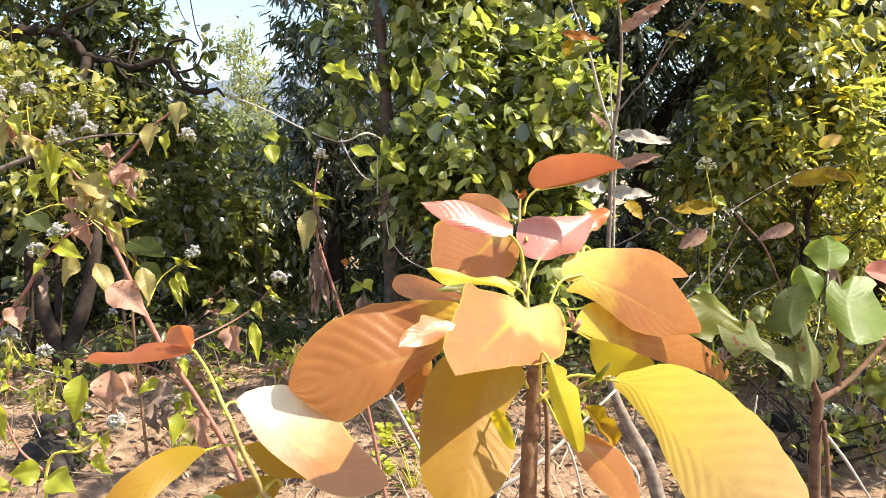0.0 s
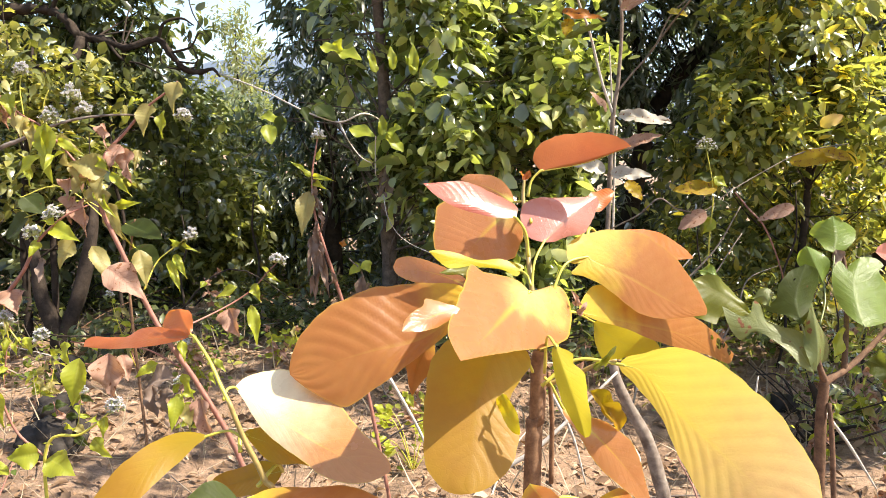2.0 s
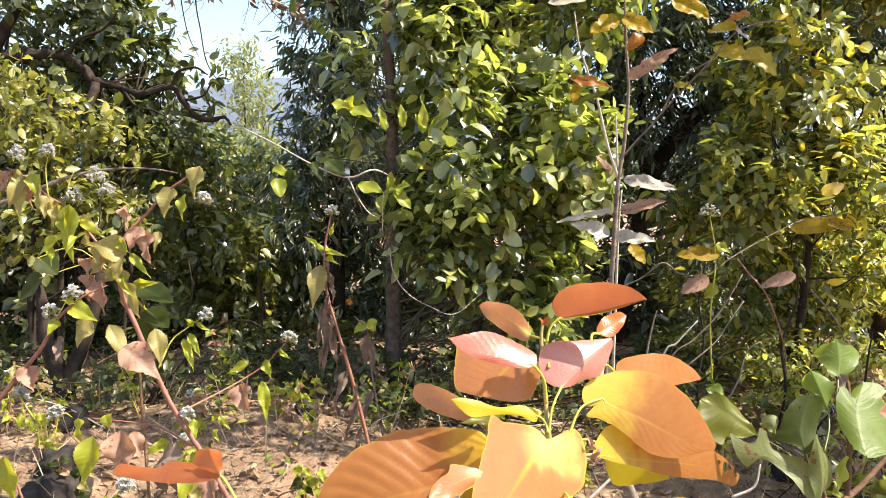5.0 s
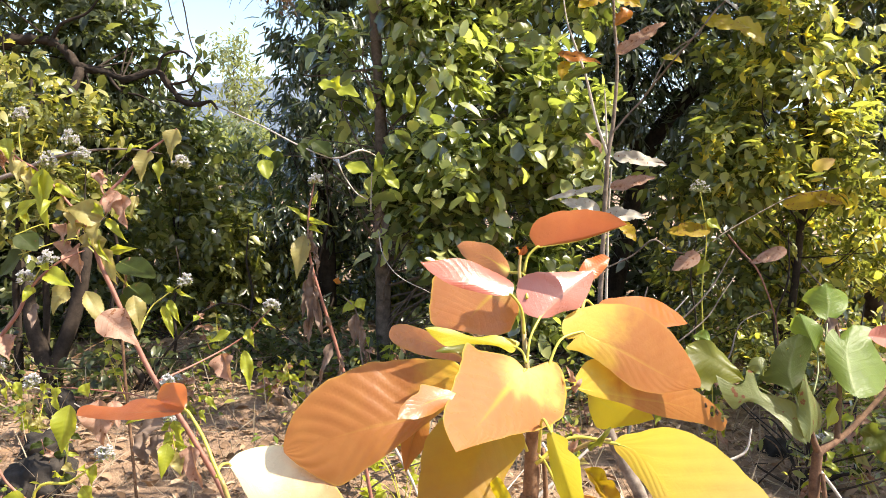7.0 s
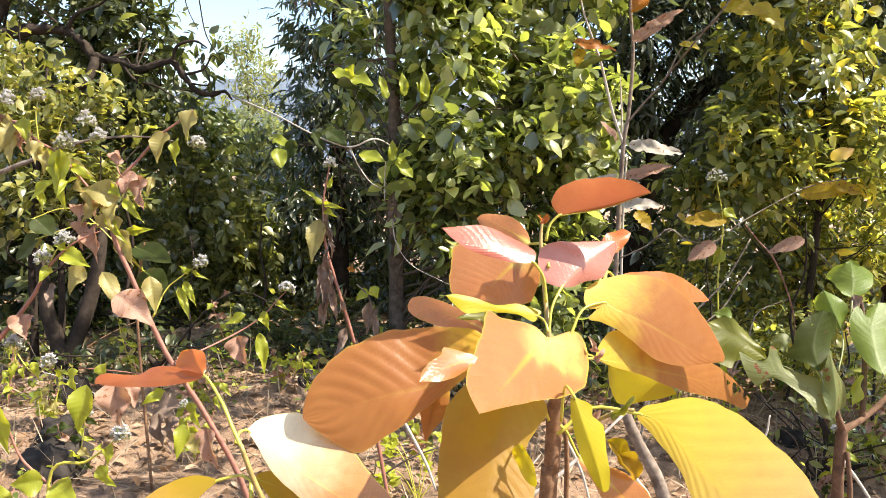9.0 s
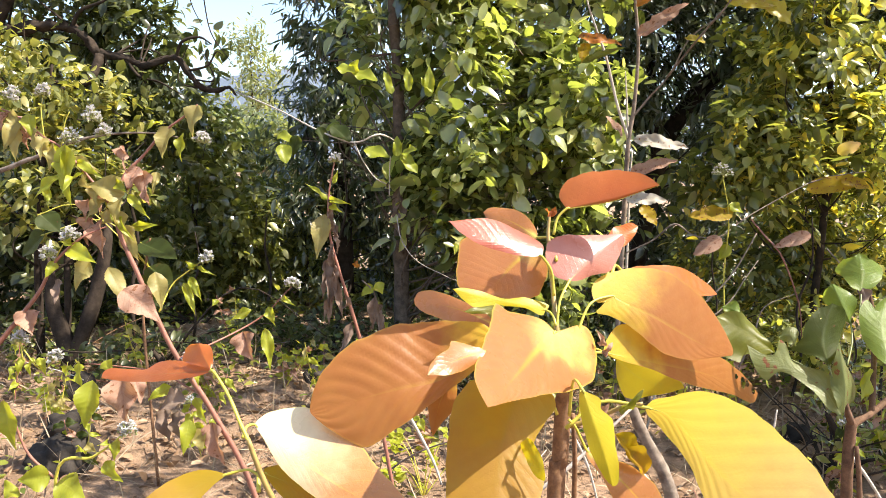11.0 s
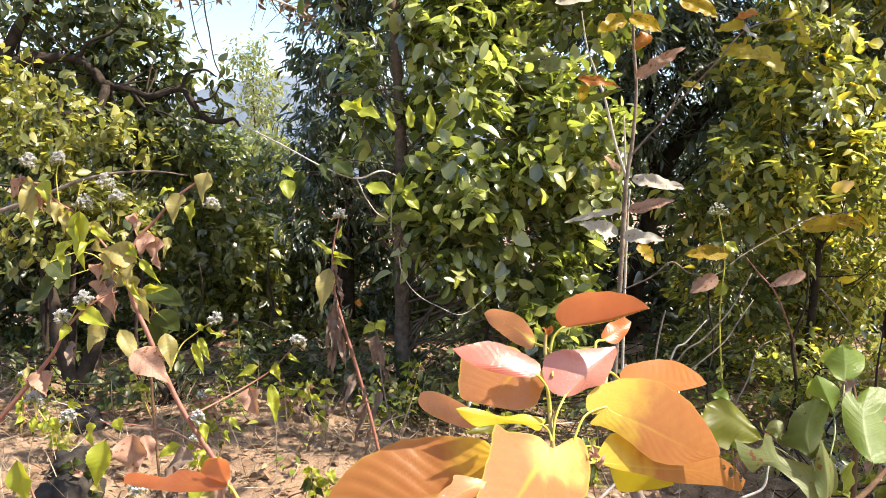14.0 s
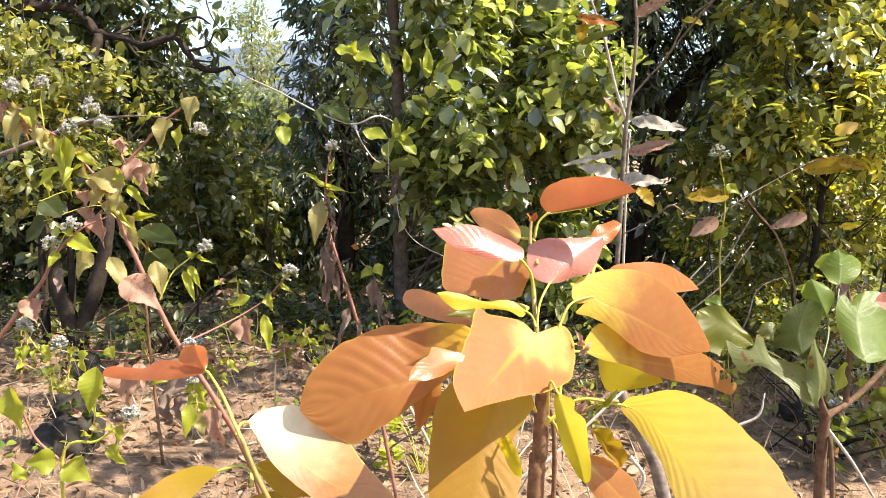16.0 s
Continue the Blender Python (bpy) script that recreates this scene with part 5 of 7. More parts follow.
leaf(main, RUST, "rust-red folded leaf at the top of the shoot", [(0.178, 1.275, 1.390), (0.246, 1.270, 1.404), (0.314, 1.265, 1.430)], (-0.25, 0.35, 0.9), (0.08, 0.9, 0.42),
     [(-0.046, 0.132), (-0.001, 0.233), (0.119, 0.327), (0.319, 0.372), (0.565, 0.343), (0.782, 0.241), (0.915, 0.123)],
     [(0.1, 0.14), (0.35, 0.26), (0.7, 0.19)], root=(0.159, 1.270, 1.350), seed=3, ripple=1.2)
leaf(main, REDGLOSS, "glossy pink-red leaf with raised veins", [(0.138, 1.225, 1.321), (0.082, 1.210, 1.338), (0.040, 1.190, 1.351), (0.001, 1.170, 1.373)], (0.09, 0.72, 0.69), (-0.2, -0.5, -0.84),
     [(-0.01, 0.137), (0.066, 0.199), (0.232, 0.242), (0.404, 0.26), (0.593, 0.256), (0.787, 0.158)],
     [(0.19, 0.059), (0.436, 0.071), (0.686, 0.06), (0.872, 0.04)], root=(0.159, 1.235, 1.261), seed=4, ripple=2.6)
# paler than copper: sunlight on this leaf is put into its colour
leaf(main, PALE, "soft orange hanging leaf with a brown midrib", [(0.129, 1.332, 1.318), (0.095, 1.316, 1.287), (0.063, 1.294, 1.250)], (-0.73, 0.37, 0.58), (0.74, -0.25, -0.62),
     [(-0.031, 0.33), (0.316, 0.756), (0.631, 0.894), (0.942, 0.718), (1.21, 0.474), (1.151, 0.247)],
     [(-0.054, 0.197), (0.016, 0.409), (0.284, 0.561), (0.514, 0.584), (0.778, 0.346)], root=(0.162, 1.235, 1.234), seed=5, ripple=0.7)
# paler than amber, so that its colour stands for direct sun
leaf(main, PALE, "orange leaf with a yellow rim behind the red one", [(0.149, 1.411, 1.332), (0.107, 1.455, 1.354), (0.056, 1.499, 1.367)], (0.49, 0.42, 0.77), (-0.46, -0.31, -0.83),
     [(0.088, 0.08), (0.252, 0.153), (0.494, 0.185), (0.735, 0.172), (0.94, 0.118)],
     [(0.038, 0.106), (0.404, 0.177), (0.791, 0.116)], root=(0.165, 1.270, 1.310), seed=6, ripple=0.7)
leaf(main, PINK, "pink young leaf in the light", [(0.184, 1.255, 1.281), (0.229, 1.290, 1.318), (0.279, 1.340, 1.348)], (-0.68, 0.35, 0.65), (0.51, 0.29, -0.81),
     [(-0.064, 0.144), (-0.033, 0.286), (0.054, 0.401), (0.196, 0.459), (0.34, 0.409), (0.546, 0.273), (0.781, 0.138)],
     [(0.146, 0.098), (0.341, 0.178), (0.511, 0.264), (0.661, 0.23), (0.836, 0.16), (0.987, 0.091)], root=(0.163, 1.215, 1.211), seed=16, ripple=0.7)
leaf(main, BRIGHT, "small yellow leaf in shade and sun", [(0.149, 1.235, 1.239), (0.092, 1.215, 1.253), (0.045, 1.200, 1.263), (0.009, 1.195, 1.273)], (0.11, 0.52, 0.85), (-0.14, -0.39, -0.91),
     [(-0.02, 0.068), (0.231, 0.089), (0.477, 0.025), (0.726, 0.061), (0.89, 0.05)],
     [(0.049, 0.065), (0.217, 0.027), (0.436, 0.046), (0.641, 0.104), (0.783, 0.114), (0.896, 0.066)], root=(0.162, 1.215, 1.220), seed=7, ripple=0.3)
leaf(main, OLIVELIME, "", [(0.082, 1.190, 1.246), (0.054, 1.180, 1.246), (0.025, 1.170, 1.245)], (-0.13, 0.45, 0.88), (0.1, -0.3, -0.95),
     [(-0.014, 0.104), (0.373, 0.113), (0.759, 0.081)],
     [(0.111, 0.21), (0.318, 0.204), (0.455, 0.086), (0.788, 0.061)], seed=71, ripple=0.2)
# pale material lightens the leaf in place of sun on it
leaf(main, PALE, "copper leaf partly in shade, lightened to look sunlit", [(0.092, 1.323, 1.189), (0.020, 1.367, 1.210), (-0.062, 1.433, 1.213)], (0.31, 0.35, 0.88), (-0.3, -0.28, -0.91),
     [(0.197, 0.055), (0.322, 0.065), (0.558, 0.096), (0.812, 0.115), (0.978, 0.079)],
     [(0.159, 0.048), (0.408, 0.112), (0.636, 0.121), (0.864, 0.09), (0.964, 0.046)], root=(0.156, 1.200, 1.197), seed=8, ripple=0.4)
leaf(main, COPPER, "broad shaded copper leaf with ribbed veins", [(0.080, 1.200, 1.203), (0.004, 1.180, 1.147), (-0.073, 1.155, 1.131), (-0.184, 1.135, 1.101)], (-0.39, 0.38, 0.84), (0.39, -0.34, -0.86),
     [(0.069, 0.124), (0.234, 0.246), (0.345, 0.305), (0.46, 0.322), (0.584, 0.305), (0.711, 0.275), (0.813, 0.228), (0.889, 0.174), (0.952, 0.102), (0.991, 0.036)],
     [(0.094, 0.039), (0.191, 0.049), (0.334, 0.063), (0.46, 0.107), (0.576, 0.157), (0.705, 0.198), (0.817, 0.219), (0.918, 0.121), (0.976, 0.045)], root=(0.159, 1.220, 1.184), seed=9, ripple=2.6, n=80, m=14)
leaf(main, PALE, "", [(0.055, 1.050, 1.219), (0.019, 1.020, 1.214), (-0.015, 0.990, 1.202)], (-0.42, 0.33, 0.84), (0.4, -0.27, -0.87),
     [(0.097, 0.084), (0.281, 0.187), (0.464, 0.252), (0.571, 0.177), (0.771, 0.157), (0.916, 0.087)],
     [(0.153, 0.084), (0.435, 0.155), (0.717, 0.124), (0.88, 0.052)], seed=10, ripple=0.5)
leaf(main, COPPER, "", [(0.017, 1.220, 1.140), (-0.005, 1.210, 1.100), (-0.014, 1.200, 1.050)], (-0.91, 0.3, 0.28), (0.9, 0.26, -0.35),
     [(0.189, 0.153), (0.447, 0.24), (0.686, 0.152), (0.885, 0.07)],
     [(0.269, 0.189), (0.55, 0.218), (0.807, 0.093)], root=(0.050, 1.200, 1.169), seed=24, ripple=0.4)
leaf(main, PALE, "heart-shaped pale copper leaf with yellow midrib", [(0.160, 1.200, 1.214), (0.125, 1.130, 1.200), (0.088, 1.040, 1.185), (0.056, 0.955, 1.177)], (-0.7, 0.27, 0.66), (0.68, -0.18, -0.71),
     [(-0.001, 0.098), (0.07, 0.174), (0.169, 0.248), (0.207, 0.326), (0.325, 0.291), (0.482, 0.248), (0.659, 0.203), (0.796, 0.166), (0.885, 0.128), (0.95, 0.069)],
     [(-0.118, 0.03), (-0.242, 0.061), (-0.311, 0.104), (-0.297, 0.174), (-0.218, 0.25), (-0.099, 0.302), (0.04, 0.319), (0.208, 0.283), (0.45, 0.189), (0.732, 0.081)], root=(0.165, 1.215, 1.163), seed=12, ripple=0.8, n=80, m=14)
leaf(main, COPPER, "large copper leaf arching sideways", [(0.257, 1.300, 1.253), (0.328, 1.310, 1.220), (0.415, 1.350, 1.171), (0.489, 1.400, 1.140)], (0.29, 0.47, 0.83), (-0.29, -0.47, -0.83),
     [(-0.062, -0.073), (-0.109, -0.051), (-0.12, 0.014), (-0.084, 0.084), (0.004, 0.164), (0.133, 0.248), (0.283, 0.294), (0.469, 0.305), (0.632, 0.278), (0.79, 0.21), (0.914, 0.122), (0.999, 0.043)],
     [(-0.04, 0.085), (-0.054, 0.128), (0.035, 0.112), (0.152, 0.11), (0.323, 0.149), (0.463, 0.159), (0.623, 0.12), (0.806, 0.058)], root=(0.199, 1.250, 1.203), seed=13, ripple=1.0, n=80, m=14)
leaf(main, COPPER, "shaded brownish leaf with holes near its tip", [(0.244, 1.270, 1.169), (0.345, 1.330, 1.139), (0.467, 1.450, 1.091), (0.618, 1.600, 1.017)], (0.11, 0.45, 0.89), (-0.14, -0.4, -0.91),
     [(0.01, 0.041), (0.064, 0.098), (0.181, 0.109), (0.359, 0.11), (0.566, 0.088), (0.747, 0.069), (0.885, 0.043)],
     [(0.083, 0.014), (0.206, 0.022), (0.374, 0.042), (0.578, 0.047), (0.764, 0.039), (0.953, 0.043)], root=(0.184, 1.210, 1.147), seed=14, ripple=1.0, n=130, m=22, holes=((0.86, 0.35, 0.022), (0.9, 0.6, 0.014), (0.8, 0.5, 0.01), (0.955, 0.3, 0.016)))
leaf(main, BRIGHT, "yellow leaf half in shade", [(0.316, 1.520, 1.097), (0.358, 1.470, 1.072), (0.418, 1.420, 1.074)], (0.4, 0.32, 0.86), (-0.4, -0.32, -0.86),
     [(0.139, 0.117), (0.423, 0.225), (0.724, 0.165), (0.914, 0.073)],
     [(0.085, 0.158), (0.247, 0.274), (0.393, 0.291), (0.618, 0.164), (0.854, 0.076)], root=(0.203, 1.210, 1.089), seed=22, ripple=0.3)
leaf(main, YELLOW, "very large arching yellow leaf", [(0.295, 1.200, 1.106), (0.329, 1.170, 1.101), (0.362, 1.110, 1.063), (0.397, 1.040, 1.035), (0.428, 0.970, 1.011), (0.457, 0.920, 0.984)], (0.72, 0.34, 0.61), (-0.71, -0.23, -0.67),
     [(0.002, 0.055), (0.052, 0.094), (0.084, 0.13), (0.175, 0.2), (0.297, 0.266), (0.448, 0.286), (0.605, 0.28), (0.748, 0.246), (0.859, 0.206), (0.92, 0.169), (0.978, 0.106)],
     [(0.051, 0.04), (0.137, 0.068), (0.234, 0.065), (0.321, 0.07), (0.408, 0.097), (0.482, 0.122), (0.561, 0.144), (0.645, 0.165), (0.739, 0.19), (0.849, 0.173), (0.945, 0.106)], root=(0.181, 1.200, 1.070), seed=20, ripple=1.5, n=90, m=16, stalk=0.0026)
leaf(main, BRIGHT, "narrow bright yellow hanging leaf", [(0.180, 1.060, 1.170), (0.194, 1.040, 1.130), (0.209, 1.030, 1.088), (0.217, 1.025, 1.059)], (-0.91, 0.23, -0.35), (0.91, 0.32, 0.25),
     [(0.048, 0.055), (0.287, 0.112), (0.483, 0.124), (0.672, 0.116), (0.893, 0.065)],
     [(0.139, 0.147), (0.241, 0.129), (0.397, 0.219), (0.631, 0.154), (0.861, 0.108), (0.992, 0.064)], root=(0.181, 1.170, 1.100), seed=19, ripple=0.3)
leaf(main, AMBER, "hanging amber leaf glowing yellow in the sun", [(0.120, 1.150, 1.157), (0.096, 1.130, 1.115), (0.080, 1.090, 1.061), (0.073, 1.030, 0.978)], (-0.98, 0.06, 0.2), (0.96, 0.1, -0.26),
     [(0.029, 0.179), (0.087, 0.306), (0.19, 0.349), (0.348, 0.346), (0.568, 0.32), (0.776, 0.304), (0.907, 0.271), (1.002, 0.18), (1.02, 0.087)],
     [(0.02, 0.109), (0.091, 0.218), (0.166, 0.247), (0.299, 0.208), (0.4, 0.195), (0.499, 0.248), (0.595, 0.284), (0.728, 0.266), (0.845, 0.199), (0.946, 0.101)], root=(0.165, 1.180, 1.097), seed=18, ripple=0.7, n=80, m=14)
leaf(main, BRIGHT, "curled yellow margin of the hanging leaf", [(0.114, 1.085, 1.095), (0.127, 1.075, 1.071), (0.137, 1.065, 1.045)], (-0.78, 0.44, -0.45), (0.81, -0.37, 0.45),
     [(0.12, 0.263), (0.433, 0.277), (0.878, 0.154)],
     [(0.094, 0.104), (0.55, 0.109), (0.889, 0.076)], seed=73, ripple=0.1, n=24, m=4)
leaf(main, PALE, "pale leaf hanging low with a shaded half", [(0.214, 1.210, 1.036), (0.273, 1.220, 0.983), (0.324, 1.240, 0.924), (0.374, 1.260, 0.853)], (0.63, 0.44, 0.64), (-0.6, -0.51, -0.62),
     [(0.093, 0.018), (0.192, 0.065), (0.289, 0.11), (0.441, 0.138), (0.573, 0.141), (0.718, 0.102), (0.87, 0.048)],
     [(0.047, 0.036), (0.175, 0.064), (0.364, 0.116), (0.557, 0.122), (0.799, 0.078)], root=(0.185, 1.200, 1.083), seed=23, ripple=0.6)
leaf(main, COPPER, "", [(0.162, 1.150, 0.938), (0.176, 1.120, 0.932), (0.202, 1.100, 0.906)], (-0.67, 0.09, -0.73), (0.76, 0.32, 0.57),
     [(0.043, 0.219), (0.354, 0.467), (0.77, 0.461)],
     [(0.366, 0.208), (0.719, 0.259), (0.957, 0.183)], seed=25, ripple=0.5)
blade(main, (0.315, 1.450, 1.259), (0.541, 1.650, 1.206), (0.433, 1.600, 1.265), (0.410, 1.520, 1.221), RUST, "", root=(0.262, 1.330, 1.262), seed=15, **B)
blade(main, (0.298, 1.550, 1.313), (0.362, 1.600, 1.343), (0.328, 1.600, 1.346), (0.335, 1.560, 1.313), RUST, "", root=(0.262, 1.330, 1.262), seed=17, ripple=1.6, **B)
blade(main, (0.268, 1.220, 0.876), (0.360, 1.150, 0.892), (0.323, 1.250, 0.882), (0.296, 1.120, 0.884), COPPER, "", root=(0.190, 1.200, 0.865), seed=26, **B)

for base, tip, w, mat, what in (
    ((0.236, 1.250, 1.184), (0.234, 1.245, 1.206), 0.011, DRYLEAF, "withered stipule"), ((0.239, 1.250, 1.172), (0.252, 1.244, 1.188), 0.010, DRYLEAF, "withered stipule"),
    ((0.252, 1.170, 1.107), (0.278, 1.150, 1.140), 0.012, OLIVELIME, "pointed olive bud"), ((0.229, 1.210, 1.088), (0.244, 1.198, 1.108), 0.008, DRYLEAF, "withered stipule"), ((0.274, 1.220, 1.036), (0.318, 1.240, 0.988), 0.035, AMBER, "small curled amber leaf"), ((0.256, 1.210, 1.061), (0.299, 1.230, 1.015), 0.03, SPOTTED, "")):
    flat_blade(main, base, tip, w, mat, what, face=(0.3, -0.8, 0.4), fold=0.9, seed=int(abs(base[0] * 911 + base[2] * 37)), n=16, m=4, stalk=0.0012, crumple=0.006, grain=50.0, curl=0.01)

# ---- the low copper sapling beside it ----
low = thing("low_copper_sapling", (*(-0.203, 1.100, 0.887)[:2], 0.0), "low sapling with copper, red and amber leaves, one painted with glare", "sapling")
limb("stem", [(*(-0.177, 1.120, 0.483), 0.007), (*(-0.195, 1.100, 0.896), 0.0046), (*(-0.215, 1.100, 0.962), 0.0042), (*(-0.242, 1.100, 1.020), 0.0038), (*(-0.262, 1.100, 1.073), 0.0032)], GREENWOOD, low, "brown bent stem")
limb("shoot", [(*(-0.261, 1.100, 1.070), 0.0031), (*(-0.278, 1.115, 1.092), 0.0028), (*(-0.294, 1.130, 1.115), 0.0026), (*(-0.311, 1.145, 1.133), 0.0023), (*(-0.327, 1.156, 1.149), 0.002)], SHOOT, low, "yellow-green young shoot")
leaf(low, RUST, "red leaf lying flat at the end of the shoot", [(-0.329, 1.156, 1.150), (-0.403, 1.190, 1.134), (-0.473, 1.230, 1.117), (-0.541, 1.260, 1.102)], (0.1, 0.79, 0.6), (-0.06, -0.7, -0.71),
     [(0.073, 0.044), (0.235, 0.081), (0.405, 0.105), (0.538, 0.095), (0.628, 0.051), (0.781, 0.064), (0.948, 0.082), (1.014, 0.056)],
     [(0.089, 0.024), (0.225, 0.039), (0.427, 0.051), (0.663, 0.045), (0.835, 0.027)], root=(-0.326, 1.155, 1.140), seed=31, ripple=0.5)
leaf(low, RUST, "upright rounded rust-red leaf", [(-0.332, 1.156, 1.152), (-0.346, 1.170, 1.166), (-0.359, 1.185, 1.182)], (-0.78, 0.19, -0.6), (0.85, 0.28, 0.45),
     [(0.273, 0.22), (0.631, 0.575), (0.924, 0.808), (1.094, 0.637), (1.15, 0.336)],
     [(0.22, 0.173), (0.527, 0.286), (0.826, 0.238)], seed=38, ripple=0.9)
leaf(low, GLAREWHITE, "glossy copper leaf with sun glare painted white over its base", [(-0.268, 1.150, 1.076), (-0.189, 1.110, 1.040), (-0.112, 1.080, 1.009), (-0.033, 1.060, 0.993)], (0.42, 0.6, 0.68), (-0.43, -0.46, -0.78),
     [(0.012, 0.067), (0.051, 0.129), (0.13, 0.197), (0.222, 0.253), (0.328, 0.274), (0.456, 0.261), (0.589, 0.229), (0.735, 0.169), (0.866, 0.104), (0.964, 0.047)],
     [(0.096, 0.028), (0.181, 0.061), (0.297, 0.094), (0.429, 0.103), (0.582, 0.111), (0.678, 0.126), (0.805, 0.121), (0.923, 0.079)], root=(-0.275, 1.120, 1.067), seed=32, ripple=0.5, n=80, m=14)
leaf(low, AMBER, "long amber leaf", [(-0.291, 1.100, 1.022), (-0.332, 1.080, 1.008), (-0.372, 1.040, 0.982), (-0.412, 0.990, 0.927)], (-0.69, 0.43, 0.59), (0.69, -0.43, -0.59),
     [(0.049, 0.06), (0.107, 0.102), (0.215, 0.131), (0.339, 0.141), (0.475, 0.141), (0.616, 0.152), (0.777, 0.155), (0.91, 0.139)],
     [(0.113, 0.04), (0.249, 0.091), (0.352, 0.102), (0.474, 0.122), (0.603, 0.125), (0.782, 0.11)], root=(-0.238, 1.100, 1.014), seed=33, ripple=0.6)
# darker green than lime puts this leaf's shade into its colour
blade(low, (-0.237, 1.060, 0.944), (-0.315, 0.980, 0.953), (-0.283, 1.060, 0.970), (-0.269, 0.980, 0.934), GREEN, "green leaf darkened as if shaded", root=(-0.213, 1.100, 0.916), seed=34, **B)
blade(low, (-0.235, 1.050, 0.939), (-0.021, 1.020, 0.949), (-0.128, 1.080, 0.963), (-0.107, 0.960, 0.925), COPPER, "", root=(-0.209, 1.100, 0.899), seed=35, **B)
blade(low, (-0.250, 1.140, 1.008), (-0.149, 1.200, 0.943), (-0.215, 1.220, 0.980), (-0.192, 1.120, 0.975), AMBER, "", root=(-0.247, 1.100, 0.999), seed=36, **B)
blade(low, (-0.207, 1.180, 0.937), (-0.328, 1.200, 0.894), (-0.273, 1.200, 0.936), (-0.251, 1.150, 0.909), AMBER, "", root=(-0.224, 1.100, 0.949), seed=37, **B)

# ---- the green sapling ----
gs = thing("green_sapling", (*(0.761, 1.520, 0.881)[:2], 0.0), "green sapling with insect-eaten olive leaves", "sapling")
limb("stem", [(*(0.804, 1.520, 0.245), 0.013), (*(0.766, 1.520, 0.852), 0.0105), (*(0.764, 1.520, 0.962), 0.010), (*(0.768, 1.520, 0.989), 0.009), (*(0.811, 1.540, 1.004), 0.006), (*(0.862, 1.570, 1.030), 0.0058), (*(0.918, 1.600, 1.071), 0.005), (*(0.971, 1.620, 1.114), 0.005)], BROWNSTEM, gs, sides=12)
limb("shoot", [(*(0.767, 1.520, 0.983), 0.008), (*(0.751, 1.510, 1.011), 0.006), (*(0.741, 1.510, 1.040), 0.004)], BROWNSTEM, gs)
limb("thin_stem", [(*(0.829, 1.500, 0.384), 0.005), (*(0.782, 1.500, 0.842), 0.005), (*(0.772, 1.510, 0.948), 0.004)], BROWNSTEM, gs)
limb("shoot", [(*(0.811, 1.540, 1.004), 0.006), (*(0.838, 1.600, 1.102), 0.005), (*(0.860, 1.660, 1.183), 0.004), (*(0.857, 1.680, 1.226), 0.003)], BROWNSTEM, gs)
leaf(gs, OLIVE, "pale grey-green leaf with a ragged margin", [(0.715, 1.465, 1.021), (0.689, 1.500, 1.067), (0.629, 1.520, 1.095), (0.563, 1.530, 1.130)], (0.6, 0.4, 0.7), (-0.6, -0.36, -0.71),
     [(0.094, 0.09), (0.293, 0.136), (0.47, 0.102), (0.588, 0.093), (0.698, 0.197), (0.792, 0.198), (0.757, 0.048), (0.866, -0.009)],
     [(0.175, 0.094), (0.371, 0.094), (0.555, 0.046), (0.655, 0.085), (0.68, 0.182), (0.799, 0.164), (0.918, 0.091)], nerve=OLIVERIB, stalk=0.0015, wave=0.4, seed=41, ripple=1.2)
leaf(gs, OLIVE, "", [(0.656, 1.535, 1.130), (0.650, 1.550, 1.147), (0.634, 1.560, 1.143)], (0.58, 0.28, 0.77), (-0.45, 0.13, -0.89),
     [(0.167, 0.324), (0.432, 0.483), (0.879, 0.352)],
     [(0.382, 0.276), (0.727, 0.318)], nerve=OLIVERIB, stalk=0.0015, wave=0.4, seed=43, ripple=0.8)
leaf(gs, GREEN, "curled olive leaf with dry holes, darkened as if shaded", [(0.704, 1.500, 1.100), (0.703, 1.530, 1.151), (0.729, 1.560, 1.210)], (-0.93, 0.36, 0.02), (0.86, 0.44, -0.24),
     [(0.138, 0.168), (0.233, 0.432), (0.401, 0.278), (0.615, 0.254), (0.868, 0.162)],
     [(0.22, 0.172), (0.489, 0.437), (0.72, 0.499), (0.896, 0.344)], root=(0.729, 1.490, 1.017), nerve=OLIVERIB, stalk=0.0015, wave=0.4, seed=44, ripple=1.2, holes=((0.72, 0.35, 0.02),))
leaf(gs, OLIVE, "upright folded olive leaf", [(0.723, 1.470, 1.022), (0.726, 1.480, 1.074), (0.717, 1.500, 1.145)], (-0.96, 0.26, -0.11), (0.56, 0.82, -0.08),
     [(0.069, 0.08), (0.381, 0.186), (0.674, 0.131), (0.908, 0.04)],
     [(0.089, 0.872), (0.312, 0.943), (0.634, 0.75), (0.87, 0.476)], nerve=OLIVERIB, stalk=0.0015, wave=0.4, seed=42, ripple=1.2)
leaf(gs, LIME, "", [(0.779, 1.520, 1.031), (0.789, 1.530, 1.060), (0.804, 1.540, 1.090)], (-0.93, 0.22, 0.31), (0.86, 0.32, -0.39),
     [(0.306, 0.099), (0.655, 0.119), (0.922, 0.102)],
     [(0.227, 0.168), (0.534, 0.246), (0.874, 0.165)], nerve=OLIVERIB, stalk=0.0015, wave=0.4, seed=48, ripple=0.2)
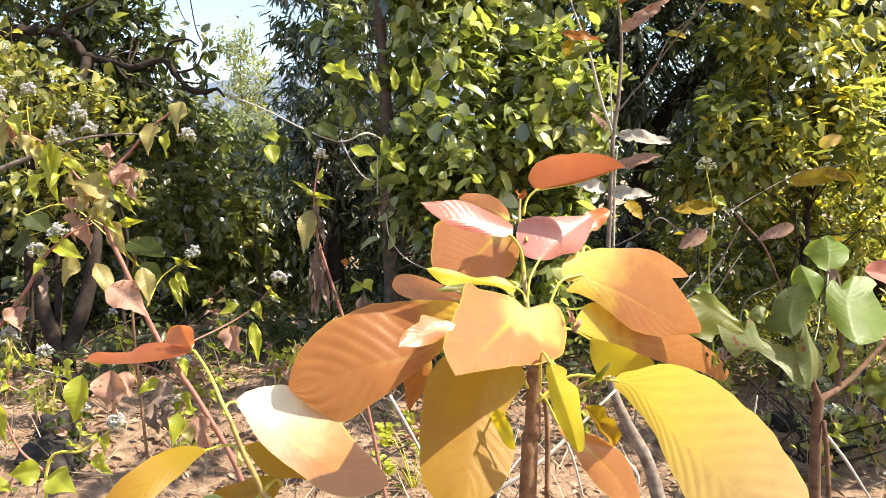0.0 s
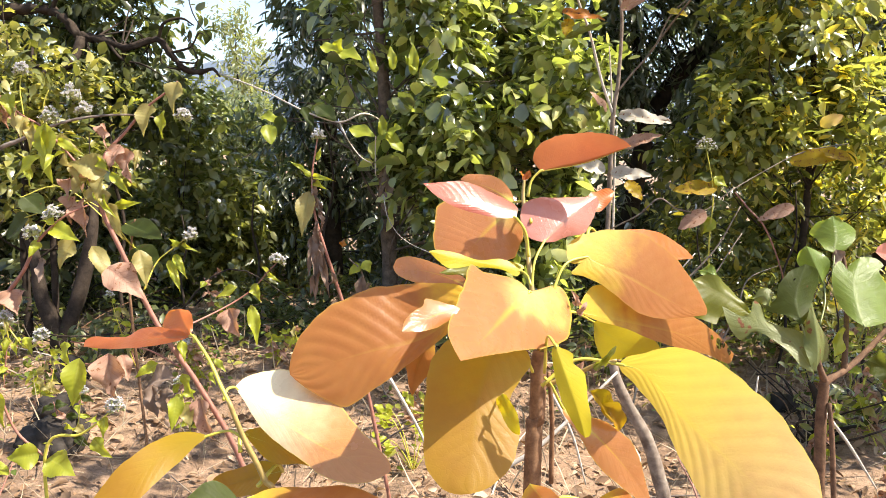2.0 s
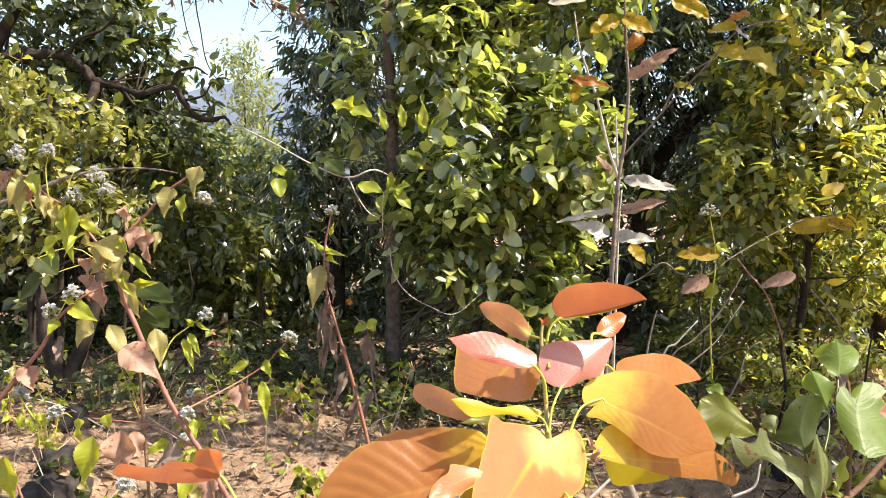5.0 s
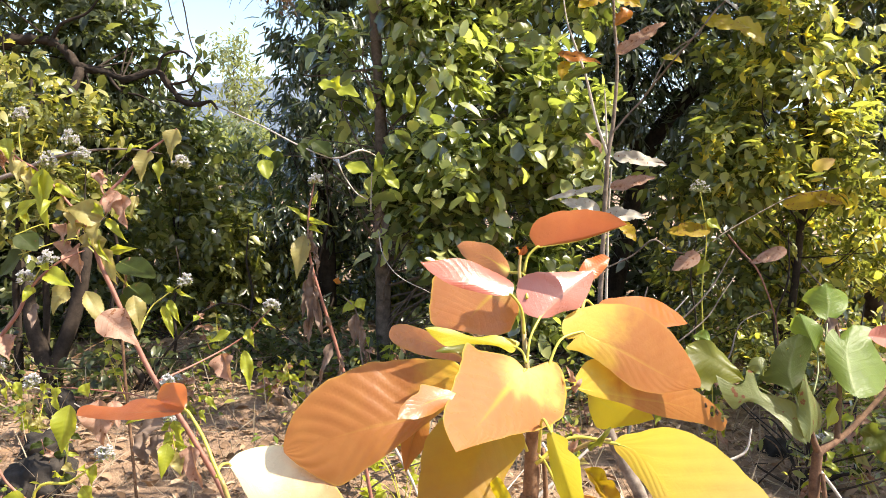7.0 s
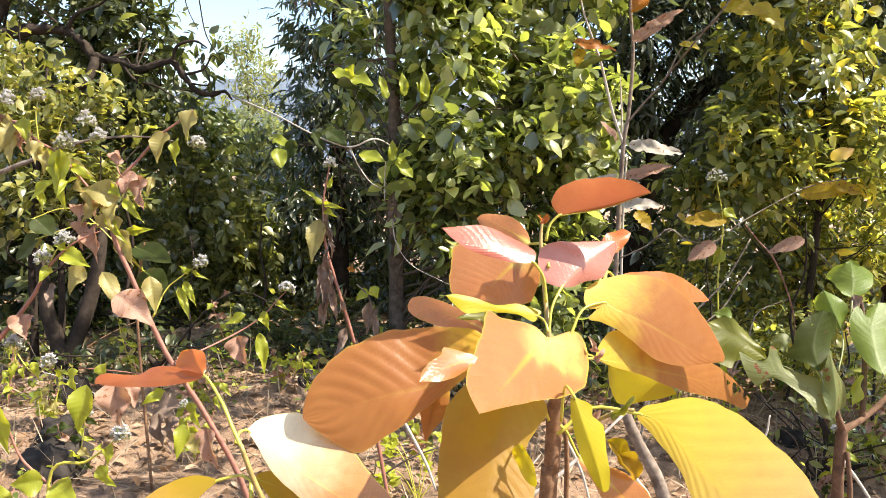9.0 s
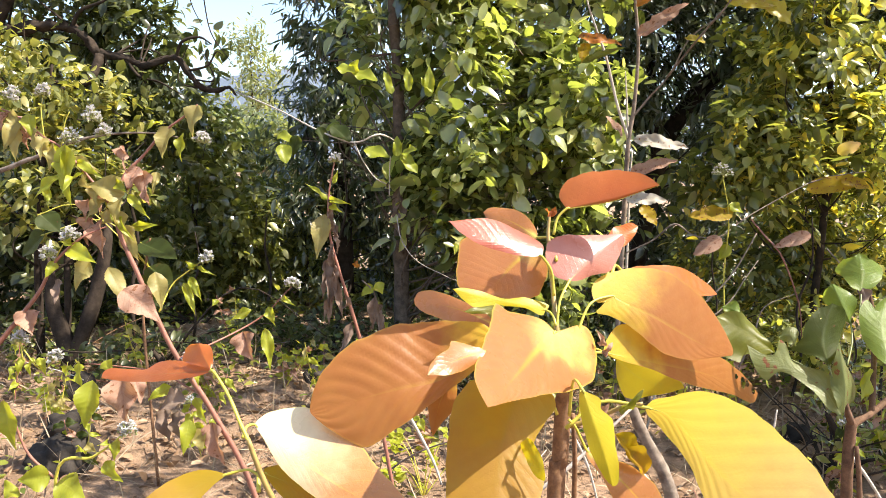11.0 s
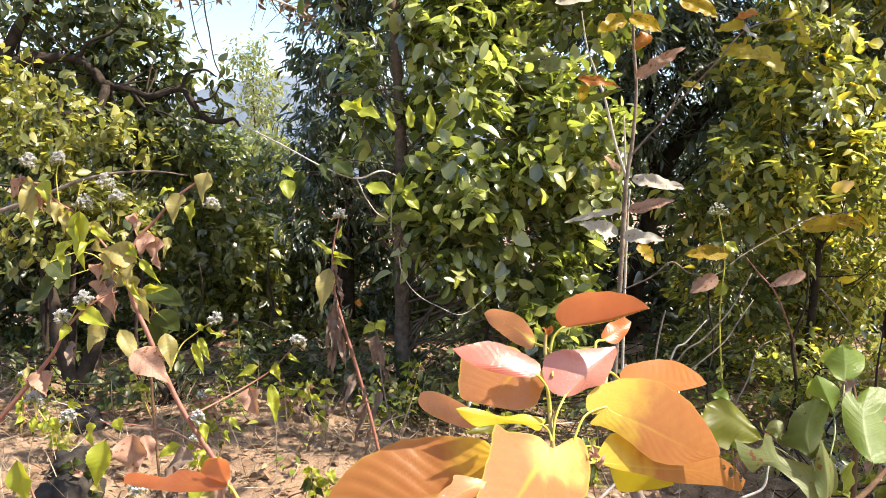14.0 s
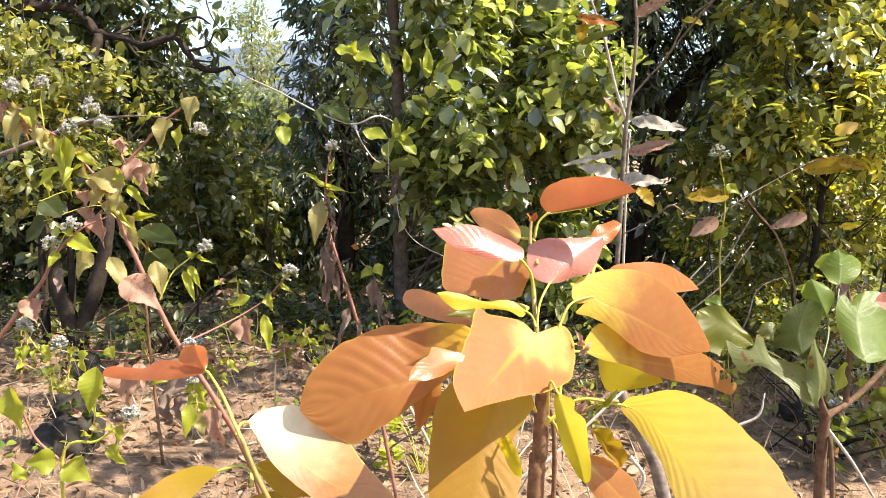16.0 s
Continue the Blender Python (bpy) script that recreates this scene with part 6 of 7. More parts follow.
leaf(gs, FRESH, "crinkled light green leaf", [(0.799, 1.620, 1.157), (0.780, 1.630, 1.202), (0.765, 1.640, 1.237)], (-0.85, 0.31, -0.43), (0.82, 0.48, 0.3),
     [(0.139, 0.069), (0.441, 0.124), (0.635, 0.324), (0.882, 0.23)],
     [(0.192, 0.297), (0.5, 0.378), (0.791, 0.288)], root=(0.762, 1.550, 1.092), nerve=OLIVERIB, stalk=0.0015, wave=0.4, seed=46, ripple=2.0, crumple=0.008)
leaf(gs, FRESH, "green leaf with an eaten edge", [(0.834, 1.660, 1.220), (0.844, 1.680, 1.256), (0.843, 1.700, 1.294)], (-0.93, 0.35, -0.07), (0.91, 0.38, -0.14),
     [(0.066, 0.218), (0.417, 0.417), (0.59, 0.574), (0.784, 0.412), (0.868, 0.165)],
     [(0.098, 0.314), (0.43, 0.585), (0.752, 0.829), (0.914, 0.645), (0.901, 0.303)], root=(0.818, 1.630, 1.181), nerve=OLIVERIB, stalk=0.0015, wave=0.4, seed=45, ripple=1.8)
leaf(gs, CRISP, "", [(0.834, 1.655, 1.228), (0.840, 1.650, 1.205), (0.846, 1.645, 1.179)], (-0.93, 0.24, -0.26), (0.93, 0.32, 0.19),
     [(0.154, 0.172), (0.603, 0.2)],
     [(0.251, 0.257), (0.686, 0.173)], nerve=OLIVERIB, stalk=0.0015, wave=0.4, seed=53, ripple=1.0, crumple=0.01)
leaf(gs, FRESH, "fresh green notched leaf", [(0.823, 1.505, 1.100), (0.829, 1.550, 1.138), (0.847, 1.600, 1.175), (0.883, 1.650, 1.214)], (-0.96, 0.27, 0.02), (0.97, 0.14, -0.19),
     [(0.088, 0.084), (0.299, 0.149), (0.523, 0.193), (0.773, 0.21), (0.874, 0.166), (0.693, 0.09), (0.884, 0.076)],
     [(0.026, 0.125), (0.169, 0.335), (0.463, 0.51), (0.651, 0.406), (0.791, 0.246), (0.913, 0.267), (1.01, 0.133)], root=(0.821, 1.520, 1.063), nerve=OLIVERIB, stalk=0.0015, wave=0.4, seed=47, ripple=1.0)
leaf(gs, OLIVELIME, "yellow-green crumpled leaf", [(0.661, 1.640, 1.092), (0.606, 1.650, 1.130), (0.545, 1.660, 1.159)], (0.47, 0.52, 0.71), (-0.48, -0.46, -0.75),
     [(0.219, 0.128), (0.372, 0.223), (0.528, 0.237), (0.709, 0.207), (0.876, 0.149)],
     [(0.183, 0.208), (0.382, 0.322), (0.404, 0.483), (0.58, 0.503), (0.79, 0.536), (0.968, 0.283)], root=(0.736, 1.500, 1.014), nerve=OLIVERIB, stalk=0.0015, wave=0.4, seed=50, ripple=1.2, crumple=0.012)
leaf(gs, FRESH, "", [(0.602, 1.670, 1.161), (0.584, 1.680, 1.171), (0.564, 1.690, 1.174)], (0.42, 0.48, 0.77), (-0.33, 0.06, -0.94),
     [(0.309, 0.368), (0.722, 0.285)],
     [(0.304, 0.129), (0.698, 0.175)], nerve=OLIVERIB, stalk=0.0015, wave=0.4, seed=51, ripple=0.4)
blade(gs, (0.881, 1.580, 1.018), (0.910, 1.500, 0.991), (0.899, 1.560, 1.031), (0.881, 1.520, 0.982), GREEN, "green leaf with a brown scorched patch", seed=49, stalk=0.0018, rib=OLIVERIB, bites=2, crumple=0.012, grain=26.0, wave=0.6)
blade(gs, (0.749, 1.250, 1.262), (0.661, 1.200, 1.281), (0.704, 1.220, 1.294), (0.696, 1.200, 1.260), PINK, "", seed=52, stalk=0.0018)


# ---- flowering weeds ----
def flower_head(parent, at, size, seed, count=14):
    """A flat-topped cluster of small white tufts on thin green stalks."""
    rng = np.random.default_rng(seed)
    at = local(parent, at)
    stalks, tufts = [], []
    for k in range(count):
        a, r = rng.uniform(0, 6.28), size * math.sqrt(rng.random())
        end = at + np.array((r * math.cos(a), r * math.sin(a) * 0.8, 0.010 * rng.uniform(-1, 1) + 0.35 * size - 0.9 * r * r / size))
        root = at + np.array((0, 0, -size * 0.55))
        stalks.append(tube_data([(*root, 0.0010), (*((root + end) / 2 + (0, 0, -0.1 * size)), 0.0009), (*(end - (0, 0, 0.006)), 0.0016), (*end, 0.0030)], 5, 3))
        v, f = [], []
        n = 12
        for i in range(n):
            w, lift = 6.28 * i / n + rng.uniform(-0.2, 0.2), rng.uniform(0.1, 1.2)
            d = np.array((math.cos(w) * math.cos(lift), math.sin(w) * math.cos(lift), math.sin(lift)))
            side = np.cross(d, (0, 0, 1.0))
            side /= np.linalg.norm(side) + 1e-9
            p, length, wd = end, 0.010 * rng.uniform(0.7, 1.2), 0.0032
            b = len(v)
            v += [p, p + d * length * 0.6 + side * wd, p + d * length, p + d * length * 0.6 - side * wd]
            f.append((b, b + 1, b + 2, b + 3))
        tufts.append((v, f))
    v, f = joined(stalks)
    head = put("flower_head", mesh_of("flower_head", v, f, CALYX), parent, "cluster of small white tufted flowers")
    v, f = joined(tufts)
    tagged(put("petal_tuft", tagged_mesh("petal_tuft", v, f), head), kind="stuff")
    return head


def tagged_mesh(name, v, f):
    return mesh_of(name, v, f, PETAL, smooth=False)


LANCE = ((0, 0), (0.08, 0.6), (0.24, 1.0), (0.45, 0.92), (0.68, 0.52), (0.86, 0.2), (1, 0))


def weed(label, stems, leaves, flowers, seed, name="flowering_weed", category="weed", size=0.025, bushy=0, withered=0):
    """stems: lines with radii; leaves: (base, tip, width, material); flowers: places."""
    foot = stems[0][0][0][:3]
    ob = thing(name, foot, label, category)
    for line, material in stems:
        limb("stalk", line, material, ob, sides=7, rough=0.05)
    rng = np.random.default_rng(seed)
    for i, (base, tip, width, material) in enumerate(leaves):
        face = np.array((rng.uniform(-0.5, 0.5), -0.8, rng.uniform(0.1, 0.7)))
        dry = material in (DRYLEAF, CRISP)
        flat_blade(ob, base, tip, width, material, face=face, fold=rng.uniform(0.4, 1.0) if dry else rng.uniform(0.1, 0.5), seed=seed * 50 + i, n=44, m=5, stalk=0.0012, teeth=0 if dry else 13,
                   curl=rng.uniform(0, 0.03), wave=0.9 if dry else 0.5, crumple=0.008 if dry else 0.004, bites=1 if dry else 0, ripple=2.6, rib=REDSTEM if dry else SHOOT, widths=(LANCE, LANCE))
    for line, material in stems[: withered]:
        pts = smooth_line(line, 5)
        for j in range(len(pts) // 5, len(pts) - len(pts) // 4, 3):
            o = pts[j, :3] + (rng.uniform(-0.02, 0.02), -0.012, 0)
            drop_to = o + np.array((rng.uniform(-0.035, 0.035), rng.uniform(-0.02, 0.02), -rng.uniform(0.06, 0.14)))
            flat_blade(ob, o, drop_to, rng.uniform(0.014, 0.026), CRISP, face=(rng.uniform(-1, 1), -0.8, 0.2), fold=1.4, seed=seed * 80 + j, n=34, m=4, stalk=0.0009,
                       wave=0.4, curl=rng.uniform(-0.05, 0.05), crumple=0.011, grain=60.0, rib=REDSTEM, name="withered_leaf")
    for line, material in stems[1: 1 + bushy]:
        pts = smooth_line(line, 4)
        for j in range(2, len(pts) - 1, 2):
            w = rng.uniform(0, 6.28)
            for turn in (0, math.pi):
                d = np.array((math.cos(w + turn), 0.6 * math.sin(w + turn), rng.uniform(-1.6, -0.2)))
                o = pts[j, :3]
                mat = (LIME, WEEDLEAF, WEEDLEAF, LIME, WEEDLEAF, DRYLEAF)[rng.integers(0, 6)]
                flat_blade(ob, o, o + d / np.linalg.norm(d) * rng.uniform(0.05, 0.12), rng.uniform(0.025, 0.05), mat, face=(rng.uniform(-0.5, 0.5), -0.8, 0.4), fold=0.35,
                           seed=seed * 90 + j, n=18, m=4, stalk=0.001, curl=0.02, wave=0.6, crumple=0.005, rib=SHOOT, widths=(LANCE, LANCE))
    for i, at in enumerate(flowers):
        flower_head(ob, at, size * rng.uniform(0.8, 1.2), seed * 70 + i, int(rng.integers(26, 40)))
    return ob


def drop(p):
    """The same line carried down to the ground."""
    return (p[0] + 0.08, p[1], height(p[0], p[1]) - 0.01)


weed("tall weed with a red stalk and drooping yellowing leaves",
     [([(*drop((-0.570, 2.350, 0.388)), 0.0095), (*(-0.604, 2.350, 0.419), 0.009), (*(-0.729, 2.350, 0.669), 0.0085), (*(-0.861, 2.350, 0.877), 0.008), (*(-0.961, 2.350, 1.100), 0.0075), (*(-1.021, 2.350, 1.249), 0.0065), (*(-1.019, 2.380, 1.378), 0.005), (*(-0.961, 2.400, 1.455), 0.0045), (*(-0.894, 2.400, 1.530), 0.004), (*(-0.826, 2.400, 1.582), 0.003), (*(-0.792, 2.400, 1.613), 0.002)], REDSTEM),
      ([(*(-1.021, 2.350, 1.249), 0.005), (*(-1.053, 2.350, 1.322), 0.004), (*(-1.120, 2.350, 1.404), 0.004), (*(-1.198, 2.370, 1.473), 0.0038), (*(-1.254, 2.380, 1.502), 0.0035), (*(-1.346, 2.400, 1.564), 0.003), (*(-1.395, 2.400, 1.585), 0.002)], REDSTEM),
      ([(*(-0.833, 2.350, 0.845), 0.0035), (*(-0.771, 2.450, 0.866), 0.0032), (*(-0.692, 2.550, 0.902), 0.003), (*(-0.626, 2.570, 0.948), 0.0026), (*(-0.575, 2.570, 1.005), 0.002), (*(-0.538, 2.570, 1.044), 0.0015)], REDSTEM),
      ([(*(-0.898, 2.350, 0.983), 0.003), (*(-0.877, 2.400, 1.059), 0.0024), (*(-0.833, 2.400, 1.099), 0.002), (*(-0.776, 2.400, 1.143), 0.0015)], SHOOT),
      ([(*(-0.790, 2.350, 0.740), 0.003), (*(-0.890, 2.360, 0.790), 0.0026), (*(-0.961, 2.360, 0.802), 0.0022), (*(-1.035, 2.350, 0.811), 0.002), (*(-1.132, 2.350, 0.816), 0.0018)], REDSTEM),
      ([(*(-1.198, 2.370, 1.473), 0.002), (*(-1.184, 2.370, 1.546), 0.0018), (*(-1.169, 2.370, 1.580), 0.0014)], SHOOT),
      ([(*(-1.254, 2.380, 1.502), 0.002), (*(-1.261, 2.380, 1.578), 0.0018), (*(-1.255, 2.380, 1.620), 0.0014)], SHOOT)],
     [((-0.792, 2.400, 1.613), (-0.809, 2.370, 1.522), 0.055, WEEDLEAF), ((-0.875, 2.400, 1.545), (-0.903, 2.370, 1.454), 0.063, WEEDLEAF), ((-0.837, 2.400, 1.526), (-0.843, 2.370, 1.446), 0.034, LIME), ((-0.953, 2.350, 1.422), (-0.982, 2.320, 1.353), 0.051, DRYLEAF),
      ((-0.945, 2.350, 1.412), (-0.915, 2.320, 1.309), 0.055, DRYLEAF), ((-0.910, 2.380, 1.407), (-0.912, 2.350, 1.351), 0.026, WEEDLEAF), ((-0.899, 2.400, 1.560), (-0.942, 2.370, 1.547), 0.026, LIME), ((-0.997, 2.350, 1.483), (-0.993, 2.320, 1.404), 0.022, DRYLEAF),
      ((-1.175, 2.350, 1.483), (-1.158, 2.320, 1.300), 0.071, LIME), ((-1.192, 2.350, 1.389), (-1.270, 2.320, 1.321), 0.034, LIME), ((-1.227, 2.350, 1.355), (-1.219, 2.320, 1.296), 0.022, LIME), ((-1.313, 2.400, 1.570), (-1.287, 2.370, 1.504), 0.047, LIME),
      ((-1.358, 2.400, 1.538), (-1.343, 2.370, 1.432), 0.043, WEEDLEAF), ((-1.140, 2.350, 1.434), (-1.054, 2.320, 1.389), 0.026, LIME), ((-0.997, 2.350, 1.337), (-1.098, 2.320, 1.375), 0.083, WEEDLEAF), ((-0.997, 2.330, 1.327), (-1.020, 2.300, 1.258), 0.047, WEEDLEAF),
      ((-0.987, 2.350, 1.337), (-0.913, 2.320, 1.273), 0.026, LIME), ((-1.034, 2.350, 1.386), (-0.977, 2.320, 1.342), 0.030, LIME), ((-1.118, 2.370, 1.319), (-1.118, 2.340, 1.261), 0.039, DRYLEAF), ((-1.107, 2.370, 1.264), (-1.119, 2.340, 1.184), 0.047, DRYLEAF),
      ((-1.071, 2.350, 1.262), (-1.058, 2.320, 1.146), 0.051, DRYLEAF), ((-1.012, 2.350, 1.289), (-0.994, 2.320, 1.237), 0.043, WEEDLEAF), ((-1.003, 2.370, 1.245), (-0.965, 2.340, 1.138), 0.063, WEEDLEAF), ((-1.001, 2.400, 1.238), (-0.907, 2.370, 1.248), 0.032, LIME),
      ((-1.043, 2.330, 1.119), (-0.963, 2.300, 1.004), 0.051, WEEDLEAF), ((-0.991, 2.320, 1.057), (-0.870, 2.290, 0.968), 0.095, DRYLEAF), ((-0.917, 2.370, 1.104), (-0.884, 2.340, 0.992), 0.055, WEEDLEAF), ((-0.840, 2.400, 1.069), (-0.791, 2.370, 0.976), 0.030, LIME),
      ((-0.821, 2.400, 1.087), (-0.773, 2.370, 1.018), 0.026, LIME), ((-0.806, 2.400, 1.114), (-0.821, 2.370, 1.139), 0.018, LIME), ((-0.794, 2.400, 1.122), (-0.749, 2.370, 1.103), 0.018, LIME), ((-0.677, 2.570, 0.956), (-0.745, 2.540, 0.923), 0.032, LIME),
      ((-0.620, 2.570, 0.969), (-0.597, 2.540, 0.915), 0.037, LIME), ((-0.631, 2.570, 0.896), (-0.602, 2.540, 0.759), 0.041, LIME), ((-0.701, 2.550, 0.886), (-0.659, 2.520, 0.796), 0.079, DRYLEAF), ((-0.575, 2.570, 1.005), (-0.540, 2.540, 0.987), 0.020, LIME),
      ((-0.974, 2.350, 0.778), (-0.944, 2.320, 0.704), 0.051, DRYLEAF), ((-1.004, 2.320, 0.790), (-0.984, 2.290, 0.651), 0.091, DRYLEAF), ((-0.862, 2.350, 0.752), (-0.930, 2.320, 0.717), 0.037, LIME), ((-0.817, 2.350, 0.712), (-0.896, 2.320, 0.696), 0.063, CRISP),
      ((-0.850, 2.380, 0.665), (-0.846, 2.350, 0.580), 0.055, CRISP), ((-0.801, 2.330, 0.657), (-0.808, 2.300, 0.552), 0.047, LIME), ((-0.790, 2.350, 0.722), (-0.745, 2.320, 0.645), 0.036, LIME), ((-0.782, 2.350, 0.624), (-0.758, 2.320, 0.559), 0.047, WEEDLEAF),
      ((-0.738, 2.350, 0.644), (-0.693, 2.320, 0.519), 0.067, DRYLEAF), ((-0.908, 2.400, 0.666), (-0.879, 2.370, 0.568), 0.051, CRISP), ((-1.065, 2.350, 0.827), (-1.037, 2.320, 0.798), 0.047, LIME), ((-0.790, 2.350, 0.829), (-0.767, 2.320, 0.767), 0.028, LIME)],
     [(-1.254, 2.380, 1.644), (-1.109, 2.380, 1.579), (-1.171, 2.370, 1.511), (-1.082, 2.400, 1.530), (-0.789, 2.420, 1.516), (-0.769, 2.400, 1.154), (-0.538, 2.570, 1.055), (-1.363, 2.400, 1.633), (-0.803, 2.340, 0.848)], 61, bushy=1)
weed("weed with a white flower cluster and shrivelled leaves",
     [([(*drop((-2.080, 2.300, 0.0)), 0.008), (*(-1.720, 2.300, 0.440), 0.008), (*(-1.363, 2.300, 0.885), 0.0075), (*(-1.304, 2.300, 0.958), 0.007), (*(-1.237, 2.300, 1.044), 0.006), (*(-1.199, 2.300, 1.118), 0.005), (*(-1.155, 2.300, 1.169), 0.004), (*(-1.098, 2.300, 1.214), 0.003), (*(-1.040, 2.320, 1.243), 0.002)], REDSTEM),
      ([(*(-1.199, 2.300, 1.118), 0.0025), (*(-1.167, 2.300, 1.178), 0.002), (*(-1.146, 2.300, 1.207), 0.0014)], SHOOT),
      ([(*(-1.304, 2.300, 0.958), 0.002), (*(-1.283, 2.280, 0.846), 0.0018), (*(-1.287, 2.280, 0.894), 0.0014)], SHOOT),
      ([(*(-1.328, 2.300, 0.926), 0.002), (*(-1.239, 2.290, 0.811), 0.0018), (*(-1.184, 2.280, 0.846), 0.0014)], SHOOT)],
     [((-1.146, 2.300, 1.177), (-1.051, 2.270, 1.144), 0.054, LIME), ((-1.083, 2.300, 1.139), (-1.123, 2.270, 1.058), 0.054, WEEDLEAF), ((-1.278, 2.300, 0.986), (-1.245, 2.270, 0.915), 0.070, DRYLEAF), ((-1.125, 2.300, 0.830), (-1.106, 2.270, 0.763), 0.039, LIME),
      ((-1.056, 2.250, 0.794), (-1.075, 2.220, 0.650), 0.070, LIME), ((-1.185, 2.300, 1.136), (-1.203, 2.270, 1.089), 0.031, LIME), ((-1.132, 2.300, 1.188), (-1.153, 2.270, 1.203), 0.023, LIME), ((-1.261, 2.300, 0.842), (-1.270, 2.270, 0.794), 0.025, LIME),
      ((-1.296, 2.300, 0.841), (-1.296, 2.270, 0.800), 0.025, LIME), ((-1.177, 2.300, 1.085), (-1.175, 2.270, 1.014), 0.031, CRISP), ((-1.244, 2.300, 0.843), (-1.210, 2.270, 0.803), 0.027, LIME)],
     [(-1.140, 2.300, 1.224), (-1.206, 2.300, 1.165), (-1.289, 2.280, 0.908), (-1.184, 2.280, 0.857)], 62)
weed("low green weed with white flowers by the path",
     [([(*drop((-1.198, 2.200, 0.413)), 0.006), (*(-1.148, 2.200, 0.510), 0.005), (*(-1.038, 2.200, 0.579), 0.004), (*(-0.983, 2.200, 0.619), 0.003), (*(-0.939, 2.200, 0.659), 0.002)], SHOOT),
      ([(*(-1.148, 2.200, 0.510), 0.004), (*(-1.227, 2.200, 0.583), 0.004), (*(-1.273, 2.200, 0.700), 0.003), (*(-1.297, 2.200, 0.741), 0.002)], REDSTEM)],
     [((-0.963, 2.200, 0.636), (-0.963, 2.170, 0.586), 0.030, LIME), ((-1.002, 2.200, 0.567), (-0.939, 2.170, 0.519), 0.044, LIME), ((-0.983, 2.200, 0.619), (-0.994, 2.170, 0.638), 0.022, LIME), ((-1.297, 2.200, 0.741), (-1.250, 2.170, 0.602), 0.081, LIME),
      ((-1.162, 2.200, 0.518), (-1.247, 2.170, 0.513), 0.074, LIME), ((-1.137, 2.200, 0.505), (-1.050, 2.170, 0.467), 0.085, LIME), ((-1.060, 2.200, 0.590), (-1.060, 2.170, 0.635), 0.022, LIME), ((-1.263, 2.200, 0.479), (-1.287, 2.170, 0.457), 0.063, LIME)],
     [(-0.932, 2.200, 0.675)], 63)
weed("slender weed with shrivelled dark leaves and a white flower",
     [([(*drop((-0.263, 2.950, 0.397)), 0.008), (*(-0.286, 2.950, 0.488), 0.0075), (*(-0.368, 2.930, 0.806), 0.007), (*(-0.437, 2.900, 1.040), 0.006), (*(-0.476, 2.900, 1.179), 0.005), (*(-0.484, 2.900, 1.315), 0.004), (*(-0.471, 2.900, 1.412), 0.003), (*(-0.463, 2.900, 1.454), 0.002)], REDSTEM)],
     [((-0.484, 2.900, 1.315), (-0.554, 2.850, 1.374), 0.025, LIME), ((-0.484, 2.900, 1.315), (-0.399, 2.850, 1.306), 0.022, LIME), ((-0.484, 2.900, 1.302), (-0.429, 2.850, 1.272), 0.025, LIME), ((-0.467, 2.900, 1.374), (-0.450, 2.900, 1.423), 0.018, LIME), ((-0.497, 2.900, 1.260), (-0.519, 2.850, 1.098), 0.07, WEEDLEAF), ((-0.476, 2.900, 1.232), (-0.440, 2.880, 1.177), 0.030, CRISP),
      ((-0.485, 2.900, 1.093), (-0.502, 2.900, 0.941), 0.036, CRISP), ((-0.472, 2.900, 1.061), (-0.477, 2.900, 0.833), 0.036, CRISP), ((-0.455, 2.900, 1.029), (-0.422, 2.900, 0.856), 0.030, CRISP), ((-0.444, 2.900, 0.986), (-0.509, 2.900, 0.854), 0.024, CRISP), ((-0.393, 2.920, 0.852), (-0.444, 2.900, 0.679), 0.030, CRISP), ((-0.340, 2.930, 0.740), (-0.394, 2.930, 0.560), 0.030, CRISP)],
     [(-0.458, 2.900, 1.471)], 64, withered=1)
weed("withered vine clump hanging on the trunk",
     [([(*(-0.417, 5.300, 1.412), 0.006), (*(-0.430, 5.200, 1.220), 0.008), (*(-0.427, 5.100, 1.035), 0.006)], GREYBARK)],
     [((-0.426, 5.150, 1.260), (-0.442, 5.100, 1.054), 0.060, CRISP), ((-0.403, 5.150, 1.242), (-0.389, 5.100, 1.036), 0.054, CRISP), ((-0.435, 5.100, 1.149), (-0.403, 5.100, 0.979), 0.060, CRISP), ((-0.418, 5.150, 1.298), (-0.454, 5.100, 1.167), 0.054, CRISP)], [], 65, withered=1, name="withered_vine", category="vine")
weed("slender dry weed with curled leaves under the tree",
     [([(*drop((-0.403, 4.200, 0.082)), 0.006), (*(-0.421, 4.200, 0.471), 0.005), (*(-0.454, 4.200, 0.726), 0.004), (*(-0.532, 4.200, 0.819), 0.003)], GREYBARK)],
     [((-0.454, 4.200, 0.805), (-0.407, 4.200, 0.742), 0.07, LIME), ((-0.470, 4.200, 0.789), (-0.539, 4.200, 0.724), 0.06, LIME), ((-0.454, 4.200, 0.726), (-0.469, 4.200, 0.534), 0.060, CRISP), ((-0.438, 4.200, 0.662), (-0.399, 4.200, 0.471), 0.048, CRISP), ((-0.564, 4.200, 0.882), (-0.558, 4.200, 0.929), 0.04, ORANGE), ((-0.421, 4.200, 0.406), (-0.467, 4.200, 0.211), 0.048, CRISP)], [], 66, withered=1)
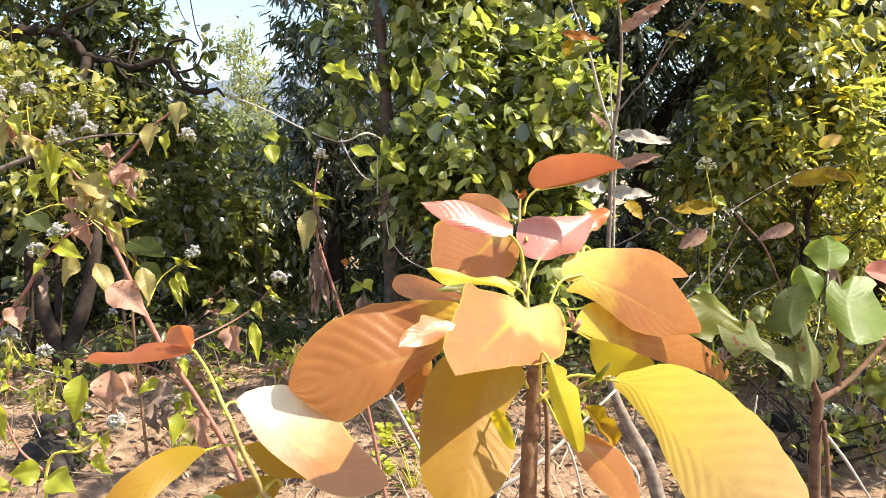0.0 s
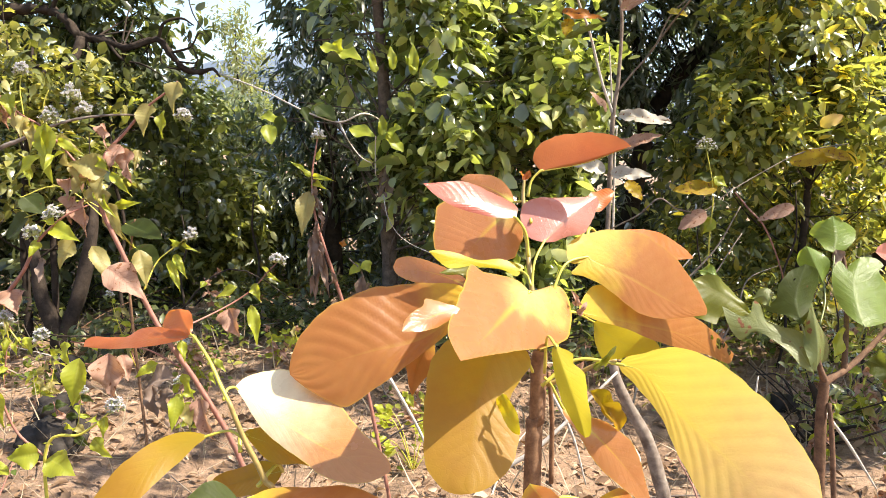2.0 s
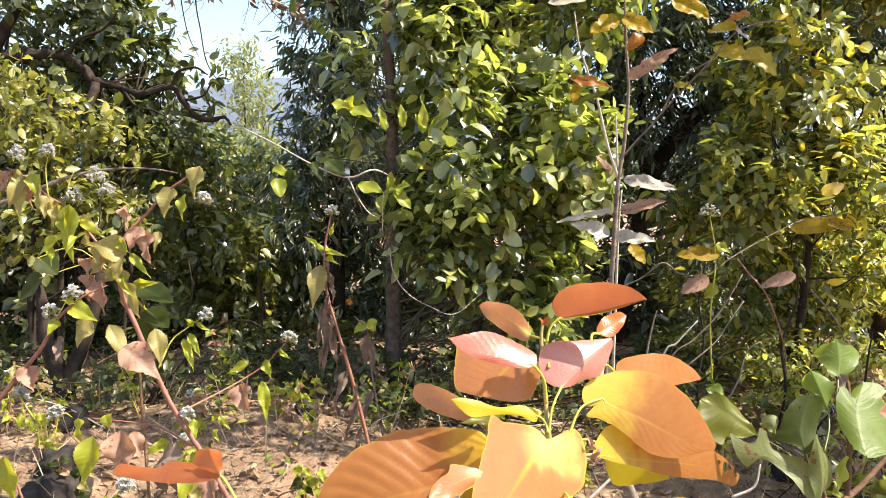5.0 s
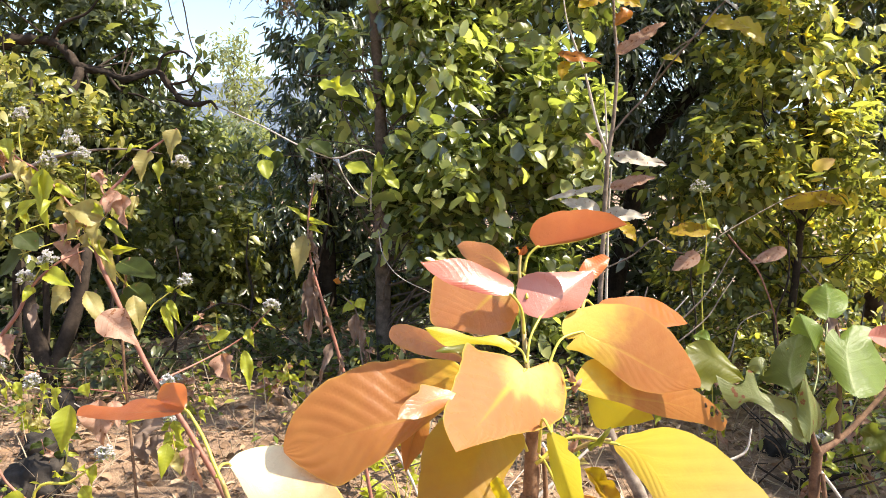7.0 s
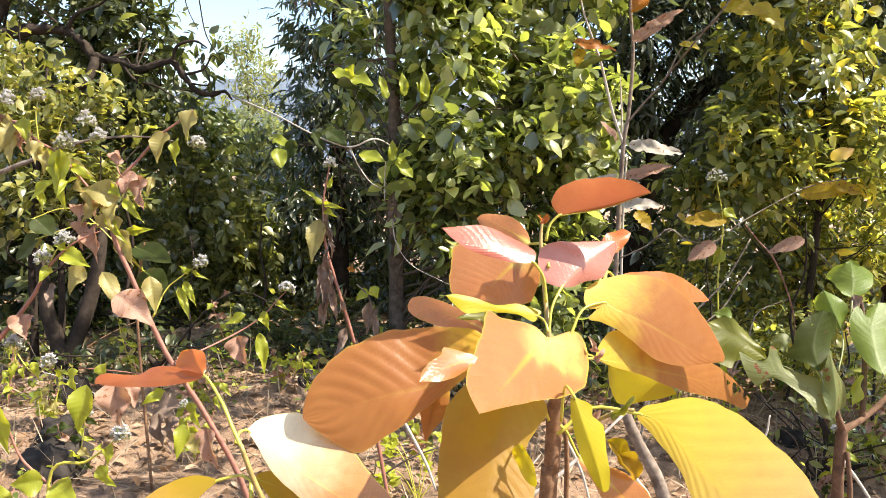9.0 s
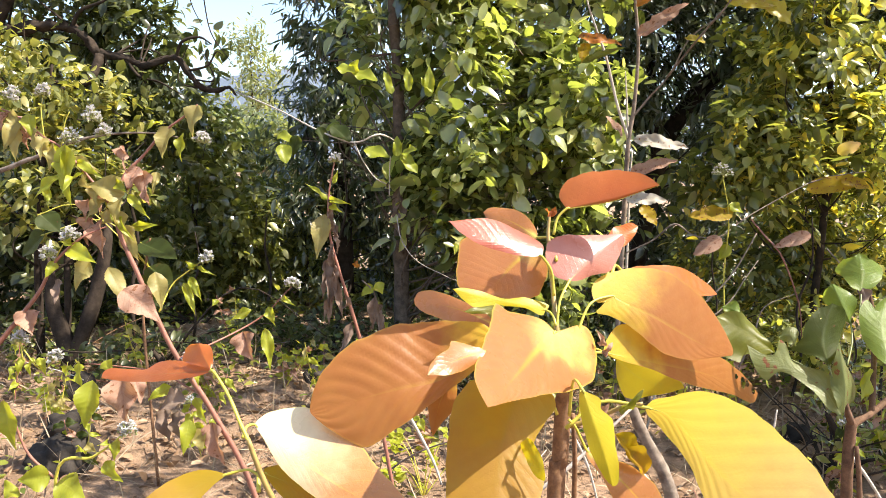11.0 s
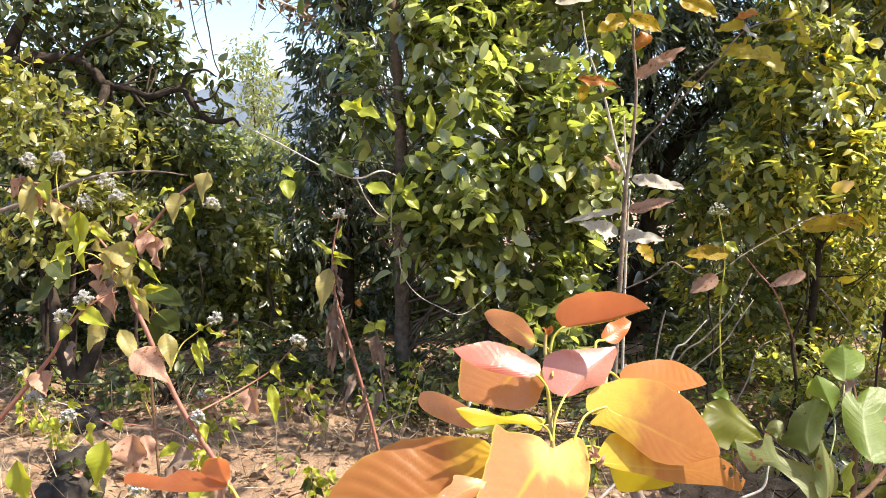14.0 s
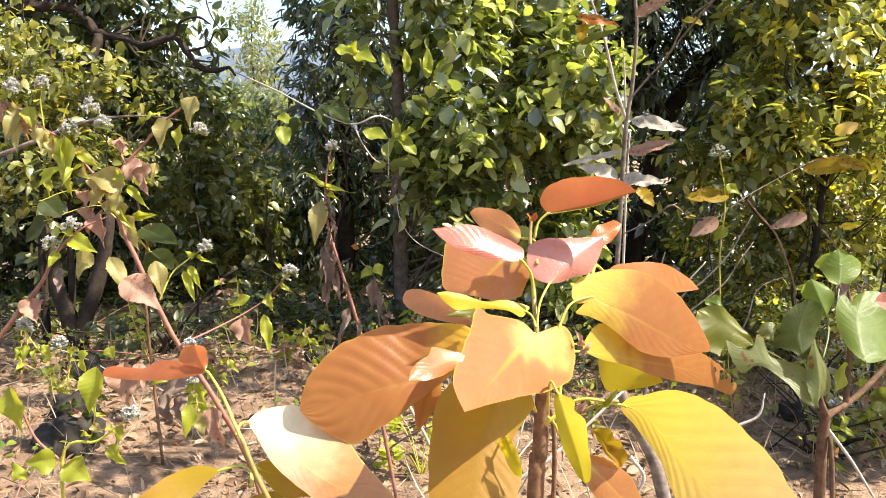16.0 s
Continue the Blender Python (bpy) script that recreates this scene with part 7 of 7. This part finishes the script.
weed("flowering weed against the olive bush",
     [([(*drop((1.596, 4.600, 0.068)), 0.006), (*(1.576, 4.600, 0.766), 0.005), (*(1.578, 4.600, 1.175), 0.004), (*(1.524, 4.600, 1.442), 0.003)], SHOOT)],
     [((1.573, 4.600, 1.276), (1.449, 4.600, 1.291), 0.06, GREEN), ((1.573, 4.600, 1.276), (1.669, 4.600, 1.227), 0.06, LIME), ((1.545, 4.600, 1.359), (1.611, 4.600, 1.384), 0.04, GREEN), ((1.579, 4.600, 1.040), (1.534, 4.600, 0.937), 0.08, LIME), ((1.592, 4.600, 1.108), (1.675, 4.600, 1.126), 0.07, GREEN)],
     [(1.522, 4.600, 1.482)], 67, size=0.06)

# broad dark green leaves beside the weed
bl = thing("broad_leaved_seedling", drop((-1.381, 3.300, 0.402)), "seedling with broad dark green leaves", "seedling")
limb("stem", [(*drop((-1.381, 3.300, 0.402)), 0.007), (*(-1.359, 3.300, 0.758), 0.006), (*(-1.339, 3.300, 1.032), 0.005), (*(-1.324, 3.300, 1.107), 0.003)], STEM, bl)
for base, tip, w, mat in (((-1.367, 3.300, 1.086), (-1.171, 3.200, 1.035), 0.11, GREEN), ((-1.328, 3.300, 0.983), (-1.191, 3.200, 0.926), 0.10, GREEN), ((-1.341, 3.300, 0.958), (-1.269, 3.250, 0.819), 0.08, GREEN), ((-1.724, 3.200, 1.121), (-1.825, 3.200, 1.023), 0.12, GREEN), ((-1.745, 3.200, 1.203), (-1.664, 3.200, 1.134), 0.10, GREEN)):
    flat_blade(bl, base, tip, w, mat, face=(0, -0.6, 0.8), seed=int(abs(base[0] * 97 + base[2] * 31)), n=16, m=5, root=(-1.333, 3.300, 0.983))

# grey bent stem and bleached twigs behind the copper sapling
stick("grey bent woody stem of an old shrub", [(*(0.755, 2.300, 0.200), 0.0234), (*(0.683, 2.300, 0.435), 0.0211), (*(0.644, 2.300, 0.550), 0.0195), (*(0.579, 2.300, 0.664), 0.0172), (*(0.533, 2.300, 0.768), 0.0140), (*(0.520, 2.350, 0.912), 0.0094), (*(0.558, 2.500, 1.028), 0.0062)], GREYBARK, "old_stem", "stem", 12)
for a, b, c, r in (((0.148, 2.100, 0.512), (0.302, 2.100, 0.622), (0.508, 2.150, 0.812), 0.007), ((0.326, 2.200, 0.743), (0.396, 2.200, 0.610), (0.442, 2.200, 0.457), 0.005), ((0.552, 2.200, 0.596), (0.595, 2.200, 0.529), (0.550, 2.200, 0.442), 0.006),
                   ((-0.167, 2.600, 0.643), (-0.067, 2.600, 0.464), (-0.027, 2.600, 0.364), 0.006), ((1.214, 2.400, 0.625), (1.301, 2.400, 0.517), (1.401, 2.400, 0.370), 0.006), ((0.998, 2.600, 0.549), (1.072, 2.600, 0.591), (1.087, 2.600, 0.671), 0.005),
                   ):
    stick("bleached dry twig caught among the stems", [(*a, r), (*b, r * 0.9), (*c, r * 0.5)], PALETWIG, "dry_twig", "twig", 6)


stick("grey bent stick leaning into the weeds", [(-3.9, 4.3, -0.03, 0.022), (*(-3.397, 4.300, 0.980), 0.02), (*(-2.529, 4.300, 1.379), 0.014), (*(-2.398, 4.300, 1.432), 0.012), (*(-2.169, 4.300, 1.530), 0.009), (*(-1.968, 4.350, 1.579), 0.007), (*(-1.763, 4.400, 1.590), 0.005), (*(-1.639, 4.500, 1.571), 0.003)], GREYBARK, "dry_twig", "twig", 8)


def small_weed(x, y, tall, seed, flowers):
    """A low weed with drooping leaves in pairs along its stalks."""
    rng = np.random.default_rng(seed)
    foot = np.array((x, y, height(x, y) - 0.005))
    stems, leaves, heads = [], [], []
    for k in range(rng.integers(2, 4)):
        lean = rng.normal(size=2) * 0.22 * tall
        top = foot + (lean[0], lean[1], tall * rng.uniform(0.7, 1.0))
        mid = (foot + top) / 2 + (lean[0] * 0.15, lean[1] * 0.15, 0.05 * tall)
        stems.append(([(*foot, 0.004), (*mid, 0.003), (*top, 0.0015)], (SHOOT, REDSTEM)[k % 2]))
        for i in range(5):
            f = 0.3 + 0.16 * i
            o = foot + (top - foot) * f
            w = rng.uniform(0, 6.28)
            for turn in (0, math.pi):
                d = np.array((math.cos(w + turn), math.sin(w + turn), rng.uniform(-1.1, 0.1)))
                leaves.append((o, o + d / np.linalg.norm(d) * rng.uniform(0.05, 0.10), rng.uniform(0.025, 0.045), (LIME, WEEDLEAF, GREEN, LIME, DRYLEAF)[rng.integers(0, 5)]))
        if k < flowers:
            heads.append(top + (0, 0, 0.01))
    return tagged(weed("low green weed on the litter-strewn ground", stems, leaves, heads, seed, size=0.03), group="small weeds on the ground")


for i, (x, y, tall, fl) in enumerate((((-1.25, 3.7, 0.4, 1), (-0.75, 4.3, 0.5, 0), (-1.95, 4.7, 0.55, 1), (-2.5, 4.2, 0.45, 1), (-0.35, 4.9, 0.5, 0), (0.95, 4.7, 0.45, 0), (1.55, 4.1, 0.5, 1), (2.05, 3.5, 0.4, 0), (2.5, 4.6, 0.6, 1), (1.15, 3.3, 0.35, 0), (1.75, 2.8, 0.35, 1), (-1.5, 5.2, 0.6, 0), (0.3, 4.3, 0.4, 0), (-0.1, 3.6, 0.3, 0), (-1.7, 3.4, 0.3, 1), (-2.1, 3.9, 0.35, 0), (-1.05, 4.6, 0.35, 0), (-1.45, 4.4, 0.3, 1), (-0.6, 3.4, 0.3, 0), (0.75, 3.9, 0.3, 0))
     + ((1.35, 4.6, 0.4, 1), (2.1, 4.3, 0.35, 1), (1.7, 3.4, 0.35, 1)))):
    small_weed(x, y, tall, 200 + i, fl)

# ---- ground cover ----
def scatter(rng, k, x0, x1, y0, y1):
    x, y = rng.uniform(x0, x1, k), rng.uniform(y0, y1, k)
    return np.stack([x, y, np.array([height(a, b) for a, b in zip(x, y)])], 1)


rng = np.random.default_rng(5)
k = 17000
p = np.vstack([scatter(rng, 8000, -5, 5, 1.2, 8.5), scatter(rng, 9000, -3.6, 3.6, 1.6, 6.2)]) + np.stack([np.zeros(k), np.zeros(k), rng.uniform(0.002, 0.03, k)], 1)
tagged(leaf_cloud("leaf_litter", p, rng.normal(size=(k, 3)) * (1, 1, 0.3), rng.normal(size=(k, 3)) * 0.55 + (0, 0, 1), rng.uniform(0.15, 1.0, k) ** 2 * 0.075 + 0.008, rng.uniform(0.2, 0.7, k), LITTER, bend=rng.uniform(-0.2, 0.6, (k, 1)), fold=0.6), "curled brown dead leaves strewn over the earth", "leaf litter", kind="stuff")
centres = np.vstack([scatter(rng, 100, -4.5, 4.5, 3.2, 6.5), scatter(rng, 50, -3.5, 3.5, 4.6, 5.6)])
at, ways, ups, sizes = [], [], [], []
for c in centres:
    tall = rng.uniform(0.06, 0.34)
    k = rng.integers(10, 34)
    r = rng.normal(size=(k, 2)) * 0.07
    z = rng.uniform(0.1, 1.0, k) * tall
    at.append(np.c_[c[0] + r[:, 0] * (0.5 + z / tall), c[1] + r[:, 1], c[2] + z])
    ways.append(np.c_[r * 8 + rng.normal(size=(k, 2)) * 0.6, rng.normal(size=k) * 0.3])
    ups.append(rng.normal(size=(k, 3)) * 0.5 + (0, 0, 1))
    sizes.append(rng.uniform(0.025, 0.065, k))
at, ways, ups, sizes = np.vstack(at), np.vstack(ways), np.vstack(ups), np.concatenate(sizes)
tagged(leaf_cloud("ground_weeds", at, ways, ups, sizes, rng.uniform(0.45, 0.7, len(sizes)), HERB), "small yellow-green herbs growing between the litter", "weeds", kind="stuff")
k = 6000
p = scatter(rng, k, -4.5, 4.5, 1.8, 6.2)
tagged(leaf_cloud("dry_grass", p, np.c_[rng.normal(size=(k, 2)) * 0.7, rng.uniform(0.0, 1.2, k)], rng.normal(size=(k, 3)), rng.uniform(0.06, 0.30, k), rng.uniform(0.012, 0.03, k), STRAW, bend=0.35), "thin dry straw and fallen twigs", "dry grass", kind="stuff")
# broken stalks standing and lying between the weeds
rng = np.random.default_rng(8)
for i in range(70):
    x, y = rng.uniform(-3.2, 3.2), rng.uniform(2.1, 6.0)
    if abs(x) < 0.25 and y < 2.4:
        continue
    z = height(x, y)
    tall, lean = rng.uniform(0.05, 0.5), rng.normal(size=2) * 0.35
    a = (x, y, z - 0.01, 0.0045)
    m1 = (x + lean[0] * 0.5, y + lean[1] * 0.5, z + tall * 0.6, 0.0038)
    e = (x + lean[0] * 1.1 + rng.normal() * 0.05, y + lean[1], z + tall, 0.002)
    stick("broken dry stalk among the ground weeds", [a, m1, e], (PALETWIG, GREYBARK, REDSTEM, STEM)[i % 4], "dry_stalk", "stalk", 5)

# small herb with rounded lime leaves
hb = thing("lime_herb", drop((-0.149, 3.300, 0.015)), "low herb with small rounded lime-green leaves", "herb")
rng = np.random.default_rng(9)
foot = np.array(drop((-0.200, 3.300, 0.014)))
for i in range(9):
    tip = np.array((-0.202, 3.300, 0.196)) + rng.normal(size=3) * (0.13, 0.08, 0.07)
    limb("stalk", [(*foot, 0.003), (*((foot + tip) / 2 + (0, 0, 0.05)), 0.002), (*tip, 0.0012)], SHOOT, hb, sides=5)
    for k in range(5):
        w = rng.uniform(0, 6.28)
        o = tip + (0, 0, -0.02 * k)
        flat_blade(hb, o, o + np.array((math.cos(w) * 0.045, math.sin(w) * 0.045, 0.012)), 0.034, LIME, face=(rng.normal() * 0.3, -0.4, 0.9), n=8, m=3, stalk=0.0008, fat=0.4)

for i, (x, y, r) in enumerate(((-1.80, 3.45, 0.15), (-2.25, 4.4, 0.13), (-0.9, 4.8, 0.08), (1.9, 4.2, 0.09), (-1.95, 3.75, 0.12))):
    bm = bmesh.new()
    bmesh.ops.create_icosphere(bm, subdivisions=4, radius=r)
    for v in bm.verts:
        d = v.co.normalized()
        v.co = v.co * (1 + 0.35 * noise.noise(d * 1.7 + Vector((i * 3.1, 0, 0))) + 0.12 * noise.noise(d * 5 + Vector((0, i, 0)))) * 1.0
        v.co.z *= 0.85
    me = bpy.data.meshes.new("stone")
    bm.to_mesh(me)
    bm.free()
    me.materials.append(ROCK)
    me.shade_smooth()
    st = put("stone", me)
    st.location = (x, y, height(x, y) + r * 0.15)
    tagged(st, "weathered dark stone half sunk in earth", "stone", "stones on the ground")
